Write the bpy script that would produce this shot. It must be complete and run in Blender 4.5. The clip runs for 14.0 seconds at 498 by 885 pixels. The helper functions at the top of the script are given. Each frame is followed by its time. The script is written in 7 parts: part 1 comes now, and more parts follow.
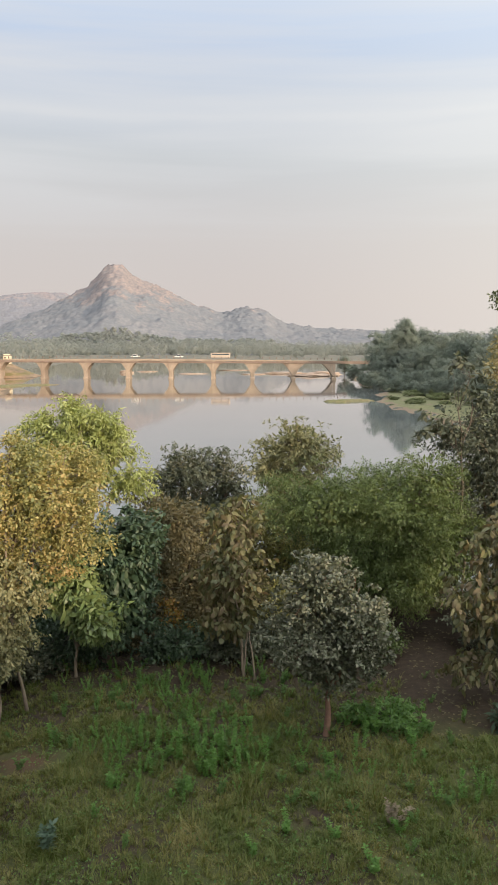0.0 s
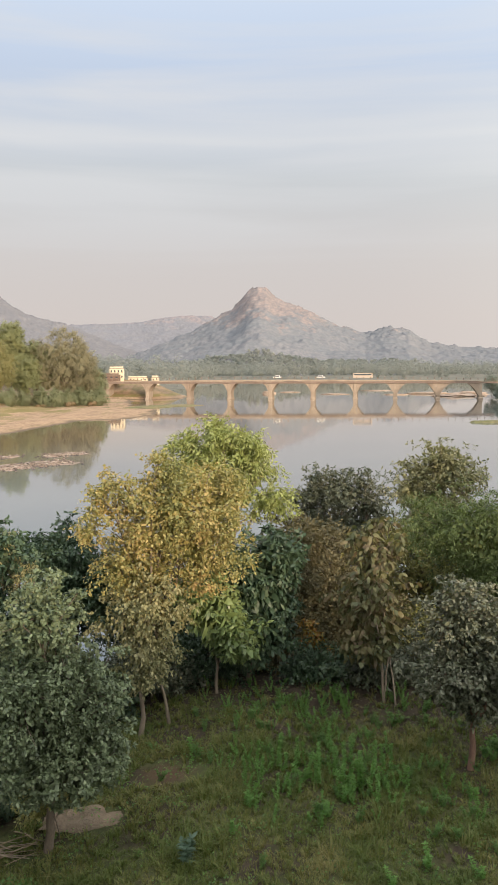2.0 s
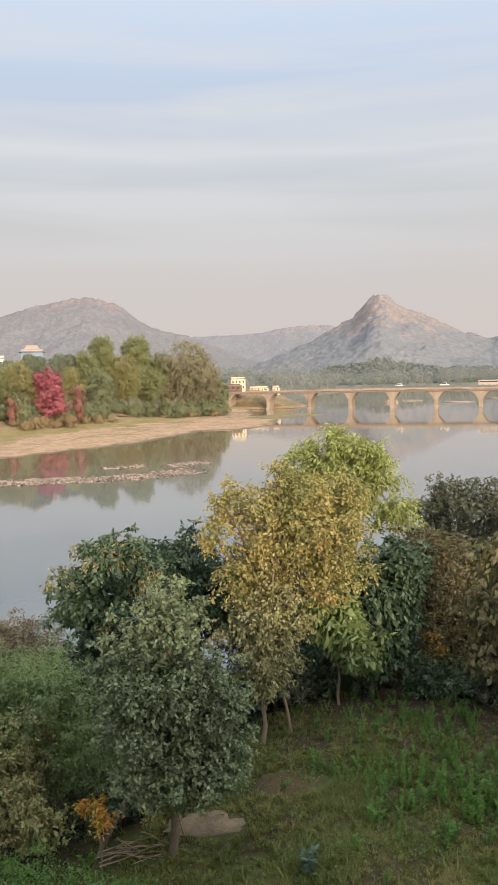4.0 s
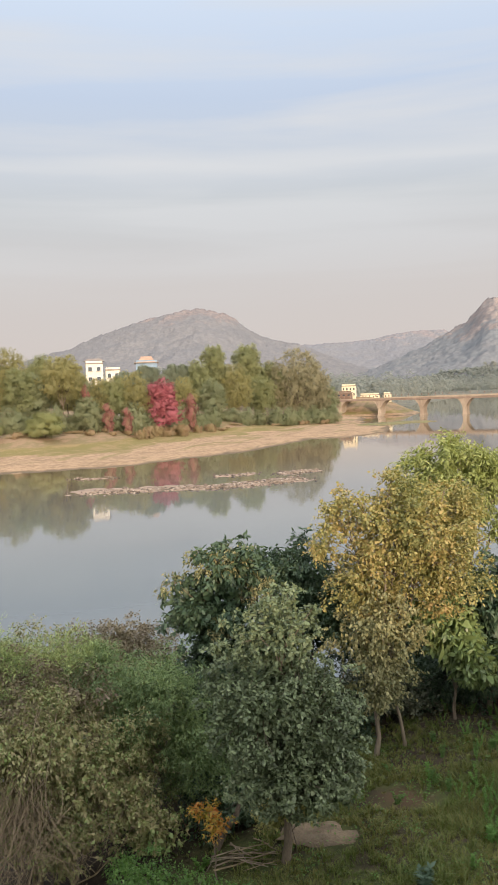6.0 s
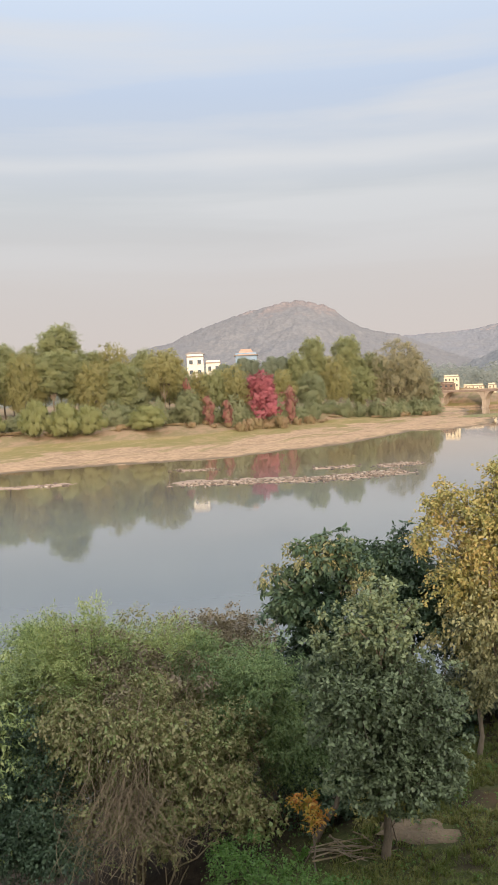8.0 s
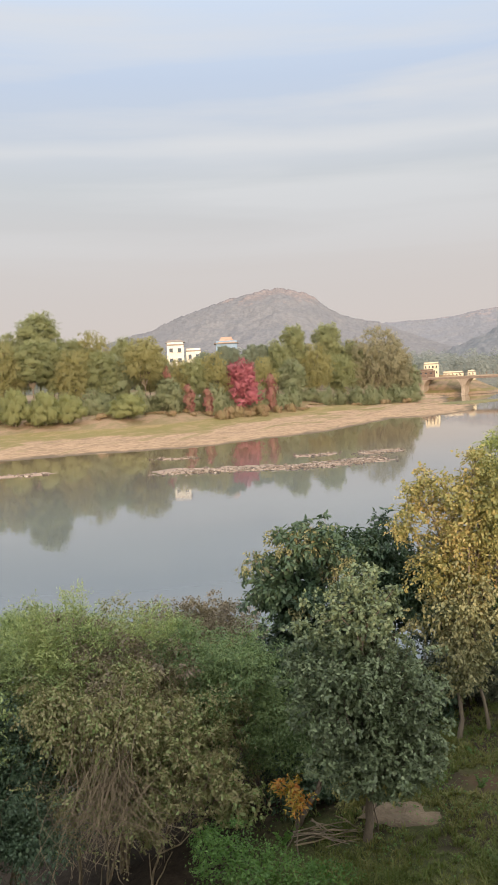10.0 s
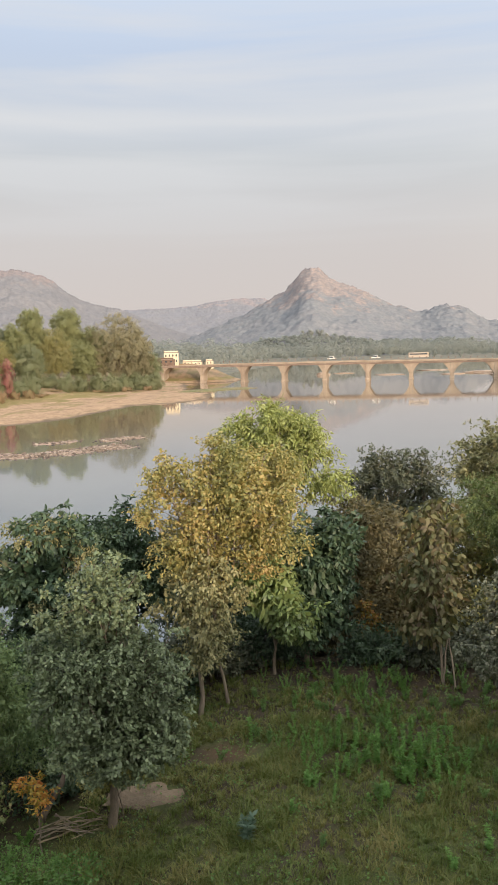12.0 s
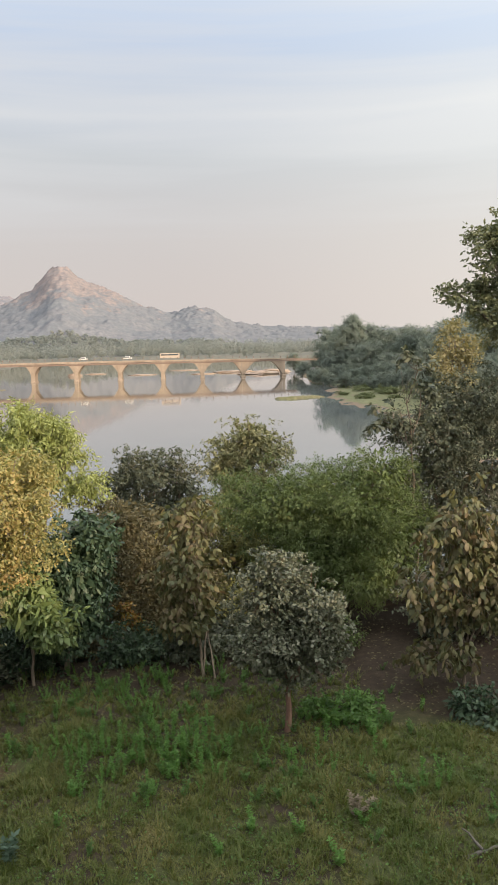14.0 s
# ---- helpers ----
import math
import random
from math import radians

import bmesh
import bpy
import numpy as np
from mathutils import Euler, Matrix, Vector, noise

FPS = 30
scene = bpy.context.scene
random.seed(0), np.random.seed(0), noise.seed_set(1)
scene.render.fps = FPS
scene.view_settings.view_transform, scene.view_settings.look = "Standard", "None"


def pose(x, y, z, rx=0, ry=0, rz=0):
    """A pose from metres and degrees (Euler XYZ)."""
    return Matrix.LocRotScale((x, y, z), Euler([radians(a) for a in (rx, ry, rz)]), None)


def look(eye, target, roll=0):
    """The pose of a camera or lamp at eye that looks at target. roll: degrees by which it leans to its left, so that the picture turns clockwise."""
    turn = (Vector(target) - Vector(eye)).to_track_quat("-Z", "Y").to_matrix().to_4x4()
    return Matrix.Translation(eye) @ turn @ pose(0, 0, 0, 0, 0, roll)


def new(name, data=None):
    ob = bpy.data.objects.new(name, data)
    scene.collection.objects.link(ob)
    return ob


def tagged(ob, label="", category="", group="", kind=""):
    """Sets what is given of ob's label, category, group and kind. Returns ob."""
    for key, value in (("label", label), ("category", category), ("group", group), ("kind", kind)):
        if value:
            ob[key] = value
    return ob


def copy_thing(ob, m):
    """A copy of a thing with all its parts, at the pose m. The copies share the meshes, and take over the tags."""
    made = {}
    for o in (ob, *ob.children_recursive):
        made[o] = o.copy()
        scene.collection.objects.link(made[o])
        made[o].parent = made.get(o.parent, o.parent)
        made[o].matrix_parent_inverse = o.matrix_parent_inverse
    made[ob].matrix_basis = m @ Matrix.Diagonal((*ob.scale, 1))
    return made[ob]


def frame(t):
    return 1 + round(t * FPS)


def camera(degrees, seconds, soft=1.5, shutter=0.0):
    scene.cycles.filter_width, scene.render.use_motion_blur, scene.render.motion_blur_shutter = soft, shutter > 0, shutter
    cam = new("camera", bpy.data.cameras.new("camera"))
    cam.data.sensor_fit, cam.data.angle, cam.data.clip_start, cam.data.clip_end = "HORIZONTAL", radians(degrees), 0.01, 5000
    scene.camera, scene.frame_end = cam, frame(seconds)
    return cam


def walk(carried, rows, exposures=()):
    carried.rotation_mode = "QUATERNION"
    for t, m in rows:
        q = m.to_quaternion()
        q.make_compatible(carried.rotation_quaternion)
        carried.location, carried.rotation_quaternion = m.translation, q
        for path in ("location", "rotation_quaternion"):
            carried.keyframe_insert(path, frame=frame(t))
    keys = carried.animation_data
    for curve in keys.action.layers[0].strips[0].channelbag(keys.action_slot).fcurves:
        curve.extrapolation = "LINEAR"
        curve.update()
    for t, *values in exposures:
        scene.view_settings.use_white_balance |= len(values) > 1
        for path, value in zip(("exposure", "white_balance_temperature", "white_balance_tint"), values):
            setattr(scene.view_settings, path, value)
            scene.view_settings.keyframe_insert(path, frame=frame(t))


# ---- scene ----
# ---------------------------------------------------------------- camera
cam = camera(33.7, 14.0, 1.5)
EYE = 13.0          # metres above the river
ROWS = [            # seconds, yaw, pitch, roll
    (0.0, 0.00, -6.50, 0.00),
    (0.5, 2.83, -6.52, 0.08),
    (1.0, 5.45, -5.86, 0.31),
    (1.5, 7.81, -5.25, 0.35),
    (2.0, 9.82, -5.04, 0.47),
    (2.5, 12.01, -4.75, 0.46),
    (3.0, 14.38, -4.67, 0.66),
    (3.2, 15.22, -4.58, 0.94),
    (3.9, 17.83, -4.29, 1.32),
    (4.6, 20.28, -4.00, 1.64),
    (5.3, 22.94, -3.71, 1.97),
    (5.5, 23.80, -3.59, 2.09),
    (6.0, 25.84, -3.47, 2.21),
    (6.5, 27.41, -3.60, 2.32),
    (7.0, 28.42, -3.62, 2.36),
    (7.5, 30.06, -3.61, 2.41),
    (7.7, 31.09, -3.62, 2.51),
    (8.2, 33.85, -3.83, 2.69),
    (8.7, 36.16, -4.04, 2.89),
    (9.2, 36.76, -4.26, 3.04),
    (9.8, 33.45, -4.51, 3.09),
    (10.0, 31.39, -4.63, 2.84),
    (10.5, 26.21, -4.65, 2.41),
    (11.0, 23.43, -4.64, 2.09),
    (11.5, 20.16, -5.33, 1.79),
    (12.0, 13.55, -6.20, 1.62),
    (12.5, 7.24, -6.76, 1.65),
    (13.0, 3.93, -7.04, 1.67),
    (13.5, 1.30, -7.06, 1.92),
    (14.0, -3.52, -6.62, 1.51),
]
walk(cam, [(t, pose(0, 0, EYE, 90 + p, r, y)) for t, y, p, r in ROWS])

# ---------------------------------------------------------------- light
SUN_AZ, SUN_EL = 140.0, 12.0     # degrees clockwise from straight ahead; above the horizon


def build_world():
    w = bpy.data.worlds.new("evening_sky")
    scene.world = w
    w.use_nodes = True
    nt = w.node_tree
    nt.nodes.clear()
    N, L = nt.nodes.new, nt.links.new
    out, bg = N("ShaderNodeOutputWorld"), N("ShaderNodeBackground")
    tc, sep = N("ShaderNodeTexCoord"), N("ShaderNodeSeparateXYZ")
    L(tc.outputs["Generated"], sep.inputs[0])
    sky = N("ShaderNodeTexSky")
    sky.sky_type, sky.sun_disc = "NISHITA", False
    sky.sun_elevation, sky.sun_rotation = radians(SUN_EL), radians(SUN_AZ)
    sky.dust_density, sky.air_density = 4.0, 1.2
    sk = N("ShaderNodeVectorMath")
    sk.operation = "SCALE"
    sk.inputs["Scale"].default_value = 0.13
    L(sky.outputs[0], sk.inputs[0])
    ramp = N("ShaderNodeValToRGB")
    stops = [(0.0, (0.640, 0.575, 0.545)), (0.06, (0.650, 0.590, 0.560)), (0.13, (0.640, 0.605, 0.590)),
             (0.22, (0.610, 0.635, 0.660)), (0.33, (0.560, 0.650, 0.800)), (0.45, (0.70, 0.80, 0.95)), (0.65, (1.45, 1.55, 1.70)), (1.0, (2.1, 2.15, 2.25))]
    el = ramp.color_ramp.elements
    el[0].position, el[0].color = stops[0][0], (*stops[0][1], 1)
    el[1].position, el[1].color = stops[-1][0], (*stops[-1][1], 1)
    for pos, c in stops[1:-1]:
        e = el.new(pos)
        e.color = (*c, 1)
    L(sep.outputs["Z"], ramp.inputs[0])
    # thin streaks of high cloud
    mp = N("ShaderNodeMapping")
    mp.inputs["Scale"].default_value = (1.1, 1.1, 15.0)
    mp.inputs["Rotation"].default_value = (0.035, -0.03, 0.2)
    mp.inputs["Location"].default_value = (0.3, 0.1, 0.45)
    L(tc.outputs["Generated"], mp.inputs[0])
    nz = N("ShaderNodeTexNoise")
    nz.inputs["Scale"].default_value, nz.inputs["Detail"].default_value, nz.inputs["Roughness"].default_value = 1.15, 5.0, 0.5
    nz.inputs["Distortion"].default_value = 0.35
    L(mp.outputs[0], nz.inputs["Vector"])
    cr = N("ShaderNodeMapRange")
    cr.inputs["From Min"].default_value, cr.inputs["From Max"].default_value = 0.44, 0.63
    cr.inputs["To Max"].default_value = 0.65
    L(nz.outputs["Fac"], cr.inputs["Value"])
    up = N("ShaderNodeMapRange")
    up.inputs["From Min"].default_value, up.inputs["From Max"].default_value = 0.10, 0.24
    L(sep.outputs["Z"], up.inputs["Value"])
    mul = N("ShaderNodeMath")
    mul.operation = "MULTIPLY"
    L(cr.outputs[0], mul.inputs[0])
    L(up.outputs[0], mul.inputs[1])
    cl = N("ShaderNodeMix")
    cl.data_type = "RGBA"
    L(mul.outputs[0], cl.inputs["Factor"])
    L(ramp.outputs[0], cl.inputs["A"])
    cl.inputs["B"].default_value = (0.74, 0.745, 0.76, 1)
    # one bright narrow streak
    wob = N("ShaderNodeMapRange")
    wob.inputs["To Min"].default_value, wob.inputs["To Max"].default_value = -0.035, 0.035
    nz2 = N("ShaderNodeTexNoise")
    nz2.inputs["Scale"].default_value, nz2.inputs["Detail"].default_value = 2.2, 3.0
    mp2 = N("ShaderNodeMapping")
    mp2.inputs["Scale"].default_value = (1.0, 1.0, 5.0)
    L(tc.outputs["Generated"], mp2.inputs[0])
    L(mp2.outputs[0], nz2.inputs["Vector"])
    L(nz2.outputs["Fac"], wob.inputs["Value"])
    sh = N("ShaderNodeMath")
    sh.operation = "ADD"
    L(sep.outputs["Z"], sh.inputs[0])
    L(wob.outputs[0], sh.inputs[1])
    st = N("ShaderNodeValToRGB")
    e2 = st.color_ramp.elements
    e2[0].position, e2[0].color = 0.238, (0, 0, 0, 1)
    e2[1].position, e2[1].color = 0.29, (0, 0, 0, 1)
    for pos, v in ((0.252, 0.14), (0.260, 0.55), (0.267, 0.4), (0.277, 0.1)):
        e3 = e2.new(pos)
        e3.color = (v, v, v, 1)
    L(sh.outputs[0], st.inputs[0])
    cl2 = N("ShaderNodeMix")
    cl2.data_type = "RGBA"
    L(st.outputs[0], cl2.inputs["Factor"])
    L(cl.outputs["Result"], cl2.inputs["A"])
    cl2.inputs["B"].default_value = (0.76, 0.765, 0.775, 1)
    cl = cl2
    east = N("ShaderNodeMapRange")
    east.interpolation_type = "SMOOTHSTEP"
    east.inputs["From Min"].default_value, east.inputs["From Max"].default_value = -0.08, 0.55
    L(sep.outputs["X"], east.inputs["Value"])
    warm = N("ShaderNodeMix")
    warm.data_type, warm.blend_type = "RGBA", "ADD"
    L(east.outputs[0], warm.inputs["Factor"])
    L(cl.outputs["Result"], warm.inputs["A"])
    warm.inputs["B"].default_value = (0.17, 0.17, 0.14, 1)
    cl = warm
    # the clear upper sky takes over high above
    hi = N("ShaderNodeMapRange")
    hi.inputs["From Min"].default_value, hi.inputs["From Max"].default_value = 0.35, 0.9
    hi.inputs["To Max"].default_value = 0.25
    L(sep.outputs["Z"], hi.inputs["Value"])
    mx = N("ShaderNodeMix")
    mx.data_type = "RGBA"
    L(hi.outputs[0], mx.inputs["Factor"])
    L(cl.outputs["Result"], mx.inputs["A"])
    L(sk.outputs[0], mx.inputs["B"])
    # bright haze round the low sun, behind the viewer
    dot = N("ShaderNodeVectorMath")
    dot.operation = "DOT_PRODUCT"
    L(tc.outputs["Generated"], dot.inputs[0])
    a, e = radians(SUN_AZ), radians(SUN_EL + 14)
    dot.inputs[1].default_value = (math.sin(a) * math.cos(e), math.cos(a) * math.cos(e), math.sin(e))
    glow = N("ShaderNodeMapRange")
    glow.interpolation_type = "SMOOTHSTEP"
    glow.inputs["From Min"].default_value, glow.inputs["From Max"].default_value = 0.05, 1.0
    L(dot.outputs["Value"], glow.inputs["Value"])
    add = N("ShaderNodeMix")
    add.data_type, add.blend_type = "RGBA", "ADD"
    L(glow.outputs[0], add.inputs["Factor"])
    L(mx.outputs["Result"], add.inputs["A"])
    add.inputs["B"].default_value = (1.75, 1.58, 1.36, 1)
    L(add.outputs["Result"], bg.inputs["Color"])
    bg.inputs["Strength"].default_value = 1.0
    L(bg.outputs[0], out.inputs[0])


build_world()
sun = new("sun", bpy.data.lights.new("sun", "SUN"))
sun.data.energy, sun.data.angle, sun.data.color = 5.0, radians(2.5), (1.0, 0.76, 0.52)
_a, _e = radians(SUN_AZ), radians(SUN_EL)
sun.matrix_world = look((500 * math.sin(_a) * math.cos(_e), 500 * math.cos(_a) * math.cos(_e), 500 * math.sin(_e)), (0, 0, 0))
scene.view_settings.exposure = 0.0


# ---------------------------------------------------------------- materials
def material(name):
    m = bpy.data.materials.new(name)
    m.use_nodes = True
    nt = m.node_tree
    return m, nt, nt.nodes.new, nt.links.new, nt.nodes["Principled BSDF"]


def ramp_node(nt, stops):
    r = nt.nodes.new("ShaderNodeValToRGB")
    el = r.color_ramp.elements
    el[0].position, el[0].color = stops[0][0], (*stops[0][1], 1)
    el[1].position, el[1].color = stops[-1][0], (*stops[-1][1], 1)
    for pos, c in stops[1:-1]:
        e = el.new(pos)
        e.color = (*c, 1)
    return r


def noise_node(nt, scale, detail=4.0, rough=0.55, coord=None, stretch=None):
    n = nt.nodes.new("ShaderNodeTexNoise")
    n.inputs["Scale"].default_value, n.inputs["Detail"].default_value, n.inputs["Roughness"].default_value = scale, detail, rough
    if coord is not None:
        if stretch:
            mp = nt.nodes.new("ShaderNodeMapping")
            mp.inputs["Scale"].default_value = stretch
            nt.links.new(coord, mp.inputs[0])
            coord = mp.outputs[0]
        nt.links.new(coord, n.inputs["Vector"])
    return n


def mix_node(nt, fac, a, b, blend="MIX"):
    m = nt.nodes.new("ShaderNodeMix")
    m.data_type, m.blend_type = "RGBA", blend
    for sock, v in (("Factor", fac), ("A", a), ("B", b)):
        s = m.inputs[sock]
        if isinstance(v, (int, float)):
            s.default_value = v
        elif isinstance(v, tuple):
            s.default_value = (*v, 1)
        else:
            nt.links.new(v, s)
    return m.outputs["Result"]


def range_node(nt, value, a, b, c=0.0, d=1.0, smooth=True):
    r = nt.nodes.new("ShaderNodeMapRange")
    r.interpolation_type = "SMOOTHSTEP" if smooth else "LINEAR"
    for k, v in (("From Min", a), ("From Max", b), ("To Min", c), ("To Max", d)):
        r.inputs[k].default_value = v
    nt.links.new(value, r.inputs["Value"])
    return r.outputs[0]


def bump_node(nt, height, strength, dist, bsdf):
    b = nt.nodes.new("ShaderNodeBump")
    b.inputs["Strength"].default_value, b.inputs["Distance"].default_value = strength, dist
    nt.links.new(height, b.inputs["Height"])
    nt.links.new(b.outputs[0], bsdf.inputs["Normal"])


def leaf_mat(name, cols, patch=0.5, trans=0.35, rough=0.5, patch_scale=0.9, glow=(1.5, 1.45, 0.7)):
    """Leaves: each leaf picks its own colour, and whole clumps differ."""
    m, nt, N, L, b = material(name)
    geo = N("ShaderNodeNewGeometry")
    r = ramp_node(nt, [(i / (len(cols) - 1), c) for i, c in enumerate(cols)])
    pos = N("ShaderNodeTexCoord").outputs["Object"]
    nz = noise_node(nt, patch_scale, 3.0, 0.6, pos)
    spread = range_node(nt, nz.outputs["Fac"], 0.3, 0.7, 0, 1, False)
    f = N("ShaderNodeMix")
    f.inputs["Factor"].default_value = patch
    L(geo.outputs["Random Per Island"], f.inputs["A"])
    L(spread, f.inputs["B"])
    L(f.outputs["Result"], r.inputs[0])
    L(r.outputs[0], b.inputs["Base Color"])
    b.inputs["Roughness"].default_value = rough
    b.inputs["Specular IOR Level"].default_value = 0.35
    tr = N("ShaderNodeBsdfTranslucent")
    L(mix_node(nt, 1.0, r.outputs[0], glow, "MULTIPLY"), tr.inputs["Color"])
    mx = N("ShaderNodeMixShader")
    mx.inputs[0].default_value = trans
    L(b.outputs[0], mx.inputs[1])
    L(tr.outputs[0], mx.inputs[2])
    L(mx.outputs[0], nt.nodes["Material Output"].inputs["Surface"])
    return m


def rough_mat(name, c1, c2, scale=4.0, rough=0.85, bump=0.4, dist=0.02, stretch=(1, 1, 1), c3=None):
    """A dull surface of two or three mottled colours with a fine relief."""
    m, nt, N, L, b = material(name)
    pos = N("ShaderNodeTexCoord").outputs["Object"]
    n1 = noise_node(nt, scale, 6, 0.6, pos, stretch)
    n2 = noise_node(nt, scale * 7, 4, 0.6, pos, stretch)
    col = mix_node(nt, range_node(nt, n1.outputs["Fac"], 0.35, 0.65), c1, c2)
    if c3:
        n3 = noise_node(nt, scale * 0.3, 3, 0.6, pos, stretch)
        col = mix_node(nt, range_node(nt, n3.outputs["Fac"], 0.5, 0.68, 0, 0.8), col, c3)
    col = mix_node(nt, range_node(nt, n2.outputs["Fac"], 0.3, 0.7, 0, 0.35), col, tuple(0.45 * v for v in c1))
    L(col, b.inputs["Base Color"])
    b.inputs["Roughness"].default_value = rough
    bump_node(nt, n2.outputs["Fac"], bump, dist, b)
    return m


BARK = rough_mat("bark_grey_brown", (0.11, 0.085, 0.065), (0.17, 0.135, 0.10), 6, 0.9, 0.8, 0.02, (1, 1, 0.25))
BARK_RED = rough_mat("bark_red_brown", (0.15, 0.085, 0.06), (0.20, 0.12, 0.085), 6, 0.9, 0.8, 0.02, (1, 1, 0.25))
BARK_PALE = rough_mat("bark_pale", (0.21, 0.17, 0.125), (0.14, 0.11, 0.085), 5, 0.9, 0.5, 0.02, (1, 1, 0.25))
VINE = rough_mat("dry_vine", (0.13, 0.10, 0.065), (0.22, 0.17, 0.105), 5, 0.9, 0.3, 0.01)

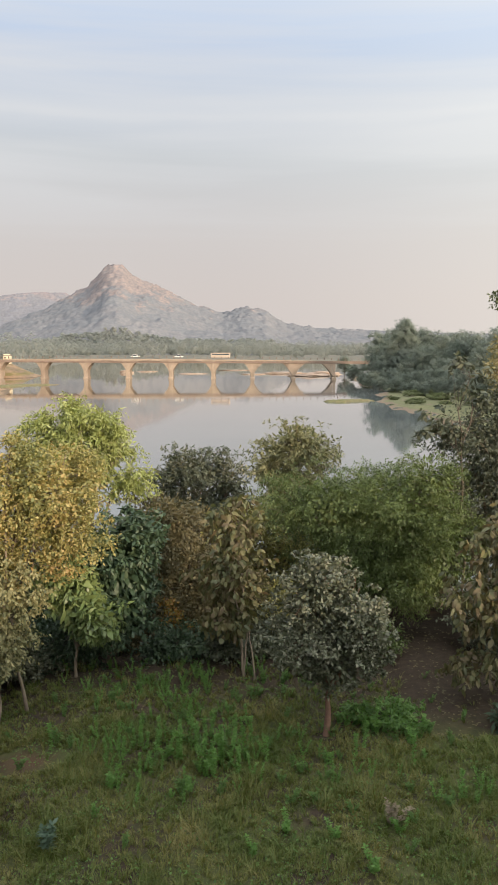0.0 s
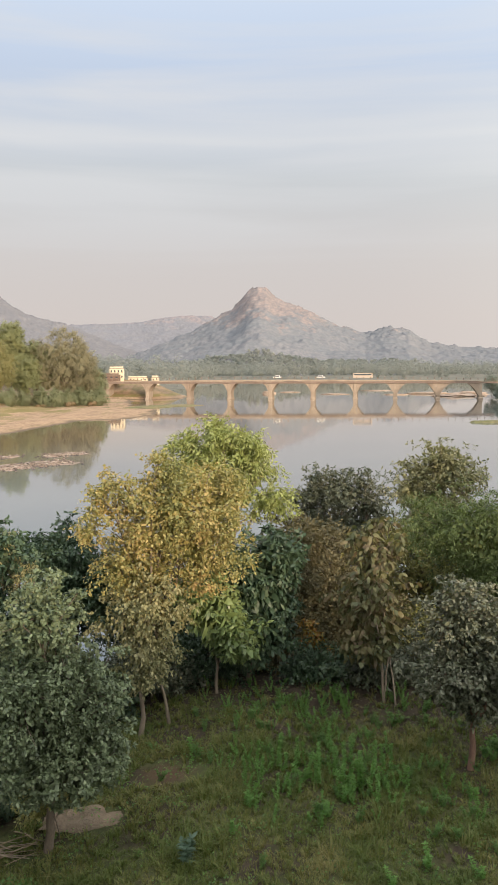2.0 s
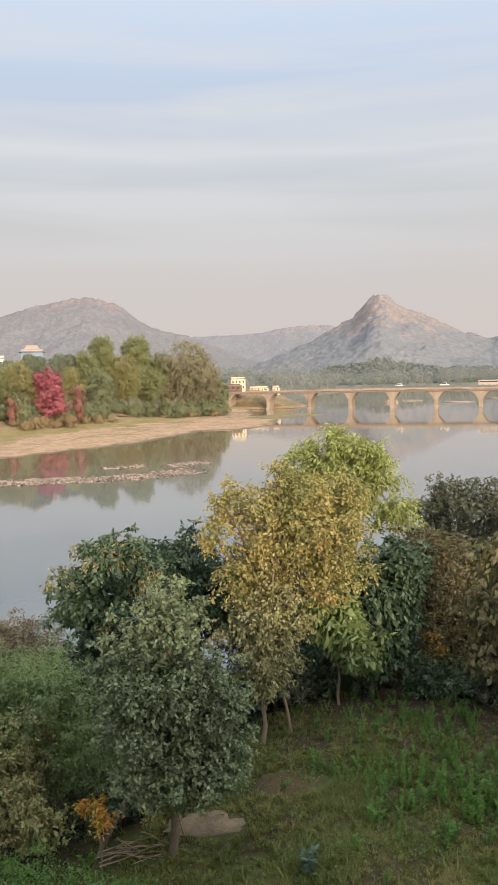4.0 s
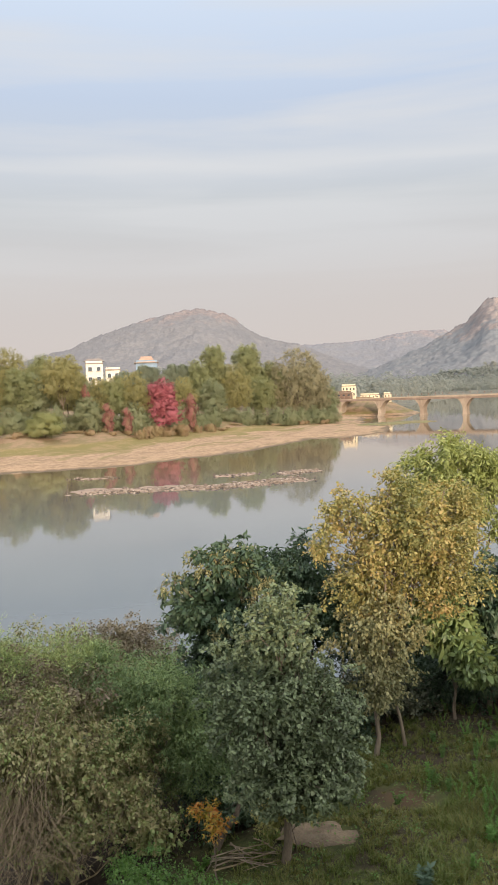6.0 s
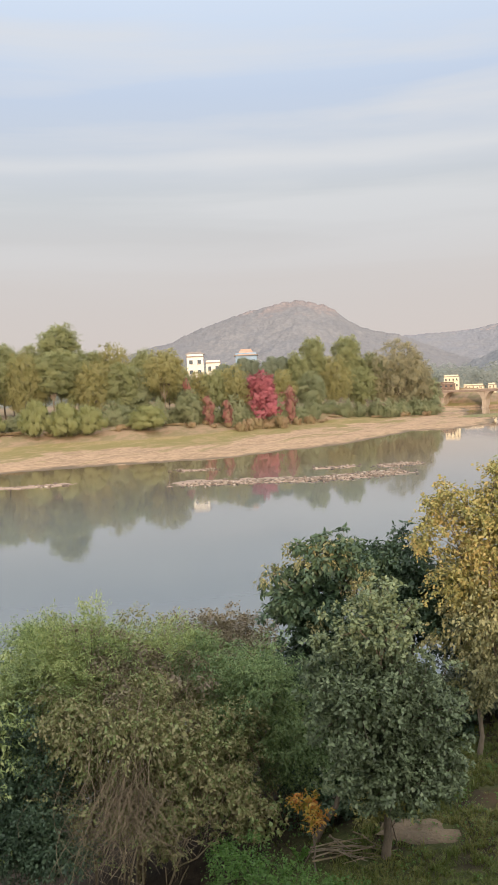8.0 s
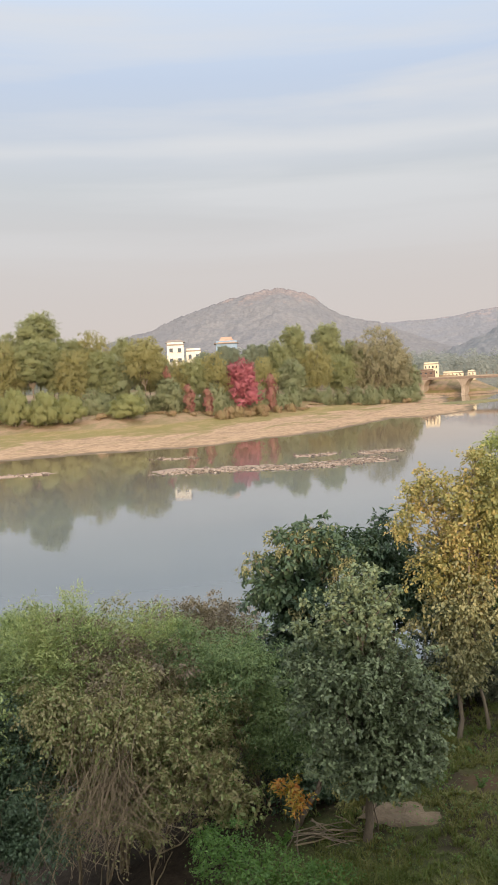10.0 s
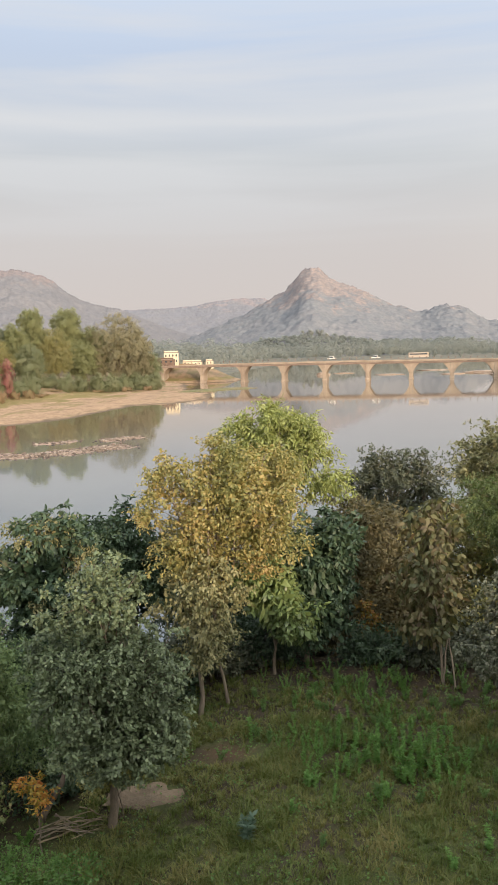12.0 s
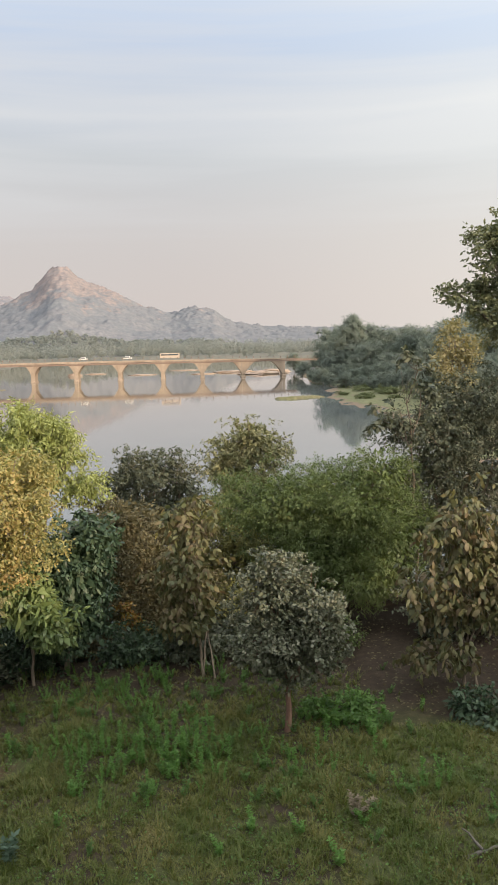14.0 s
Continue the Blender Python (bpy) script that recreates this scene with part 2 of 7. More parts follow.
LEAF = {
    # Garden ramps begin extra dark, putting crown shade into some leaves' colour.
    "grey_green": leaf_mat("leaf_grey_green", [(0.029, 0.040, 0.021), (0.094, 0.124, 0.068), (0.130, 0.168, 0.090), (0.193, 0.222, 0.130)], 0.3, 0.15, 0.5),
    "grey_brown": leaf_mat("leaf_grey_purple", [(0.024, 0.029, 0.018), (0.077, 0.091, 0.056), (0.120, 0.129, 0.088), (0.172, 0.169, 0.129)], 0.3, 0.15, 0.42),
    "yellow": leaf_mat("leaf_yellow", [(0.075, 0.085, 0.035), (0.150, 0.163, 0.062), (0.225, 0.215, 0.077), (0.294, 0.250, 0.094), (0.331, 0.244, 0.100), (0.312, 0.188, 0.088)], 0.55, 0.21, 0.5, 0.7),
    "lime": leaf_mat("leaf_lime", [(0.061, 0.078, 0.024), (0.197, 0.231, 0.068), (0.258, 0.292, 0.108), (0.339, 0.346, 0.149)], 0.5, 0.21),
    "dark_broad": leaf_mat("leaf_dark_broad", [(0.012, 0.022, 0.015), (0.034, 0.062, 0.036), (0.054, 0.087, 0.048), (0.092, 0.126, 0.063)], 0.4, 0.14, 0.5),
    # Lighter copy of the dark broad leaf, for the part that catches light.
    "lit_broad": leaf_mat("leaf_broad_lit", [(0.033, 0.053, 0.023), (0.113, 0.166, 0.066), (0.171, 0.225, 0.086), (0.238, 0.277, 0.118)], 0.4, 0.18, 0.4),
    # Paled a little, so the haze before the tall tree is in its leaves.
    "tall": leaf_mat("leaf_tall_tree_hazed", [(0.079, 0.100, 0.060), (0.113, 0.132, 0.073), (0.158, 0.172, 0.092), (0.211, 0.205, 0.113)], 0.5, 0.21, 0.5),
    "tan": leaf_mat("leaf_tan", [(0.169, 0.163, 0.095), (0.221, 0.202, 0.115), (0.273, 0.234, 0.135)], 0.4, 0.35, 0.6),
    "brown": leaf_mat("leaf_brown", [(0.029, 0.030, 0.017), (0.086, 0.082, 0.044), (0.121, 0.103, 0.053), (0.097, 0.103, 0.046)], 0.6, 0.18, 0.6),
    "dusk": leaf_mat("leaf_dusk_green", [(0.018, 0.023, 0.016), (0.056, 0.069, 0.046), (0.086, 0.096, 0.062), (0.116, 0.106, 0.069)], 0.5, 0.15, 0.5),
    "olive": leaf_mat("leaf_olive", [(0.051, 0.056, 0.019), (0.177, 0.177, 0.057), (0.253, 0.240, 0.089), (0.329, 0.278, 0.113)], 0.5, 0.21),
    "pale_olive": leaf_mat("leaf_pale_olive", [(0.051, 0.057, 0.030), (0.161, 0.169, 0.083), (0.229, 0.216, 0.108), (0.296, 0.263, 0.135)], 0.4, 0.18, 0.55),
    "fresh": leaf_mat("leaf_fresh_green", [(0.022, 0.034, 0.012), (0.067, 0.100, 0.032), (0.094, 0.126, 0.041), (0.135, 0.151, 0.054)], 0.6, 0.21, 0.5, 0.5),
    "teak": leaf_mat("leaf_teak", [(0.027, 0.037, 0.018), (0.077, 0.088, 0.040), (0.117, 0.111, 0.049), (0.099, 0.074, 0.043), (0.162, 0.143, 0.066)], 0.45, 0.18, 0.55),
    "feather": leaf_mat("leaf_feathery", [(0.053, 0.077, 0.034), (0.174, 0.235, 0.093), (0.267, 0.310, 0.123), (0.373, 0.397, 0.174)], 0.5, 0.21),
    "feather_dark": leaf_mat("leaf_feathery_dark", [(0.031, 0.053, 0.024), (0.099, 0.156, 0.064), (0.149, 0.209, 0.083), (0.209, 0.270, 0.110)], 0.5, 0.18),
    "croton": leaf_mat("leaf_croton", [(0.34, 0.10, 0.03), (0.36, 0.17, 0.04), (0.34, 0.26, 0.05), (0.15, 0.17, 0.045)], 0.5, 0.25, 0.5, 4.0),
    "creeper": leaf_mat("leaf_creeper", [(0.036, 0.052, 0.021), (0.123, 0.168, 0.057), (0.178, 0.190, 0.078), (0.237, 0.200, 0.113), (0.134, 0.195, 0.062), (0.259, 0.280, 0.110)], 0.6, 0.18, 0.55, 0.9),
    "dry": leaf_mat("leaf_dry", [(0.12, 0.095, 0.075), (0.19, 0.155, 0.12), (0.16, 0.14, 0.085), (0.25, 0.205, 0.165)], 0.4, 0.2, 0.7),
    "orange": leaf_mat("leaf_orange", [(0.180, 0.058, 0.021), (0.216, 0.111, 0.028), (0.204, 0.163, 0.035), (0.096, 0.111, 0.032)], 0.3, 0.3),
    "weed": leaf_mat("leaf_weed", [(0.041, 0.096, 0.022), (0.061, 0.129, 0.032), (0.087, 0.167, 0.043), (0.128, 0.210, 0.062)], 0.3, 0.35),
    "bright_weed": leaf_mat("leaf_bright_weed", [(0.070, 0.162, 0.035), (0.103, 0.209, 0.050), (0.146, 0.258, 0.075)], 0.3, 0.40),
    "blue_weed": leaf_mat("leaf_blue_green", [(0.045, 0.08, 0.055), (0.07, 0.115, 0.08), (0.095, 0.145, 0.105)], 0.3, 0.3),
    "grass": leaf_mat("grass_blades", [(0.051, 0.084, 0.018), (0.086, 0.119, 0.029), (0.140, 0.143, 0.047), (0.233, 0.201, 0.092)], 0.6, 0.30, 0.6, 0.7),
    # Far-bank haze is put into the bank_ leaf colours: pale, greyed, strongly translucent.
    "bank_green": leaf_mat("leaf_bank_green_hazed", [(0.297, 0.292, 0.152), (0.336, 0.326, 0.166), (0.380, 0.362, 0.185), (0.424, 0.389, 0.212)], 0.6, 0.68, 0.8, 0.16, glow=(1.1, 1.05, 0.9)),
    "bank_dry": leaf_mat("leaf_bank_dry_hazed", [(0.263, 0.310, 0.159), (0.284, 0.306, 0.174), (0.329, 0.350, 0.195), (0.367, 0.388, 0.216), (0.387, 0.388, 0.229)], 0.6, 0.68, 0.8, 0.16, glow=(1.1, 1.05, 0.9)),
    "bank_brown": leaf_mat("leaf_bank_brown_hazed", [(0.272, 0.257, 0.174), (0.310, 0.292, 0.195), (0.343, 0.320, 0.209), (0.376, 0.341, 0.216)], 0.6, 0.61, 0.8, 0.14, glow=(1.1, 1.05, 0.95)),
    "bank_blue": leaf_mat("leaf_bank_blue_hazed", [(0.195, 0.227, 0.169), (0.221, 0.254, 0.189), (0.254, 0.273, 0.202)], 0.6, 0.55, 0.8, 0.2, glow=(1.05, 1.05, 0.95)),
    "bank_scrub": leaf_mat("leaf_bank_scrub_hazed", [(0.325, 0.247, 0.163), (0.364, 0.267, 0.176), (0.312, 0.273, 0.156), (0.403, 0.286, 0.195)], 0.6, 0.55, 0.8, 0.2, glow=(1.1, 1.05, 0.95)),
    "bank_shrub": leaf_mat("leaf_bank_shrub_hazed", [(0.253, 0.274, 0.138), (0.288, 0.305, 0.150), (0.329, 0.328, 0.169)], 0.6, 0.61, 0.8, 0.2, glow=(1.1, 1.1, 0.85)),
    "bank_grey": leaf_mat("leaf_bank_grey_hazed", [(0.230, 0.264, 0.167), (0.264, 0.292, 0.181), (0.306, 0.326, 0.209), (0.334, 0.320, 0.202)], 0.6, 0.61, 0.8, 0.2, glow=(1.05, 1.05, 0.9)),
    "dusty_pink": leaf_mat("bracts_dusty", [(0.25, 0.25, 0.15), (0.30, 0.22, 0.15), (0.34, 0.17, 0.15), (0.36, 0.15, 0.16), (0.27, 0.22, 0.14)], 0.5, 0.5, 0.8, 0.35, glow=(1.1, 1.0, 1.0)),
    "marsh": leaf_mat("leaf_marsh", [(0.13, 0.165, 0.085), (0.16, 0.19, 0.095), (0.19, 0.215, 0.11), (0.21, 0.20, 0.115)], 0.6, 0.5, 0.8, 0.15, glow=(1.05, 1.05, 0.9)),
    "magenta": leaf_mat("bracts_magenta", [(0.25, 0.13, 0.11), (0.33, 0.11, 0.13), (0.39, 0.115, 0.15), (0.40, 0.16, 0.18), (0.28, 0.17, 0.12)], 0.45, 0.4, 0.7, 0.3, glow=(1.1, 1.0, 1.0)),
    # The next two carry the distant haze as a lighter, bluer leaf tone.
    "blue_wood": leaf_mat("leaf_far_blue_hazed", [(0.168, 0.207, 0.196), (0.202, 0.241, 0.213), (0.235, 0.269, 0.213), (0.269, 0.289, 0.213)], 0.6, 0.54, 0.7, 0.06, glow=(1.05, 1.05, 1.0)),
    "far_wood": leaf_mat("leaf_far_wood_hazed", [(0.252, 0.280, 0.263), (0.280, 0.302, 0.274), (0.302, 0.314, 0.280), (0.330, 0.330, 0.286)], 0.6, 0.62, 0.9, 0.01, glow=(1.0, 1.0, 1.0)),
}


# ---------------------------------------------------------------- mesh helpers
def mesh_np(name, verts, faces):
    """A mesh from arrays: verts (n, 3), faces (m, k)."""
    me = bpy.data.meshes.new(name)
    verts, faces = np.asarray(verts, dtype=np.float32), np.asarray(faces, dtype=np.int32)
    m, k = faces.shape
    me.vertices.add(len(verts))
    me.vertices.foreach_set("co", verts.ravel())
    me.loops.add(m * k)
    me.loops.foreach_set("vertex_index", faces.ravel())
    me.polygons.add(m)
    me.polygons.foreach_set("loop_start", np.arange(0, m * k, k, dtype=np.int32))
    me.update(calc_edges=True)
    return me


def put_np(name, verts, faces, mat, parent=None, smooth=False, label=""):
    me = mesh_np(name, verts, faces)
    me.materials.append(mat)
    if smooth:
        me.polygons.foreach_set("use_smooth", np.ones(len(me.polygons), dtype=bool))
    ob = new(name, me)
    ob.parent = parent
    return tagged(ob, label)


def part(name, bm, mat, parent=None, label="", smooth=False):
    me = bpy.data.meshes.new(name)
    bm.to_mesh(me)
    bm.free()
    me.materials.append(mat)
    if smooth:
        for p in me.polygons:
            p.use_smooth = True
    ob = new(name, me)
    ob.parent = parent
    return tagged(ob, label)


def empty(name, loc, label, category, group="", kind="", turn=0.0):
    ob = new(name)
    ob.location = loc
    ob.rotation_euler = (0, 0, turn)
    return tagged(ob, label, category, group, kind)


def box(bm, x0, y0, z0, x1, y1, z1, bevel=0.0):
    vs = [bm.verts.new(p) for p in ((x0, y0, z0), (x1, y0, z0), (x1, y1, z0), (x0, y1, z0), (x0, y0, z1), (x1, y0, z1), (x1, y1, z1), (x0, y1, z1))]
    fs = [bm.faces.new([vs[i] for i in f]) for f in ((3, 2, 1, 0), (4, 5, 6, 7), (0, 1, 5, 4), (1, 2, 6, 5), (2, 3, 7, 6), (3, 0, 4, 7))]
    if bevel:
        bmesh.ops.bevel(bm, geom=list({e for f in fs for e in f.edges}), offset=bevel, segments=1, affect="EDGES")
    return bm


def tube(points, radii, sides=7):
    """Verts and faces of a tapered limb along points."""
    P, n = np.asarray(points, float), len(points)
    V, F = [], []
    for i in range(n):
        t = P[min(i + 1, n - 1)] - P[max(i - 1, 0)]
        t = t / (np.linalg.norm(t) + 1e-9)
        a = np.cross(t, (0.0, 1.0, 0.0) if abs(t[1]) < 0.9 else (1.0, 0.0, 0.0))
        a /= np.linalg.norm(a)
        b = np.cross(t, a)
        ang = np.linspace(0, 2 * np.pi, sides, endpoint=False)
        V.append(P[i] + radii[i] * (np.cos(ang)[:, None] * a + np.sin(ang)[:, None] * b))
    for i in range(n - 1):
        for j in range(sides):
            k = (j + 1) % sides
            F.append((i * sides + j, i * sides + k, (i + 1) * sides + k, (i + 1) * sides + j))
    return np.concatenate(V), np.array(F)


def join_np(pieces):
    V, F, o = [], [], 0
    for v, f in pieces:
        V.append(v)
        F.append(f + o)
        o += len(v)
    return np.concatenate(V), np.concatenate(F)


def bent_path(a, b, rng, n=5, sag=0.0, wob=0.08):
    a, b = np.asarray(a, float), np.asarray(b, float)
    s = np.linspace(0, 1, n)[:, None]
    p = a + (b - a) * s
    length = np.linalg.norm(b - a)
    p[1:-1] += rng.normal(0, wob * length, (n - 2, 3))
    p[:, 2] += sag * length * np.sin(np.pi * s[:, 0])
    return p


def unit(v):
    return v / (np.linalg.norm(v, axis=-1, keepdims=True) + 1e-9)


def leaves(rng, pos, out, length, width, droop=0.2, spread=0.9, up=0.5, fold=0.2, curl=0.15, broad=False, thin=False, wild=0.22):
    """Leaf blades at pos, growing roughly along out: a folded diamond, or a rounder bowed blade if broad."""
    n = len(pos)
    d = unit(out * 0.8 + rng.normal(0, spread * 0.4, (n, 3)) + np.array((0, 0, -droop)))
    nrm = rng.normal(0, 0.45, (n, 3)) + np.array((0, 0, up)) + out * 0.3
    if thin:      # far foliage: blades lie on the face of the crown
        nrm = out + rng.normal(0, wild, (n, 3)) + np.array((0, 0, 0.3))
        d = unit(np.cross(nrm, rng.normal(0, 1, (n, 3))))
    side = unit(np.cross(d, nrm))
    nrm = np.cross(side, d)
    ln = length * rng.uniform(0.55, 1.3, (n, 1))
    wd = width * rng.uniform(0.6, 1.25, (n, 1)) * 0.5
    tip = pos + d * ln - nrm * ln * curl
    o = np.arange(n)[:, None]
    if thin:
        V = np.stack([pos + side * wd, tip, pos - side * wd], 1).reshape(-1, 3)
        F = o * 3 + np.array([[0, 1, 2]])
    elif broad:
        lo, hi = pos + d * ln * 0.28 + nrm * ln * curl * 0.3, pos + d * ln * 0.68 + nrm * ln * curl * 0.15
        V = np.stack([pos, lo + side * wd * 0.95, hi + side * wd * 0.85 - nrm * wd * fold, tip, hi - side * wd * 0.85 - nrm * wd * fold, lo - side * wd * 0.95], 1).reshape(-1, 3)
        F = np.concatenate([o * 6 + np.array([f]) for f in ((0, 1, 5), (1, 2, 4), (1, 4, 5), (2, 3, 4))], 1).reshape(-1, 3)
    else:
        mid = pos + d * ln * 0.45
        V = np.stack([pos, mid + side * wd - nrm * wd * fold, tip, mid - side * wd - nrm * wd * fold], 1).reshape(-1, 3)
        F = np.concatenate([o * 4 + np.array([[0, 2, 1]]), o * 4 + np.array([[0, 3, 2]])], 1).reshape(-1, 3)
    return V, F


def clumps(rng, lobes, n, hollow=0.45, ragged=0.3, gap=0.35, gap_scale=1.0):
    """Twig ends over a crown made of uneven lobes (x, y, z, rx, ry, rz); returns places, ways out and lobe numbers."""
    L = np.asarray(lobes, float)
    w = (L[:, 3] * L[:, 4] * L[:, 5]) ** 0.67
    idx = rng.choice(len(L), int(n * 2.2), p=w / w.sum())
    u = unit(rng.normal(0, 1, (len(idx), 3)))
    rad = 1 - hollow * rng.uniform(0, 1, len(idx)) ** 1.6
    ph = rng.uniform(0, 6.28, 6)
    bump = np.sin(u[:, 0] * 5 + ph[0] + idx) * np.sin(u[:, 2] * 6 + ph[1]) + np.sin(u[:, 1] * 9 + ph[2] + u[:, 2] * 7 + idx * 2)
    rad = rad * (1 - ragged * 0.3 + ragged * 0.35 * bump) + rng.exponential(0.035, len(idx))
    P = L[idx, :3] + u * L[idx, 3:6] * rad[:, None]
    g = sum(np.sin(P @ rng.normal(0, 2.4 / gap_scale, 3) + rng.uniform(0, 6.28)) for _ in range(6)) / 3.4
    deep = np.zeros(len(P), bool)
    for k in range(len(L)):
        q = ((P - L[k, :3]) / L[k, 3:6])
        deep |= (np.sum(q * q, 1) < 0.36) & (idx != k)
    keep = (g > -1 + gap * 1.2) & ~deep
    P, u, idx = P[keep][:n], u[keep][:n], idx[keep][:n]
    return P, u, idx


def crown(rng, lobes, n, per, size, length, width, hollow=0.45, ragged=0.3, gap=0.35, gap_scale=1.0, droop=0.2, up=0.5, bough=2.6, core=0.4, tuft=9,
          whorl=False, **kw):
    """Boughs over the lobes, twigs round each bough, leaves in two rows along each twig, or in a whorl at its end."""
    nb = max(6, n // tuft)
    B, ub, ib = clumps(rng, lobes, nb, hollow, ragged, gap, gap_scale)
    k = tuft
    v = unit(rng.normal(0, 1, (len(B) * k, 3)) + np.repeat(ub, k, 0) * 0.8 + np.array((0, 0, 0.35)))
    R = size * bough * rng.uniform(0.55, 1.5, (len(B), 1))
    P = np.repeat(B, k, 0) + v * np.repeat(R, k, 0) * rng.uniform(0.35, 1.0, (len(v), 1)) * np.array((1.2, 1.2, 0.7))
    idx = np.repeat(ib, k)
    d = unit(v * 0.8 + rng.normal(0, 0.35, v.shape) + np.array((0, 0, 0.1 - droop)))
    m = len(P)
    s = (np.arange(per) + 0.5) / per
    if whorl:
        d = unit(d + np.array((0, 0, 0.45)))
        side = unit(np.cross(d, rng.normal(0, 1, d.shape)))
        other = np.cross(d, side)
        turn = s * 2 * np.pi
        ring = side[:, None, :] * np.cos(turn)[None, :, None] + other[:, None, :] * np.sin(turn)[None, :, None]
        out = d[:, None, :] * rng.uniform(0.1, 0.6, (m, per, 1)) + ring
        pos = P[:, None, :] + d[:, None, :] * rng.uniform(-0.5, 0.25, (m, per, 1)) * length * 0.6 + ring * length * 0.06
    else:
        side = unit(np.cross(d, np.array((0, 0, 1.0)) + rng.normal(0, 0.3, d.shape)))
        sign = np.where(np.arange(per) % 2 == 0, 1.0, -1.0)
        tl = size * 2.0 * rng.uniform(0.7, 1.3, (m, 1, 1))
        pos = P[:, None, :] + d[:, None, :] * (s[None, :, None] - 0.4) * tl
        pos = pos + rng.normal(0, size * 0.18, pos.shape)
        out = d[:, None, :] * 0.55 + side[:, None, :] * sign[None, :, None] * (1.0 - 0.5 * s)[None, :, None]
    if kw.get("thin"):
        out = np.repeat(unit(0.45 * v + np.repeat(ub, k, 0))[:, None, :], per, 1)
    V, F = leaves(rng, pos.reshape(-1, 3), unit(out.reshape(-1, 3)), length, width, droop=droop, up=up, **kw)
    if core:      # larger filler leaves deep inside the crown, added to close gaps and darken it
        L = np.asarray(lobes, float)
        w = L[:, 3] * L[:, 4] * L[:, 5]
        q = int(m * per * core * 0.6)
        i = rng.choice(len(L), q, p=w / w.sum())
        u = unit(rng.normal(0, 1, (q, 3)))
        c = L[i, :3] + u * L[i, 3:6] * rng.uniform(0.1, 0.72, (q, 1))
        wide = max(width * 1.5, length * 0.8)
        V2, F2 = leaves(rng, c, u, length * 1.6, wide, droop=droop, up=up, **kw)
        V, F = join_np([(V, F), (V2, F2)])
    return V, F, P, idx


def plant(name, label, category, base, lobes, leaf, n, per, size, length, width, seed, trunk=0.09, bark=None, fork=0.45,
          twigs=60, stems=1, group="", lean=(0, 0), **kw):
    """A tree or bush: trunk, limbs to each lobe, twigs, and a crown of single leaves."""
    rng = np.random.default_rng(seed)
    bark = bark or BARK
    base = np.array(base, float)
    root = empty(name, base, label, category, group)
    Lb = []
    for l in lobes:
        x, y, z, rx = l[:4]
        rz = l[4]
        ry = l[5] if len(l) > 5 else rx * 0.9
        Lb.append((x - base[0], y - base[1], z - base[2], rx, ry, rz))
    Lb = np.array(Lb)
    V, F, P, idx = crown(rng, Lb, n, per, size, length, width, **kw)
    put_np("crown", V, F, LEAF[leaf], root)
    low = (Lb[:, 2] - Lb[:, 5]).min()
    mean = (Lb[:, :3] * Lb[:, 3:4]).sum(0) / Lb[:, 3].sum()
    top = np.array((mean[0] * 0.35 + lean[0], mean[1] * 0.35 + lean[1], max(low * 0.85, mean[2] * fork, 0.25)))
    for s in range(stems):
        off = np.array((rng.normal(0, 0.25), rng.normal(0, 0.25), -0.15)) if s else np.array((0, 0, -0.15))
        p = bent_path(off, top + (rng.normal(0, 0.2, 3) * (s > 0)), rng, 6, 0, 0.012)
        r = trunk * np.linspace(1.0, 0.62, 6) * (1 if s == 0 else 0.6)
        r[0] *= 1.35
        put_np("trunk", *tube(p, r, 9), bark, root, True)
    twig = []
    for k in range(len(Lb)):
        c = Lb[k, :3]
        p = bent_path(top - np.array((0, 0, 0.1)), c, rng, 5, 0.08, 0.05)
        put_np("limb", *tube(p, trunk * np.linspace(0.55, 0.22, 5), 6), bark, root, True)
        mine = P[idx == k]
        take = mine[rng.permutation(len(mine))[: max(4, int(twigs * len(mine) / max(len(P), 1)))]]
        for q in take:
            s = p[rng.integers(2, 5)]
            twig.append(tube(bent_path(s, q, rng, 4, 0.06, 0.06), trunk * np.array((0.17, 0.12, 0.08, 0.04)), 4))
    tagged(put_np("twig", *join_np(twig), bark, root, True), kind="stuff")
    return root


# ---------------------------------------------------------------- the land
SHORE = np.array([(-45, -60), (-20, -10), (-16.5, 6), (-18.5, 14), (-19, 24), (-13, 32), (0, 37), (11, 42), (22, 58), (28, 90), (31, 118),
                  (35, 150), (33, 172), (31, 190), (32, 214), (40, 245), (40, 300), (42, 345), (48, 385), (75, 450), (130, 700), (190, 950),
                  (-200, 1050), (-150, 600), (-140, 430), (-121, 378), (-106, 325), (-93, 290), (-77, 262), (-67, 232), (-71, 214), (-80, 206), (-79, 178), (-82, 157), (-87, 133), (-96, 121),
                  (-105, 113), (-113, 100), (-128, 82), (-152, 50), (-200, -10), (-260, -80)], float)


def shore_distance(x, y):
    """Distance to the waterline; negative over the river."""
    d = np.full(x.shape, 1e9)
    inside = np.zeros(x.shape, bool)
    n = len(SHORE)
    for i in range(n):
        (ax, ay), (bx, by) = SHORE[i], SHORE[(i + 1) % n]
        ex, ey = bx - ax, by - ay
        s = np.clip(((x - ax) * ex + (y - ay) * ey) / (ex * ex + ey * ey), 0, 1)
        d = np.minimum(d, np.hypot(x - ax - s * ex, y - ay - s * ey))
        if ay != by:
            inside ^= ((ay > y) != (by > y)) & (x < ex * (y - ay) / ey + ax)
    return np.where(inside, -d, d)


def smooth(a, b, v):
    s = np.clip((v - a) / (b - a), 0, 1)
    return s * s * (3 - 2 * s)


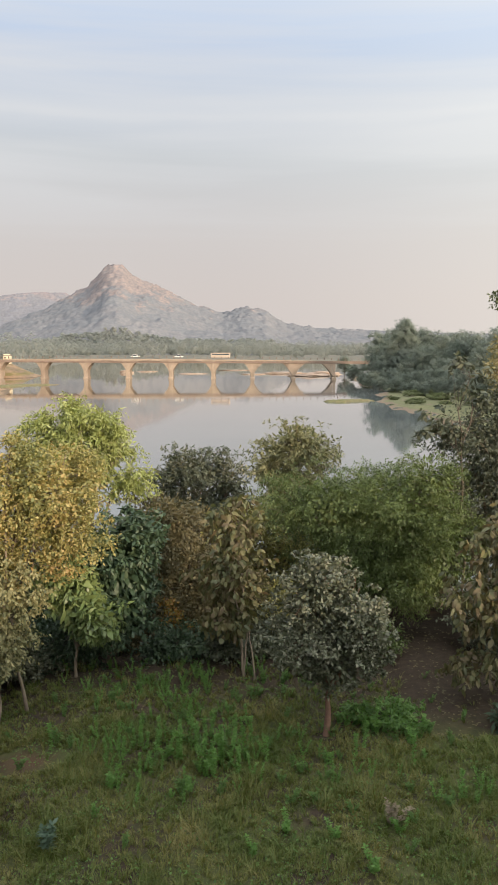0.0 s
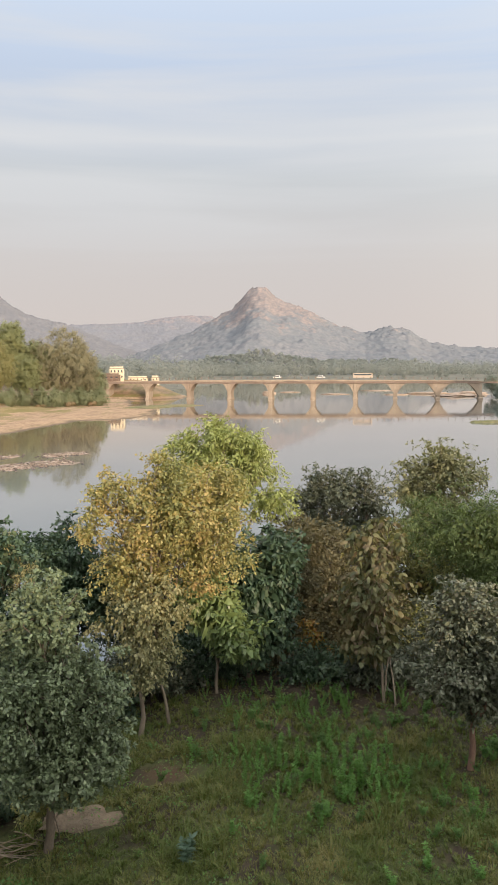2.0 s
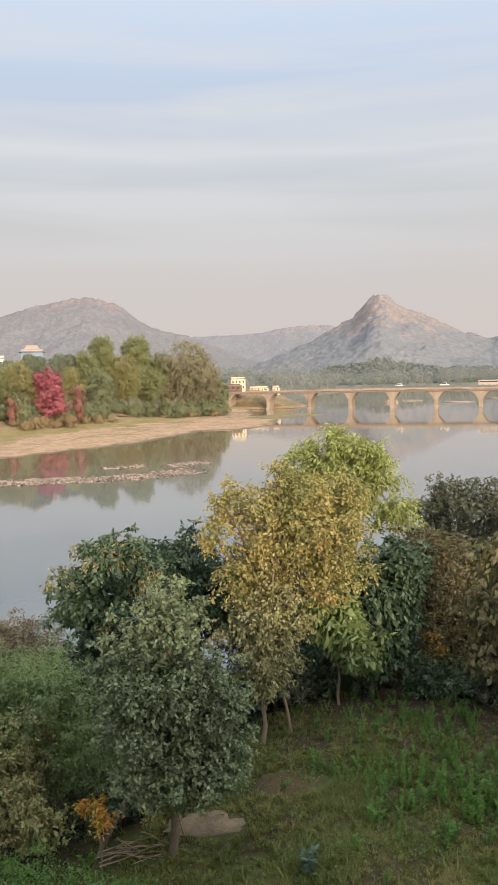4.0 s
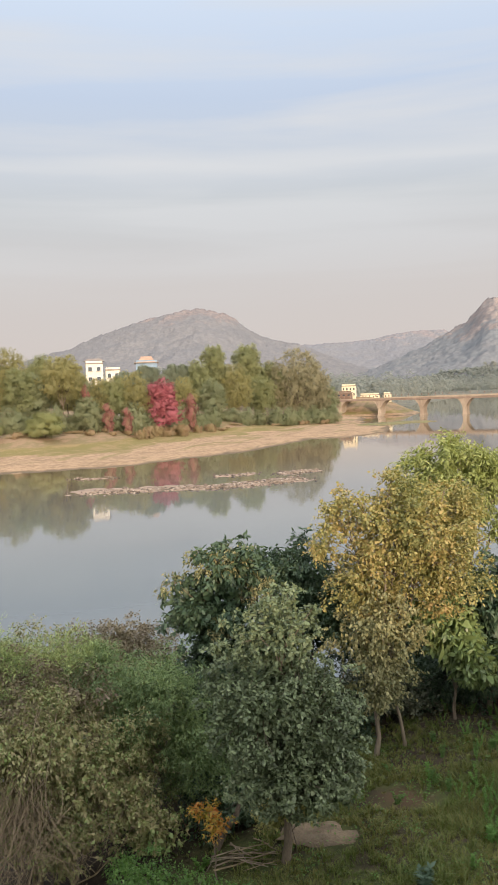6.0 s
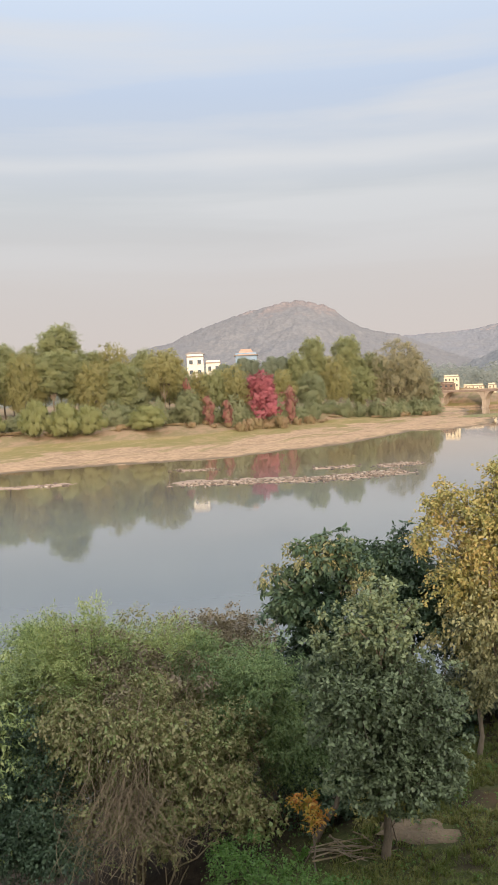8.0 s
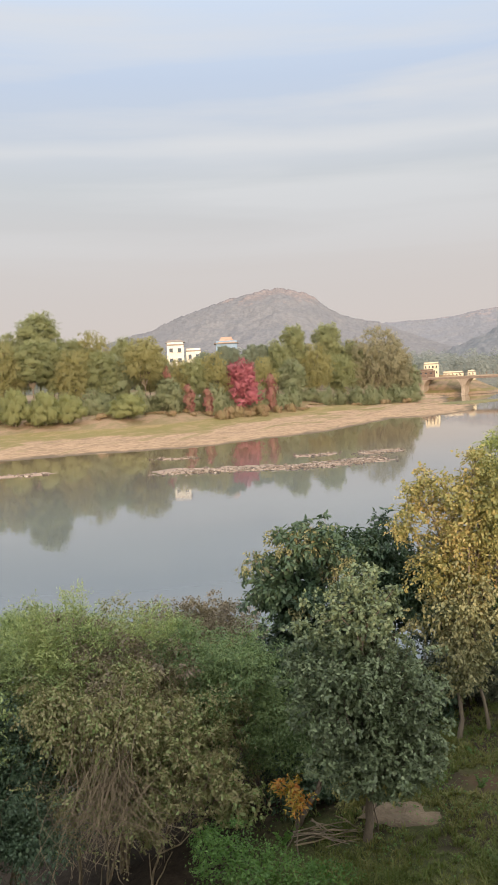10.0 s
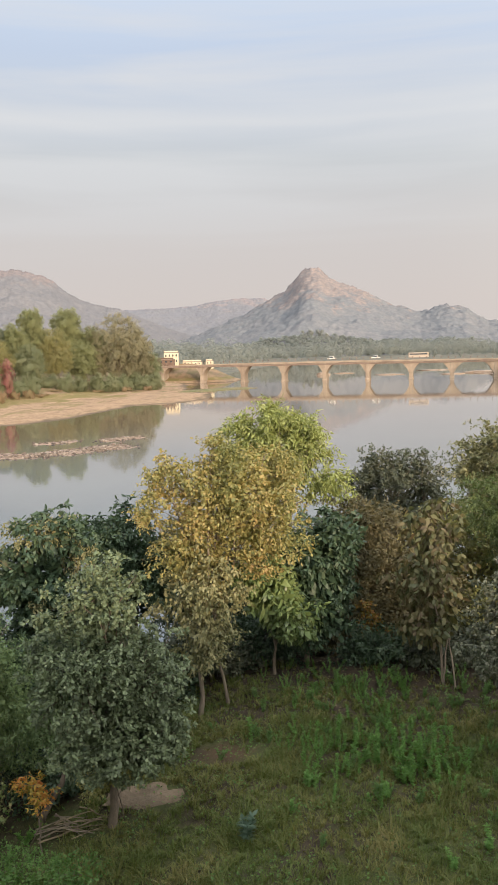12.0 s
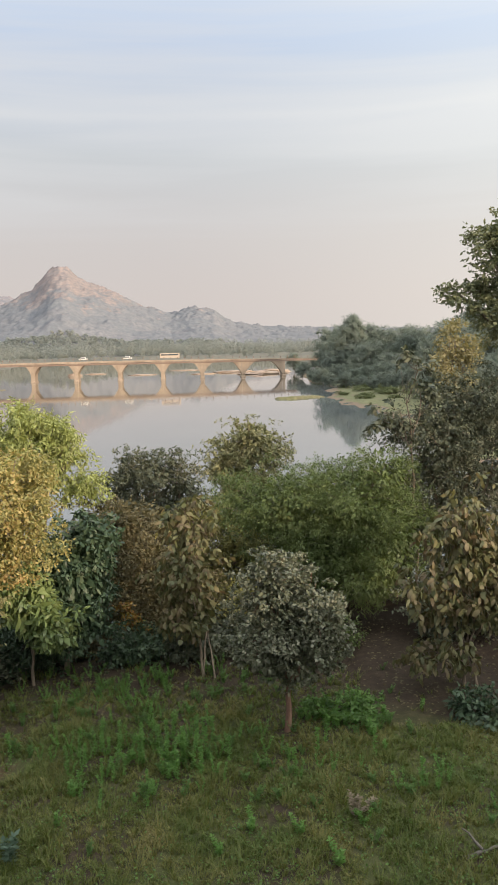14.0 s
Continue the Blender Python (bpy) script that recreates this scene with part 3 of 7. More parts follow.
def waves(x, y, size, seed):
    r = np.random.default_rng(seed)
    s = 0
    for k in range(7):
        a, f = r.uniform(0, 6.28), 6.28 / size * r.uniform(0.6, 1.9)
        s = s + np.sin((x * np.cos(a) + y * np.sin(a)) * f + r.uniform(0, 6.28))
    return s / 4.0


def height(x, y):
    x, y = np.asarray(x, float), np.asarray(y, float)
    s = shore_distance(x, y)
    far = smooth(55, 140, np.hypot(x, y))
    s = s + far * (2.0 * waves(x, y, 26, 3) + 1.0 * waves(x, y, 9, 4)) + (1 - far) * 0.4 * waves(x, y, 5, 5)
    near = np.interp(s, [-40, 0, 3, 8, 14, 60], [-2, 0, 1.2, 3.4, 4.45, 4.5])
    near = near + 0.05 * waves(x, y, 2.2, 1) + 0.10 * waves(x, y, 6.5, 2)
    left = np.interp(s, [-40, 0, 6, 20, 31, 43, 51, 60, 80, 130, 600], [-2, 0, 0.4, 0.8, 1.15, 1.8, 3.9, 4.6, 6.0, 8.0, 9.0])
    right = np.interp(s, [-40, 0, 12, 45, 80, 200, 600], [-2, 0, 0.35, 1.0, 2.5, 6.5, 8.0])
    w = smooth(-60, 0, x)
    bank = left * (1 - w) + right * w + np.where(s > 2, 0.25 * waves(x, y, 14, 6) + 0.1 * waves(x, y, 5, 7), 0)
    wn = smooth(75, 42, np.hypot(x * 0.8, y))
    z = near * wn + bank * (1 - wn)
    z = np.maximum(z, 9.4 * np.exp(-((x + 132) / 26) ** 4 - ((y - 386) / 17) ** 4) - 0.5)
    plain = smooth(700, 1500, np.hypot(x, y))
    return z * (1 - plain) + 3.0 * plain


def ground_material():
    m, nt, N, L, b = material("ground_soil_grass_sand")
    geo = N("ShaderNodeNewGeometry")
    pos = geo.outputs["Position"]
    sep = N("ShaderNodeSeparateXYZ")
    L(pos, sep.inputs[0])
    ln = N("ShaderNodeVectorMath")
    ln.operation = "LENGTH"
    L(pos, ln.inputs[0])
    far = range_node(nt, ln.outputs["Value"], 45, 90)
    # garden: trampled soil, moss and turf
    n1 = noise_node(nt, 0.55, 5, 0.6, pos)
    n2 = noise_node(nt, 5.0, 5, 0.65, pos)
    n3 = noise_node(nt, 38.0, 4, 0.6, pos)
    soil = mix_node(nt, range_node(nt, n2.outputs["Fac"], 0.35, 0.65), (0.036, 0.027, 0.02), (0.06, 0.045, 0.032))
    turf = mix_node(nt, range_node(nt, n2.outputs["Fac"], 0.35, 0.65), (0.05, 0.065, 0.022), (0.085, 0.09, 0.035))
    lawn = range_node(nt, n1.outputs["Fac"], 0.40, 0.56)
    right = range_node(nt, sep.outputs["X"], 2.6, 4.6)
    back = range_node(nt, sep.outputs["Y"], 16.5, 19.0)
    both = N("ShaderNodeMath")
    both.operation = "MULTIPLY"
    L(right, both.inputs[0])
    L(back, both.inputs[1])
    shade = range_node(nt, sep.outputs["Y"], 18.6, 20.6)
    both2 = N("ShaderNodeMath")
    both2.operation = "MAXIMUM"
    L(both.outputs[0], both2.inputs[0])
    L(shade, both2.inputs[1])
    left = range_node(nt, sep.outputs["X"], -7.6, -9.2)
    both3 = N("ShaderNodeMath")
    both3.operation = "MAXIMUM"
    L(both2.outputs[0], both3.inputs[0])
    L(left, both3.inputs[1])
    both = both3
    lawn_m = N("ShaderNodeMath")
    lawn_m.operation, lawn_m.use_clamp = "SUBTRACT", True
    L(lawn, lawn_m.inputs[0])
    L(both.outputs[0], lawn_m.inputs[1])
    garden = mix_node(nt, lawn_m.outputs[0], soil, turf)
    garden = mix_node(nt, range_node(nt, n3.outputs["Fac"], 0.4, 0.7, 0, 0.5), garden, (0.03, 0.026, 0.018))
    # river banks: wet sand, pale sand, grass strip, dry earth
    f1 = noise_node(nt, 0.12, 6, 0.65, pos, (1.0, 0.35, 1.0))
    f2 = noise_node(nt, 0.9, 5, 0.6, pos)
    hz = N("ShaderNodeMath")
    hz.operation = "MULTIPLY_ADD"
    hz.inputs[1].default_value = 1.1
    L(f1.outputs["Fac"], hz.inputs[0])
    L(sep.outputs["Z"], hz.inputs[2])
    sand = mix_node(nt, range_node(nt, f2.outputs["Fac"], 0.3, 0.7), (0.27, 0.185, 0.12), (0.40, 0.28, 0.185))
    f3 = noise_node(nt, 0.32, 5, 0.7, pos, (1.0, 0.5, 1.0))
    sand = mix_node(nt, range_node(nt, f3.outputs["Fac"], 0.44, 0.68, 0, 0.7), sand, (0.20, 0.14, 0.092))
    sand = mix_node(nt, range_node(nt, f1.outputs["Fac"], 0.52, 0.62, 0, 0.75), sand, (0.19, 0.16, 0.075))
    bed = mix_node(nt, range_node(nt, sep.outputs["Z"], 0.02, 0.22), (0.13, 0.10, 0.07), sand)
    grass = mix_node(nt, range_node(nt, f3.outputs["Fac"], 0.45, 0.62), (0.185, 0.155, 0.065), (0.25, 0.185, 0.10))
    earth = mix_node(nt, range_node(nt, f3.outputs["Fac"], 0.42, 0.6), (0.25, 0.175, 0.115), (0.18, 0.145, 0.08))
    c = mix_node(nt, range_node(nt, hz.outputs[0], 1.5, 1.7), bed, grass)
    c = mix_node(nt, range_node(nt, hz.outputs[0], 2.6, 2.95), c, earth)
    marsh = mix_node(nt, range_node(nt, f2.outputs["Fac"], 0.3, 0.7), (0.125, 0.14, 0.072), (0.175, 0.175, 0.095))
    marsh = mix_node(nt, range_node(nt, sep.outputs["Z"], 0.02, 0.12), (0.19, 0.145, 0.105), marsh)
    c = mix_node(nt, range_node(nt, sep.outputs["X"], -10, 10), c, marsh)
    # Past 400 m the ground colour takes the far woods' haze-greyed tone.
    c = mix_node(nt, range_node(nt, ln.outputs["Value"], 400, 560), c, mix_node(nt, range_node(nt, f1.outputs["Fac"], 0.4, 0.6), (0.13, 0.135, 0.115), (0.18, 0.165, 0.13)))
    # trampled reddish earth by the trees
    spot = N("ShaderNodeVectorMath")
    spot.operation = "DISTANCE"
    L(pos, spot.inputs[0])
    spot.inputs[1].default_value = (-4.7, 16.5, 4.5)
    wide = N("ShaderNodeMath")
    wide.operation = "MULTIPLY_ADD"
    wide.inputs[1].default_value = 1.1
    L(n1.outputs["Fac"], wide.inputs[0])
    L(spot.outputs["Value"], wide.inputs[2])
    garden = mix_node(nt, range_node(nt, wide.outputs[0], 1.35, 0.85), garden, mix_node(nt, n2.outputs["Fac"], (0.07, 0.045, 0.03), (0.11, 0.07, 0.045)))
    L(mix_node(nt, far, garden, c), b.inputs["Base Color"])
    b.inputs["Roughness"].default_value = 0.95
    b.inputs["Specular IOR Level"].default_value = 0.15
    bump_node(nt, n3.outputs["Fac"], 0.7, 0.04, b)
    return m


GROUND = ground_material()


def build_ground():
    ang = np.concatenate([np.arange(-34, 66, 0.36), np.arange(66, 326, 4.0)])
    a = np.radians(ang)
    r = np.concatenate([[0.0], 2.0 * 1.028 ** np.arange(0, 300)])
    r = r[r < 4900]
    R, A = np.meshgrid(r, a, indexing="ij")
    X, Y = -np.sin(A) * R, np.cos(A) * R
    V = np.stack([X, Y, height(X, Y)], -1).reshape(-1, 3)
    nr, na = R.shape
    i, j = np.meshgrid(np.arange(nr - 1), np.arange(na), indexing="ij")
    k = (j + 1) % na
    F = np.stack([i * na + j, (i + 1) * na + j, (i + 1) * na + k, i * na + k], -1).reshape(-1, 4)
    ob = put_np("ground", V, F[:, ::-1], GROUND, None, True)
    tagged(ob, "grassy garden soil, sandy river banks and dry plain", "ground", kind="structure")


def build_water():
    m, nt, N, L, b = material("river_water")
    pos = N("ShaderNodeNewGeometry").outputs["Position"]
    n1 = noise_node(nt, 0.5, 4, 0.6, pos, (1.0, 2.2, 1.0))
    n2 = noise_node(nt, 0.03, 3, 0.5, pos)
    off = N("ShaderNodeVectorMath")
    off.operation = "DOT_PRODUCT"
    off.inputs[1].default_value = (0.891, -0.454, 0)
    L(pos, off.inputs[0])
    wave = N("ShaderNodeMath")
    wave.operation = "MULTIPLY_ADD"
    wave.inputs[1].default_value = 24.0
    L(n2.outputs["Fac"], wave.inputs[0])
    L(off.outputs["Value"], wave.inputs[2])
    # Brown put into the base by the far bank: silt plus the trees' warm reflection.
    silt_reflection = mix_node(nt, range_node(nt, n1.outputs["Fac"], 0.3, 0.7), (0.17, 0.125, 0.07), (0.20, 0.15, 0.09))
    deep = mix_node(nt, range_node(nt, n2.outputs["Fac"], 0.3, 0.7), (0.108, 0.126, 0.138), (0.135, 0.150, 0.157))
    L(mix_node(nt, range_node(nt, wave.outputs[0], -118, -62, 0.85, 0.0), deep, silt_reflection), b.inputs["Base Color"])
    b.inputs["Roughness"].default_value = 0.02
    b.inputs["IOR"].default_value = 1.55
    bump_node(nt, n1.outputs["Fac"], 0.1, 0.03, b)
    V = [(-2500, -600, 0), (2500, -600, 0), (2500, 1150, 0), (-2500, 1150, 0)]
    tagged(put_np("water", V, [(0, 1, 2, 3)], m), "calm grey river reflecting sky and banks", "river", kind="structure")


build_ground()
build_water()


def sandbar(name, pts, width, top, seed, label, mat=None):
    """A low tongue of sand with a ragged edge, lying in shallow water."""
    P = np.array(pts, float)
    x0, y0 = P.min(0) - width * 1.8
    x1, y1 = P.max(0) + width * 1.8
    nx, ny = int(min(130, (x1 - x0) / 0.5)), int(min(110, (y1 - y0) / 0.5))
    X, Y = np.meshgrid(np.linspace(x0, x1, nx), np.linspace(y0, y1, ny), indexing="ij")
    d = np.full(X.shape, 1e9)
    for (ax, ay), (bx, by) in zip(P[:-1], P[1:]):
        ex, ey = bx - ax, by - ay
        s = np.clip(((X - ax) * ex + (Y - ay) * ey) / (ex * ex + ey * ey), 0, 1)
        d = np.minimum(d, np.hypot(X - ax - s * ex, Y - ay - s * ey))
    e = d / width + 0.45 * waves(X, Y, 8, seed) + 0.35 * waves(X, Y, 3.0, seed + 1) + 0.42 * waves(X, Y, 1.4, seed + 3)
    Z = top * (1 - e * e * 1.1) + 0.04 * waves(X, Y, 1.5, seed + 2)
    Z = np.maximum(Z, -0.6)
    V = np.stack([X, Y, Z], -1).reshape(-1, 3)
    i, j = np.meshgrid(np.arange(nx - 1), np.arange(ny - 1), indexing="ij")
    F = np.stack([i * ny + j, (i + 1) * ny + j, (i + 1) * ny + j + 1, i * ny + j + 1], -1).reshape(-1, 4)
    ob = put_np(name, V, F, mat or GROUND, None, True)
    tagged(ob, label, "sandbar", "sandbars in the river", "structure")


SPIT = rough_mat("mud_and_short_grass", (0.13, 0.13, 0.05), (0.18, 0.155, 0.08), 0.25, 0.95, 0.3, 0.05, (1, 1, 1), (0.22, 0.17, 0.11))
BAR = rough_mat("mud_and_gravel", (0.245, 0.175, 0.13), (0.35, 0.26, 0.20), 0.9, 0.9, 0.6, 0.06, (1, 1, 1), (0.17, 0.125, 0.09))
sandbar("sandbar_1", [(-71, 93.0), (-64, 97.0), (-56, 100.5), (-51, 105), (-47.5, 111)], 2.8, 0.12, 11, "long ragged sandbar of mud and gravel", BAR)
sandbar("sandbar_2", [(-103, 75.5), (-95, 82), (-90.5, 87)], 1.9, 0.13, 21, "narrow sandy tongue in shallow water", BAR)
sandbar("sandbar_3", [(-60, 115), (-57.5, 117.5)], 1.3, 0.12, 31, "small wet gravel patch in the river", BAR)
sandbar("sandbar_6", [(-51.5, 120), (-49.5, 123)], 1.7, 0.12, 45, "small wet gravel patch in the river", BAR)
sandbar("sandbar_4", [(-83, 108), (-80, 109)], 0.9, 0.11, 41, "small wet gravel patch in the river", BAR)
sandbar("sandbar_5", [(-100, 272), (-88, 282), (-78, 298)], 6.0, 0.4, 51, "grassy mud spit below the bridge", SPIT)
sandbar("islet_1", [(21.5, 203), (28.5, 206)], 2.6, 0.5, 61, "dark weedy islet off the marshy bank", SPIT)


def river_gravel():
    """Loose stones and clods scattered on and round the bars, too many to count."""
    # Added to mottle the bars, partly in place of resting birds.
    rng = np.random.default_rng(77)
    m, nt, N, L, b = material("gravel_stones")
    r = ramp_node(nt, [(0.0, (0.07, 0.055, 0.045)), (0.4, (0.13, 0.10, 0.08)), (0.75, (0.20, 0.155, 0.12)), (1.0, (0.34, 0.30, 0.26))])
    L(N("ShaderNodeNewGeometry").outputs["Random Per Island"], r.inputs[0])
    L(r.outputs[0], b.inputs["Base Color"])
    b.inputs["Roughness"].default_value = 0.85
    bm = bmesh.new()
    bmesh.ops.create_icosphere(bm, subdivisions=1, radius=1)
    B = np.array([v.co[:] for v in bm.verts])
    T = np.array([[v.index for v in f.verts] for f in bm.faces])
    bm.free()
    c = []
    for pts, n, w in (([(-69, 92), (-60, 97.5), (-53, 101.5), (-49, 107), (-47, 112)], 1500, 2.6), ([(-61, 114.5), (-57, 118)], 170, 1.6), ([(-52, 119), (-49, 124)], 300, 2.2), ([(-98, 79), (-90, 87)], 160, 1.8), ([(-84, 107), (-78, 110)], 90, 2.0)):
        P = np.array(pts, float)
        k = rng.integers(0, len(P) - 1, n)
        f = rng.uniform(0, 1, (n, 1))
        c.append(P[k] * (1 - f) + P[k + 1] * f + rng.normal(0, w * 0.55, (n, 2)))
    c = np.concatenate(c)
    n = len(c)
    R = rng.gamma(3.0, 0.03, (n, 1)) + 0.03
    rad = R * rng.uniform(0.6, 1.5, (n, 3)) * np.array((1.3, 1.3, 0.6))
    ctr = np.concatenate([c, rng.uniform(0.0, 0.14, (n, 1))], 1)
    V = ctr[:, None, :] + B[None] * rad[:, None, :] * rng.uniform(0.75, 1.2, (n, len(B), 1))
    F = (np.arange(n) * len(B))[:, None, None] + T[None]
    tagged(put_np("river_gravel", V.reshape(-1, 3), F.reshape(-1, 3), m), "stones and mud clods scattered over the sandbars", "gravel", kind="stuff")


river_gravel()


# ---------------------------------------------------------------- hills
def hill_material(name, green, dry, rock, patch):
    m, nt, N, L, b = material(name)
    pos = N("ShaderNodeNewGeometry").outputs["Position"]
    n1 = noise_node(nt, 0.012, 6, 0.65, pos)
    n2 = noise_node(nt, 0.085, 5, 0.7, pos)
    n3 = noise_node(nt, 0.014, 7, 0.75, pos, (1, 1, 1.3))
    sep = N("ShaderNodeSeparateXYZ")
    L(pos, sep.inputs[0])
    c = mix_node(nt, range_node(nt, n1.outputs["Fac"], 0.38, 0.62), green, dry)
    rk = N("ShaderNodeMath")
    rk.operation = "MULTIPLY_ADD"
    rk.inputs[1].default_value = 330.0
    L(n3.outputs["Fac"], rk.inputs[0])
    L(sep.outputs["Z"], rk.inputs[2])
    c = mix_node(nt, range_node(nt, rk.outputs[0], patch - 14, patch + 14, 0, 0.9), c, rock)
    c = mix_node(nt, range_node(nt, n2.outputs["Fac"], 0.42, 0.6, 0, 0.65), c, tuple(0.8 * v for v in green))
    n4 = noise_node(nt, 0.2, 3, 0.6, pos)
    c = mix_node(nt, range_node(nt, n4.outputs["Fac"], 0.45, 0.6, 0, 0.4), c, tuple(0.76 * v for v in green))
    L(c, b.inputs["Base Color"])
    b.inputs["Roughness"].default_value = 1.0
    b.inputs["Specular IOR Level"].default_value = 0.0
    bump_node(nt, n2.outputs["Fac"], 0.14, 8.0, b)
    return m


def hill(name, profile, R, deep, mat, seed, label, rugged=1.0, woods=5000):
    """A ridge at distance R whose crest follows profile (bearing to the left, height angle in degrees)."""
    pr = np.array(sorted(profile), float)
    az = np.linspace(pr[0, 0], pr[-1, 0], 640)
    crest = np.interp(az, pr[:, 0], pr[:, 1])
    crest = np.convolve(np.pad(crest, 1, mode="edge"), np.array([1, 2, 1]) / 4, "valid")
    dr = np.concatenate([np.linspace(-deep, 0, 110), np.linspace(0, deep * 0.5, 12)[1:]])
    D, A = np.meshgrid(dr, np.radians(az), indexing="ij")
    H = EYE + R * np.tan(np.radians(crest))[None, :]
    q = np.clip(1 - np.abs(D) / (deep * np.where(D > 0, 0.5, 1.0)), 0, 1)
    arc = A * R
    z = 2.0 + (H - 2.0) * q ** 1.2
    P = np.stack([arc, D, np.full(D.shape, seed * 37.0)], -1).reshape(-1, 3)
    rel = np.array([noise.fractal(Vector(v) / 230.0, 0.75, 2.1, 5) for v in P]).reshape(D.shape)
    fine = np.array([noise.fractal(Vector(v) / 26.0, 0.8, 2.0, 3) for v in P]).reshape(D.shape)
    z = z + rugged * rel * 0.07 * (H - 2) * np.sin(np.pi * np.clip(q, 0, 0.97)) ** 0.7 + rugged * fine * 5.0 * q ** 0.6 + np.random.default_rng(seed + 1).normal(0, 0.8, D.shape) * q
    X, Y = -np.sin(A) * (R + D), np.cos(A) * (R + D)
    z = np.maximum(z, -20)
    V = np.stack([X, Y, z], -1).reshape(-1, 3)
    n, k = D.shape
    i, j = np.meshgrid(np.arange(n - 1), np.arange(k - 1), indexing="ij")
    F = np.stack([i * k + j, i * k + j + 1, (i + 1) * k + j + 1, (i + 1) * k + j], -1).reshape(-1, 4)
    ob = put_np(name, V, F, mat, None, True)
    tagged(ob, label, "hill", "hills beyond the river", "structure")
    # woods on the lower slopes
    r = np.random.default_rng(seed)
    c = V[(q.ravel() > 0.02) & (q.ravel() < 0.25) & (D.ravel() < 0)]
    t = c[r.choice(len(c), woods)] + r.normal(0, 9, (woods, 3)) * np.array((1, 1, 0))
    h = r.uniform(5.0, 11.0, (woods, 1, 1))
    u = unit(r.normal(0, 1, (woods, 18, 3)) + np.array((0, 0, 0.4)))
    pos = t[:, None, :] + u * h * 0.5 * r.uniform(0.75, 1.1, (woods, 18, 1)) + np.array((0, 0, 2.0))
    Vs, Fs = leaves(r, pos.reshape(-1, 3), u.reshape(-1, 3), 4.0, 3.4, thin=True, wild=0.1)
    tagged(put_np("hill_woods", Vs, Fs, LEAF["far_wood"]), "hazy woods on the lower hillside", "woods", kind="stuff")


# Scrub and rock colours are paled and blued to hold the distant haze.
HILL_NEAR = hill_material("hill_scrub_hazed", (0.170, 0.180, 0.194), (0.192, 0.192, 0.202), (0.265, 0.215, 0.20), 300)
HILL_MID = hill_material("hill_scrub_left_hazed", (0.172, 0.174, 0.188), (0.190, 0.187, 0.195), (0.235, 0.195, 0.19), 412)
HILL_FAR = hill_material("hill_scrub_far_hazed", (0.195, 0.20, 0.222), (0.21, 0.208, 0.218), (0.28, 0.235, 0.23), 400)
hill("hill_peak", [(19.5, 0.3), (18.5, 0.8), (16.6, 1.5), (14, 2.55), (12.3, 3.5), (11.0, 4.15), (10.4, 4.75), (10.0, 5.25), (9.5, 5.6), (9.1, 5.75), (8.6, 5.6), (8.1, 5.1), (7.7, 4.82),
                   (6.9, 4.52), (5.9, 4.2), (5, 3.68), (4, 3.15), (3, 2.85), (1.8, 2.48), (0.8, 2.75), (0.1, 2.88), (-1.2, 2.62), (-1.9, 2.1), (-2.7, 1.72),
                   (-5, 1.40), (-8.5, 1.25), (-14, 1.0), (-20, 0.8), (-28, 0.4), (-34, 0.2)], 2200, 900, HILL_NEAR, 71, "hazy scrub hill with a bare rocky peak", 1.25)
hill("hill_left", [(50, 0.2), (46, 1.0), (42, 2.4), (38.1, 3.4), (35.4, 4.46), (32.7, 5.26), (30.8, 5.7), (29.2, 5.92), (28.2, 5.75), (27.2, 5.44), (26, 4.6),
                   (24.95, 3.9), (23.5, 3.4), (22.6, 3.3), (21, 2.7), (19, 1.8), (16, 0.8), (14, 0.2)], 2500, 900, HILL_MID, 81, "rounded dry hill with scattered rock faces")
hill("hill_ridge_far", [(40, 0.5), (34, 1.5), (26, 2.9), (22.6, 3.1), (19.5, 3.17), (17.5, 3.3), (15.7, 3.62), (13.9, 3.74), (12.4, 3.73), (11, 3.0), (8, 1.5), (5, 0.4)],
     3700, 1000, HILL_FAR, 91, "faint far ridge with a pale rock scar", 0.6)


# ---------------------------------------------------------------- the bridge
STONE = rough_mat("bridge_stone", (0.29, 0.235, 0.185), (0.35, 0.285, 0.225), 0.35, 0.9, 0.5, 0.05, (1, 1, 0.4), (0.23, 0.175, 0.135))
STONE_DARK = rough_mat("bridge_coping", (0.17, 0.125, 0.10), (0.22, 0.165, 0.135), 0.5, 0.9, 0.4, 0.04)
ASPHALT = rough_mat("road_surface", (0.06, 0.06, 0.06), (0.09, 0.085, 0.08), 1.0, 0.9, 0.3, 0.02)


def rise(x):
    return (8.95 - 0.000096 * (x + 65) ** 2) / 7.6


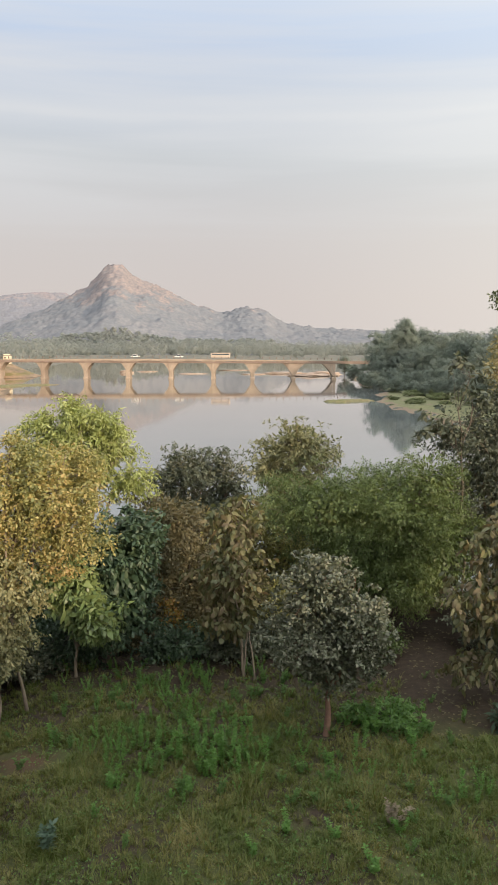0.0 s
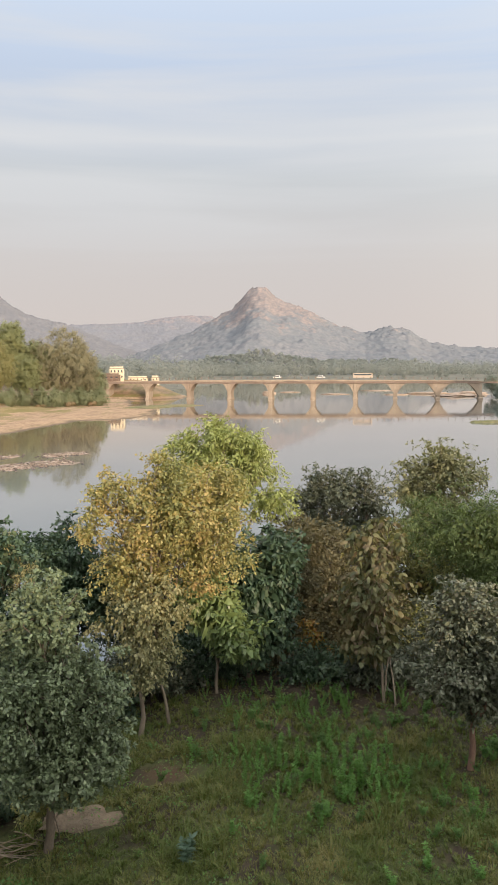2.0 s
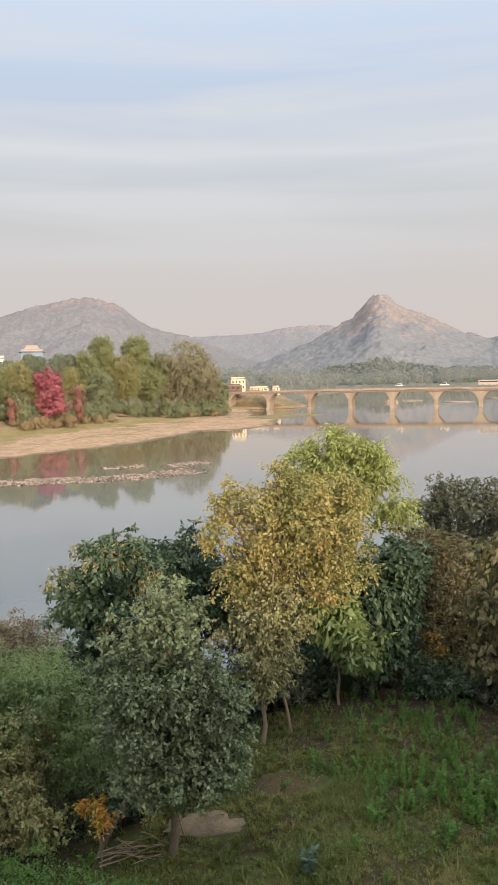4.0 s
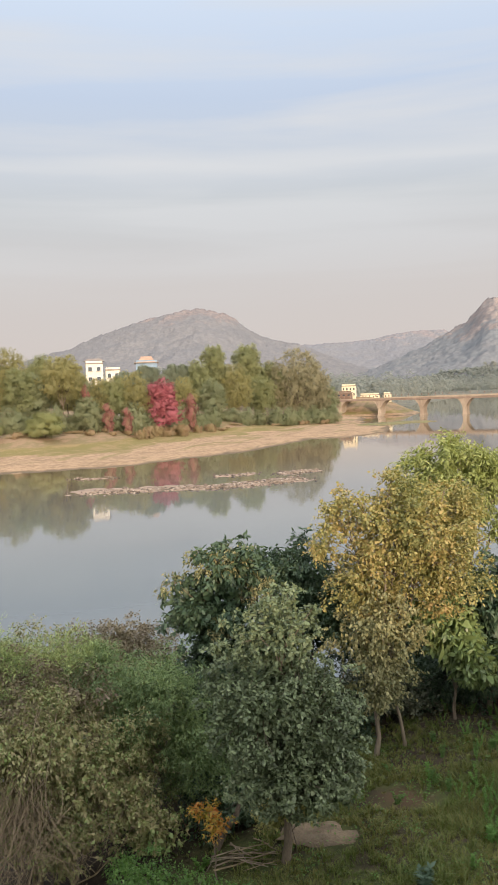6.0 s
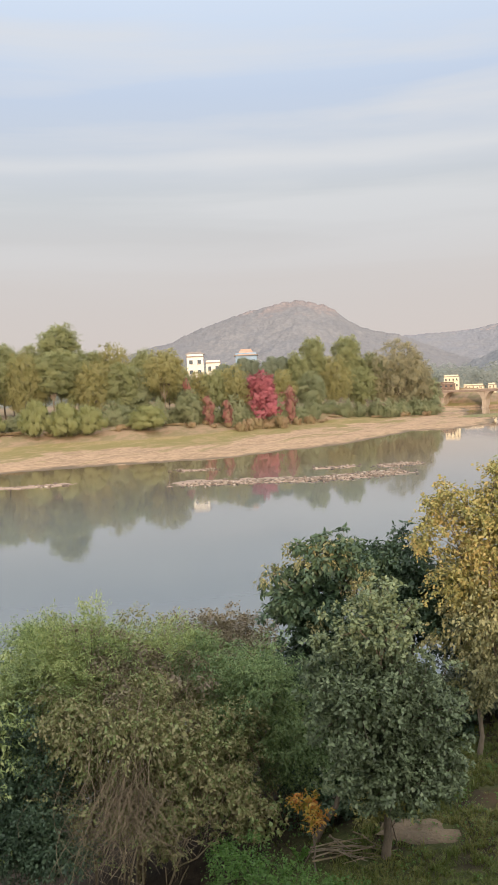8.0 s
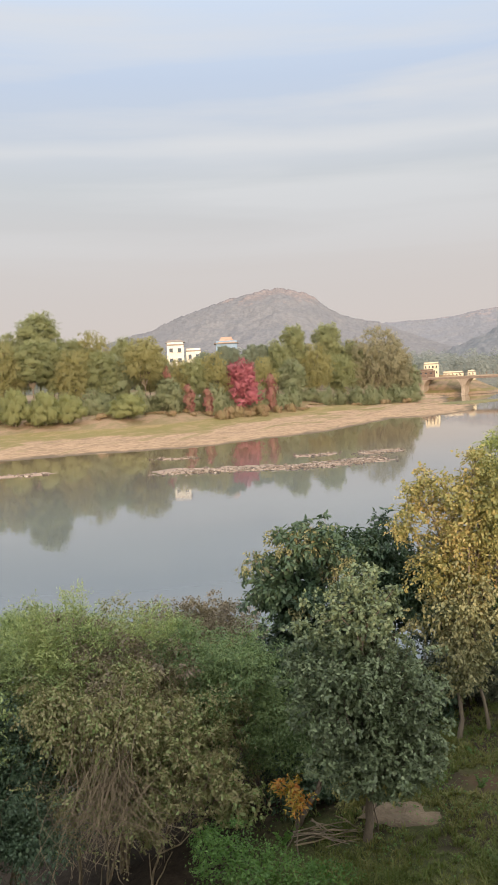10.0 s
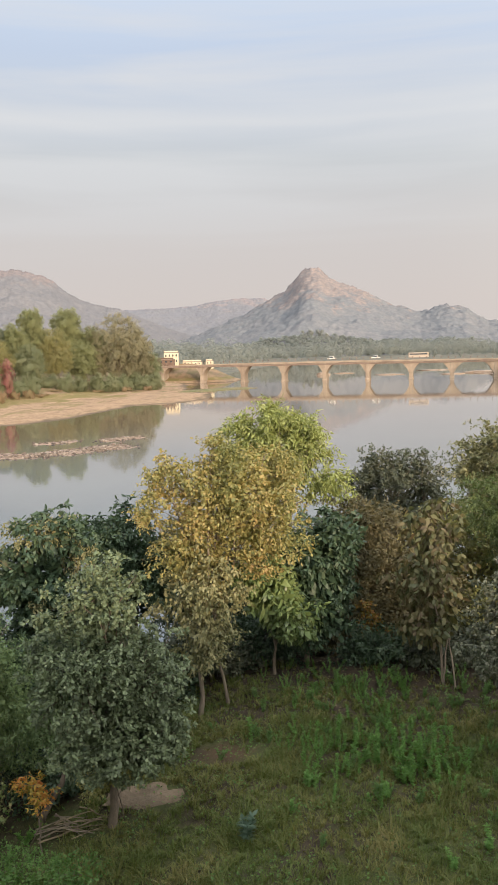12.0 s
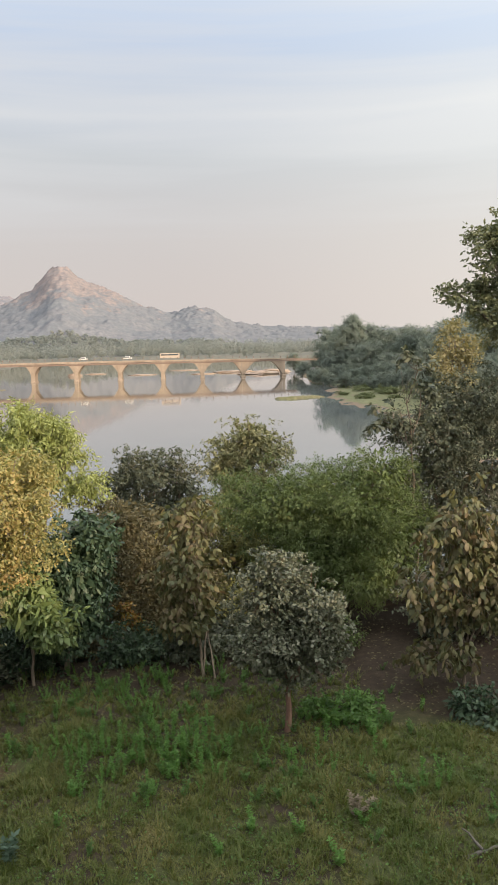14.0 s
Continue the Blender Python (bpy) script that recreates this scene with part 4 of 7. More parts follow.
def build_bridge():
    y0, y1, deck = 361.0, 368.0, 7.25
    piers = [-128.5, -109.6, -90.3, -71.6, -53.1, -34.3, -15.7, 1.5, 19.4, 37.2]
    spring = [3.6, 3.0, 2.8, 2.7, 2.7, 2.5, 2.2, 1.8, 1.2, 1.0]
    root = empty("bridge", (0, y0, 0), "long ochre stone arch bridge over the river", "bridge")
    Y0, Y1 = 0.0, y1 - y0
    part("deck", box(bmesh.new(), -175, Y0 - 0.35, deck, 90, Y1 + 0.35, deck + 0.35, 0.05), STONE_DARK, root)
    part("road", box(bmesh.new(), -175, Y0 + 0.6, deck + 0.354, 90, Y1 - 0.6, deck + 0.42), ASPHALT, root)
    for y in (Y0 - 0.3, Y1 - 0.05):
        par = part("parapet", box(bmesh.new(), -175, y, deck + 0.35, 90, y + 0.3, deck + 0.62), STONE_DARK, root)
        part("rail", box(bmesh.new(), -190, y + 0.06, deck + 0.98, 90, y + 0.22, deck + 1.18), STONE_DARK, par)
    post = None
    for k in range(88):
        x = -174 + k * 3.0
        if post is None:
            post = part("parapet_post", box(bmesh.new(), -0.16, Y0 - 0.32, deck + 0.35, 0.16, Y0 + 0.02, deck + 1.25, 0.03), STONE_DARK, root)
            post.location = (x, 0, 0)
        else:
            o = new("parapet_post", post.data)
            o.parent, o.location = root, (x, 0, 0)
    for x, s in zip(piers, spring):
        bm = box(bmesh.new(), x - 0.85, Y0 + 0.1, -2.5, x + 0.85, Y1 - 0.1, s + 0.6, 0.12)
        p = part("pier", bm, STONE, root)
        part("cutwater", box(bmesh.new(), x - 1.05, Y0 - 0.35, -2.5, x + 1.05, Y1 + 0.35, 0.6, 0.2), STONE, p)
        part("pilaster", box(bmesh.new(), x - 0.6, Y0 - 0.22, s + 0.2, x + 0.6, Y0 + 0.1, deck), STONE, p)
    for k in range(len(piers) - 1):
        xa, xb = piers[k] + 0.65, piers[k + 1] - 0.65
        sa, sb = spring[k], spring[k + 1]
        mid, half, n = (xa + xb) / 2, (xb - xa) / 2, 24
        crown_z, flare = 6.75, 6.0 - 0.42 * k
        bm = bmesh.new()
        rows = []
        for y in (Y0, Y1):
            lo, hi = [], []
            for i in range(n + 1):
                u = -1 + 2 * i / n
                sp = sa + (sb - sa) * (u + 1) / 2
                z = sp + (crown_z - sp) * (1 - abs(u) ** flare)
                lo.append(bm.verts.new((mid + u * half, y, z)))
                hi.append(bm.verts.new((mid + u * half, y, deck + 0.02)))
            rows.append((lo, hi))
        for i in range(n):
            bm.faces.new((rows[0][0][i], rows[0][0][i + 1], rows[0][1][i + 1], rows[0][1][i]))
            bm.faces.new((rows[1][0][i + 1], rows[1][0][i], rows[1][1][i], rows[1][1][i + 1]))
            bm.faces.new((rows[1][0][i], rows[1][0][i + 1], rows[0][0][i + 1], rows[0][0][i]))
        arch = part("arch", bm, STONE, root)
        bm = bmesh.new()
        prev = None
        for i in range(n + 1):
            u = -1 + 2 * i / n
            sp = sa + (sb - sa) * (u + 1) / 2
            z = sp + (crown_z - sp) * (1 - abs(u) ** flare)
            zz = z + 0.45 + 0.25 * u * u
            xx = mid + u * half * 1.0
            cur = [bm.verts.new(c) for c in ((xx, -0.12, z), (xx, -0.12, zz), (xx, 0.02, zz), (xx, 0.02, z))]
            if prev:
                for a in range(4):
                    b2 = (a + 1) % 4
                    bm.faces.new((prev[a], cur[a], cur[b2], prev[b2]))
            prev = cur
        part("arch_ring", bm, STONE, arch)
    part("abutment", box(bmesh.new(), -185, Y0 + 0.1, -2.5, -129.4, Y1 - 0.1, deck - 0.01, 0.05), STONE, root)
    # the roadway climbs gently towards the far bank
    for o in root.children_recursive:
        if o.data is post.data:
            o.location.z = 7.8 * (rise(o.location.x) - 1)
        else:
            for v in o.data.vertices:
                if v.co.z > 0:
                    v.co.z *= rise(v.co.x)


build_bridge()


def vehicle(name, label, x, y, length, width, high, paint, cab):
    """A small road vehicle on the bridge: body, windows and wheels."""
    z = 7.67 * rise(x)
    root = empty(name, (x, y, z), label, "vehicle", "traffic on the bridge")
    part("body", box(bmesh.new(), -length / 2, -width / 2, 0.35, length / 2, width / 2, high * (1.0 if cab else 0.58), 0.12), paint, root)
    if not cab:
        part("cabin", box(bmesh.new(), -length * 0.28, -width / 2 + 0.1, high * 0.57, length * 0.25, width / 2 - 0.1, high, 0.15), paint, root)
    lo, hi = (high * 0.62, high * 0.84) if cab else (high * 0.62, high * 0.92)
    a, b = (-length * 0.44, length * 0.44) if cab else (-length * 0.24, length * 0.2)
    part("window", box(bmesh.new(), a, -width / 2 - (0.02 if cab else -0.07), lo, b, width / 2 + (0.02 if cab else -0.07), hi, 0.02), DARKGLASS, root)
    for wx in (-length * 0.32, length * 0.32):
        for wy in (-width / 2 + 0.1, width / 2 - 0.1):
            put_np("wheel", *tube([(wx, wy - 0.12, 0.33), (wx, wy + 0.12, 0.33)], [0.33, 0.33], 14), ASPHALT, root, True)


DARKGLASS, _nt, _N, _L, _b = material("window_glass")
_b.inputs["Base Color"].default_value, _b.inputs["Roughness"].default_value = (0.05, 0.06, 0.07, 1), 0.1
PAINT_WHITE = rough_mat("vehicle_white", (0.62, 0.60, 0.57), (0.68, 0.66, 0.62), 0.8, 0.4, 0.02, 0.002)
PAINT_CREAM = rough_mat("vehicle_cream", (0.40, 0.33, 0.27), (0.47, 0.39, 0.32), 0.8, 0.5, 0.02, 0.002)
vehicle("bus", "pale cream bus crossing the stone bridge", -12.5, 363.4, 8.5, 2.4, 2.5, PAINT_CREAM, True)
vehicle("car", "small white car crossing the stone bridge", -50.0, 363.2, 3.9, 1.7, 1.5, PAINT_WHITE, False)
vehicle("car", "small white car crossing the stone bridge", -31.0, 365.6, 3.9, 1.7, 1.5, PAINT_WHITE, False)


# ---------------------------------------------------------------- buildings on the far bank
WHITE = rough_mat("whitewash", (0.60, 0.56, 0.50), (0.66, 0.62, 0.55), 0.5, 0.8, 0.1, 0.01, (1, 1, 0.4), (0.50, 0.45, 0.39))
CREAM = rough_mat("cream_paint", (0.60, 0.52, 0.38), (0.66, 0.58, 0.44), 0.5, 0.8, 0.1, 0.01)
BLUE = rough_mat("pale_blue_paint", (0.19, 0.27, 0.37), (0.23, 0.31, 0.41), 0.5, 0.8, 0.1, 0.01)
BROWN = rough_mat("red_brown_wall", (0.13, 0.085, 0.065), (0.18, 0.12, 0.09), 0.5, 0.9, 0.1, 0.01)
ROOF = rough_mat("roof_slab", (0.20, 0.165, 0.14), (0.26, 0.215, 0.185), 0.5, 0.9, 0.2, 0.02)


def house(name, label, loc, turn, w, d, h, wall, floors, bays, roof_over=0.5, glass=1.3):
    root = empty(name, loc, label, "building", turn=radians(turn))
    part("wall", box(bmesh.new(), -w / 2, -d / 2, -2.0, w / 2, d / 2, h, 0.03), wall, root)
    part("roof", box(bmesh.new(), -w / 2 - roof_over, -d / 2 - roof_over, h, w / 2 + roof_over, d / 2 + roof_over, h + 0.35, 0.05), ROOF, root)
    part("parapet", box(bmesh.new(), -w / 2 + 0.1, -d / 2 + 0.1, h + 0.352, w / 2 - 0.1, -d / 2 + 0.3, h + 0.95, 0.03), wall, root)
    fh = h / floors
    for f in range(floors):
        for k in range(bays):
            cx, cz = -w / 2 + (k + 0.5) * w / bays, f * fh + fh * 0.52
            ww, wh = min(glass, w / bays * (0.5 if glass < 2 else 0.72)), min(glass * 1.08, fh * (0.45 if glass < 2 else 0.7))
            fr = part("window", box(bmesh.new(), cx - ww / 2, -d / 2 - 0.06, cz - wh / 2, cx + ww / 2, -d / 2 + 0.02, cz + wh / 2, 0.02), wall, root)
            part("pane", box(bmesh.new(), cx - ww / 2 + 0.1, -d / 2 - 0.075, cz - wh / 2 + 0.1, cx + ww / 2 - 0.1, -d / 2 - 0.055, cz + wh / 2 - 0.1), DARKGLASS, fr)
            part("sill", box(bmesh.new(), cx - ww / 2 - 0.1, -d / 2 - 0.22, cz - wh / 2 - 0.1, cx + ww / 2 + 0.1, -d / 2 + 0.01, cz - wh / 2 - 0.002), ROOF, fr)
    return root


house("bridge_house", "cream two-storey block at the end of the bridge", (-130.0, 379.5, 9.0), 15, 6.6, 6, 5.2, CREAM, 2, 4, 0.2)
house("roadside_barn", "long low red-brown shed at the bridge end", (-132.5, 372.5, 9.0), 6, 12, 3, 2.0, BROWN, 1, 5, 0.15)
house("roadside_shed", "long low whitewashed shed beside the bridge road", (-121.5, 386, 8.0), 10, 9, 5, 1.5, CREAM, 1, 5, 0.2, 0.8)
house("roadside_hut", "small whitewashed hut beside the bridge road", (-113.4, 388, 8.0), 10, 3.2, 5, 1.7, CREAM, 1, 2, 0.2, 0.8)
house("white_villa", "white four-storey villa among the bank trees", (-155.4, 210.9, 8.0), 36, 5.2, 7, 15.6, WHITE, 5, 2, 0.15, 1.7)
house("white_annex", "lower white wing beside the villa", (-152.4, 216.4, 8.0), 36, 4.6, 6, 13.6, WHITE, 4, 2, 0.15, 1.6)
house("blue_house", "pale blue house with a brown roof among trees", (-144.6, 224.0, 8.0), 33, 6.8, 6, 15.6, BLUE, 4, 3)


def gable(parent, w, d, z, rise, mat, name="gable_roof"):
    bm = bmesh.new()
    v = [bm.verts.new(p) for p in ((-w / 2, -d / 2, z), (w / 2, -d / 2, z), (w / 2, d / 2, z), (-w / 2, d / 2, z), (-w * 0.3, 0, z + rise), (w * 0.3, 0, z + rise))]
    for f in ((0, 1, 5, 4), (2, 3, 4, 5), (1, 2, 5), (3, 0, 4), (3, 2, 1, 0)):
        bm.faces.new([v[k] for k in f])
    part(name, bm, mat, parent)


ROOF_RED = rough_mat("brown_roof_tiles", (0.34, 0.22, 0.16), (0.42, 0.29, 0.21), 0.8, 0.9, 0.2, 0.02)
gable(bpy.data.objects["blue_house"], 5.4, 6.4, 15.96, 1.9, ROOF_RED)
gable(bpy.data.objects["white_villa"], 6.4, 5.0, 16.56, 0.9, ROOF)


# ---------------------------------------------------------------- trees of the far banks
def bank_proto(name, label, category, h, lobes, leaf, n, per, size, length, seed, trunk, bark=None, group="trees on the far bank", gap=0.25, bough=2.6):
    t = plant(name, label, category, (0, 0, 0), lobes, leaf, n, per, size, length, length * 0.75, seed, trunk, bark or BARK_PALE, 0.5, 30,
              group=group, hollow=0.22, ragged=0.35, gap=gap, gap_scale=2.2, thin=True, core=0.2, bough=bough)
    return t


def lobes_of(rng, h, w, n, low=0.3, top=0.68):
    """A rounded, uneven head: lobes spread by the golden angle over an egg-shaped envelope."""
    a, c, mid = w * 0.5, h * (1 - low) * 0.5, h * (1 + low) * 0.5
    L = []
    for k in range(n):
        f = 1 - 1.75 * (k + 0.5) / n
        t = k * 2.4 + rng.uniform(-0.5, 0.5)
        rr = math.sqrt(max(0.05, 1 - f * f)) * rng.uniform(0.45, 0.72)
        r = a * rng.uniform(0.34, 0.52)
        L.append((a * rr * math.cos(t), a * rr * math.sin(t), mid + c * top * f * rng.uniform(0.88, 1.08), r, r * rng.uniform(0.9, 1.1), r * rng.uniform(0.8, 1.15)))
    return L


def scatter_bank():
    rng = np.random.default_rng(5)
    # kind: leaf, height, width, number of lobes, lowest foliage, gap, label
    kinds = {"round": ("bank_green", 16, 13, 17, 0.12, 0.2, "broad leafy green tree on the river bank"),
             "olive": ("bank_dry", 16, 10, 15, 0.16, 0.25, "pale yellowish tree on the river bank"),
             "gum": ("bank_dry", 20, 7.5, 15, 0.26, 0.42, "tall wispy tree with a pale bare trunk"),
             "column": ("bank_blue", 16, 3.2, 9, 0.05, 0.1, "narrow dark columnar tree among the bank trees"),
             "dome": ("bank_brown", 15, 19, 26, 0.1, 0.15, "wide domed brownish tree near the bridge end"),
             "umbrella": ("bank_green", 16, 13, 14, 0.42, 0.3, "spreading tree with a visible pale trunk"),
             "dark": ("bank_grey", 10, 8, 13, 0.08, 0.12, "dense rounded dark green tree on the bank")}
    protos, used = {}, set()
    for k, (name, (leaf, h, w, m, low, gap, label)) in enumerate(kinds.items()):
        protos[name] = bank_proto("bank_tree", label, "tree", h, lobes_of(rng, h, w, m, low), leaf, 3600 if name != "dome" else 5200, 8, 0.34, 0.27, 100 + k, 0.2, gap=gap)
    shrub = bank_proto("bank_shrub", "low spreading bright green thorn shrub on the bank", "shrub", 5,
                       [(0, 0, 3.9, 2.0, 0.5), (1.6, 0.3, 3.2, 2.2, 0.5), (-1.7, -0.2, 3.0, 2.2, 0.5), (0.3, -0.8, 2.3, 3.4, 0.6), (3.2, 0, 1.9, 2.0, 0.5), (-3.3, 0, 1.8, 2.0, 0.5), (0, -1.0, 1.2, 3.8, 0.7)],
                       "bank_shrub", 3200, 8, 0.34, 0.24, 120, 0.10, group="shrubs on the far bank", gap=0.15, bough=1.3)
    bush = bank_proto("bank_bush", "dense dull green bush under the bank trees", "shrub", 5, [(0, 0, 2.4, 2.4, 2.2), (1.8, 0.4, 1.8, 1.9, 1.7), (-1.8, -0.3, 1.8, 1.9, 1.7)],
                      "bank_grey", 1100, 8, 0.32, 0.27, 121, 0.10, group="shrubs on the far bank")
    scrub = bank_proto("dry_scrub", "dry brown scrub on the earth slope", "shrub", 3, [(0, 0, 1.1, 1.9, 0.9), (1.5, 0.2, 0.8, 1.5, 0.7), (-1.6, 0, 0.8, 1.5, 0.7)],
                       "bank_scrub", 230, 7, 0.3, 0.34, 124, 0.06, group="shrubs on the far bank")
    boug = bank_proto("bougainvillea", "cascading dusty pink-red bougainvillea on the bank", "shrub", 13,
                      lobes_of(np.random.default_rng(8), 13, 7.2, 16, 0.02, 0.74),
                      "magenta", 3200, 8, 0.32, 0.27, 122, 0.10, group="flowering shrubs on the far bank", gap=0.25)

    def one(k, ob, x, y, m):
        if k in used:
            copy_thing(ob, m @ Matrix.Diagonal((1 / ob.scale[0], 1 / ob.scale[1], 1 / ob.scale[2], 1)))
        else:
            ob.matrix_basis = m
            used.add(k)

    # where the woods begin, as a distance for each bearing
    foot_r = lambda az: float(np.interp(az, [18, 20, 21.4, 25.8, 29, 33, 37, 42, 48.5, 66], [330, 303, 293, 276, 250, 227, 223, 215, 213, 213]))

    def stand(k, ob, h, w, az, back, top, wide, turn=None):
        """Puts a tree back - 47 metres behind the edge of the woods, its tip at the height angle top, wide degrees broad."""
        r = foot_r(az) + back - 47
        x, y = -math.sin(radians(az)) * r, math.cos(radians(az)) * r
        z = float(height(x, y)) - 0.15
        sz, sx = (EYE + r * math.tan(radians(top)) - z) / h, r * radians(wide) / w
        t = rng.uniform(0, 360) if turn is None else turn
        one(k, ob, x, y, pose(x, y, z, 0, 0, t) @ Matrix.Diagonal((sx, sx, sz, 1)))

    for az, back, top, wide, k in [
            (20.5, 60, 0.3, 1.5, "dark"), (21.2, 62, 1.5, 2.2, "dome"), (22.5, 64, 2.4, 4.4, "dome"), (24.3, 72, 2.2, 2.2, "olive"), (25.9, 76, 3.75, 2.2, "gum"), (25.0, 58, 1.2, 1.9, "olive"),
            (26.8, 60, 2.05, 2.4, "round"), (28.2, 76, 3.75, 1.9, "gum"), (29.4, 70, 2.5, 1.7, "olive"), (28.4, 58, 1.0, 1.9, "dark"), (29.9, 78, 2.4, 0.6, "column"), (30.3, 77, 2.6, 0.6, "column"),
            (30.7, 79, 2.45, 0.6, "column"), (31.1, 77, 2.65, 0.6, "column"), (31.5, 78, 2.3, 0.65, "column"), (31.95, 74, 1.9, 0.8, "column"), (30.4, 56, 1.3, 1.9, "round"), (33.7, 53, 1.8, 2.3, "round"),
            (32.6, 66, 1.6, 1.5, "dark"), (34.35, 64, 2.25, 0.7, "column"), (34.75, 63, 2.0, 0.7, "column"), (35.2, 52, 1.5, 1.7, "olive"), (36.2, 54, 1.4, 1.9, "round"), (35.7, 58, 1.5, 0.7, "column"), (32.35, 62, 2.45, 0.6, "column"), (32.75, 61, 2.6, 0.7, "column"), (33.2, 62, 2.7, 0.65, "column"), (34.0, 61, 2.1, 0.7, "column"), (37.0, 47, 0.15, 1.7, "dark"), (37.15, 58, 1.5, 1.1, "dark"), (36.6, 56, 1.25, 0.9, "dark"),
            (38.6, 51, 2.6, 3.0, "umbrella"), (38.3, 74, 3.05, 2.6, "round"), (39.9, 78, 3.15, 2.2, "olive"), (40.6, 57, 1.8, 2.2, "dark"), (41.4, 56, 2.3, 2.4, "olive"), (42.2, 75, 3.55, 2.8, "round"),
            (43.4, 78, 3.4, 2.4, "gum"), (43.5, 58, 2.4, 2.5, "round"), (44.7, 62, 3.0, 2.2, "olive"), (45.6, 68, 5.4, 3.0, "gum"), (46.1, 57, 3.5, 2.4, "gum"), (47.2, 72, 3.7, 2.4, "olive"),
            (48.0, 58, 3.1, 2.8, "round"), (49.3, 75, 4.1, 2.5, "gum"), (50.2, 60, 3.2, 2.6, "olive"), (51.6, 58, 2.8, 2.8, "umbrella"), (52.4, 76, 3.8, 2.6, "round"), (53.8, 60, 3.3, 2.6, "olive"),
            (55.2, 72, 4.0, 2.4, "gum"), (56.4, 58, 3.0, 2.8, "round"), (58.2, 66, 3.6, 2.8, "olive"), (60.2, 60, 3.3, 2.8, "round"), (62.4, 64, 3.8, 2.8, "gum"), (64.6, 60, 3.4, 2.8, "olive")]:
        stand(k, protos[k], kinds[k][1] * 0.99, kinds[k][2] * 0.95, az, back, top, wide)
    for az in np.arange(23.2, 65, 2.1):      # a further row that closes the wood
        top = float(np.interp(az, [23, 29, 32, 37, 39, 45, 65], [1.5, 2.0, 1.2, 0.9, 2.3, 2.8, 3.0]))
        k = "round" if rng.uniform() < 0.5 else "olive"
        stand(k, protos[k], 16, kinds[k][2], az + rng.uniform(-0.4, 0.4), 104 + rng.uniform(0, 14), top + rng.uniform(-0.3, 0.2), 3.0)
    for az, back, top, wide in [(39.85, 37, -0.9, 3.1), (43.9, 38, -0.75, 2.4), (45.4, 37, -0.5, 2.6), (47.4, 38, -0.25, 2.2), (50.6, 40, -0.6, 2.6), (53.4, 38, -0.4, 2.8), (57, 40, -0.5, 3.0), (61, 40, -0.5, 3.0)]:
        stand("s", shrub, 4.4, 9.0, az, back, top, wide, rng.uniform(-20, 20))
    az = 20.3
    while az < 64:
        stand("g", bush, 4.6, 6.4, az, rng.uniform(46, 53), rng.uniform(-1.3, -0.9 if az < 27 else -0.4), rng.uniform(1.1, 1.9))
        az += rng.uniform(0.8, 1.3)
    az = 20.6
    while az < 62:
        stand("d", scrub, 2.0, 5.0, az, rng.uniform(39, 47), rng.uniform(-2.55, -2.0), rng.uniform(0.6, 1.3))
        az += rng.uniform(0.4, 1.1)
    dusty = bank_proto("bougainvillea", "thin dusty pink bougainvillea mixed with green leaves", "shrub", 8, [(-0.4, 0, 6.4, 1.4, 1.5), (0.5, 0, 4.6, 1.8, 1.8), (-0.6, 0, 3.0, 1.7, 1.8), (0.8, 0, 1.9, 1.4, 1.4)],
                       "dusty_pink", 700, 8, 0.32, 0.34, 123, 0.08, group="flowering shrubs on the far bank", gap=0.4)
    for az, back, top, wide, turn in [(35.63, 43, -0.4, 0.7, 40), (34.32, 43, -0.75, 0.65, 60), (37.06, 50, 0.9, 0.7, 20), (29.9, 45, 0.0, 0.8, 90)]:
        stand("p", dusty, 7.8, 4.6, az, back, top, wide, turn)
    for az, back, top, wide, turn in [(31.98, 46, 1.25, 2.5, 32)]:
        stand("b", boug, 12.8, 7.4, az, back, top, wide, turn)

    # right bank: a dark domed tree, and mixed woods behind the marsh
    dome = bank_proto("banyan_tree", "huge dark domed tree by the bridge end", "tree", 20, [(0, 0, 15, 3.4, 3.6), (-2.6, 0, 11, 3.6, 4.0), (2.8, 0, 10.5, 3.6, 4.0), (0, -2, 8, 5.0, 4.2), (-5, 0, 6, 3.8, 3.6), (5.5, 0, 6, 3.8, 3.6), (0.2, 0, 18.0, 2.0, 2.2)],
                      "blue_wood", 5200, 6, 0.55, 0.45, 130, 0.5, BARK, "trees on the wooded bank")
    dome.matrix_basis = pose(54, 288, float(height(54, 288)) - 0.2) @ Matrix.Scale(1.13, 4)
    wood = []
    for k, (h, w, low) in enumerate([(15, 11, 0.1), (12, 11, 0.05), (18, 10, 0.2), (9, 10, 0.03)]):
        wood.append(bank_proto("bank_tree", "green tree blued by haze in the shaded bank woods", "tree", h, lobes_of(rng, h, w, 10, low), "blue_wood", 1800, 7, 0.4, 0.34, 140 + k, 0.2, BARK, "trees on the wooded bank"))
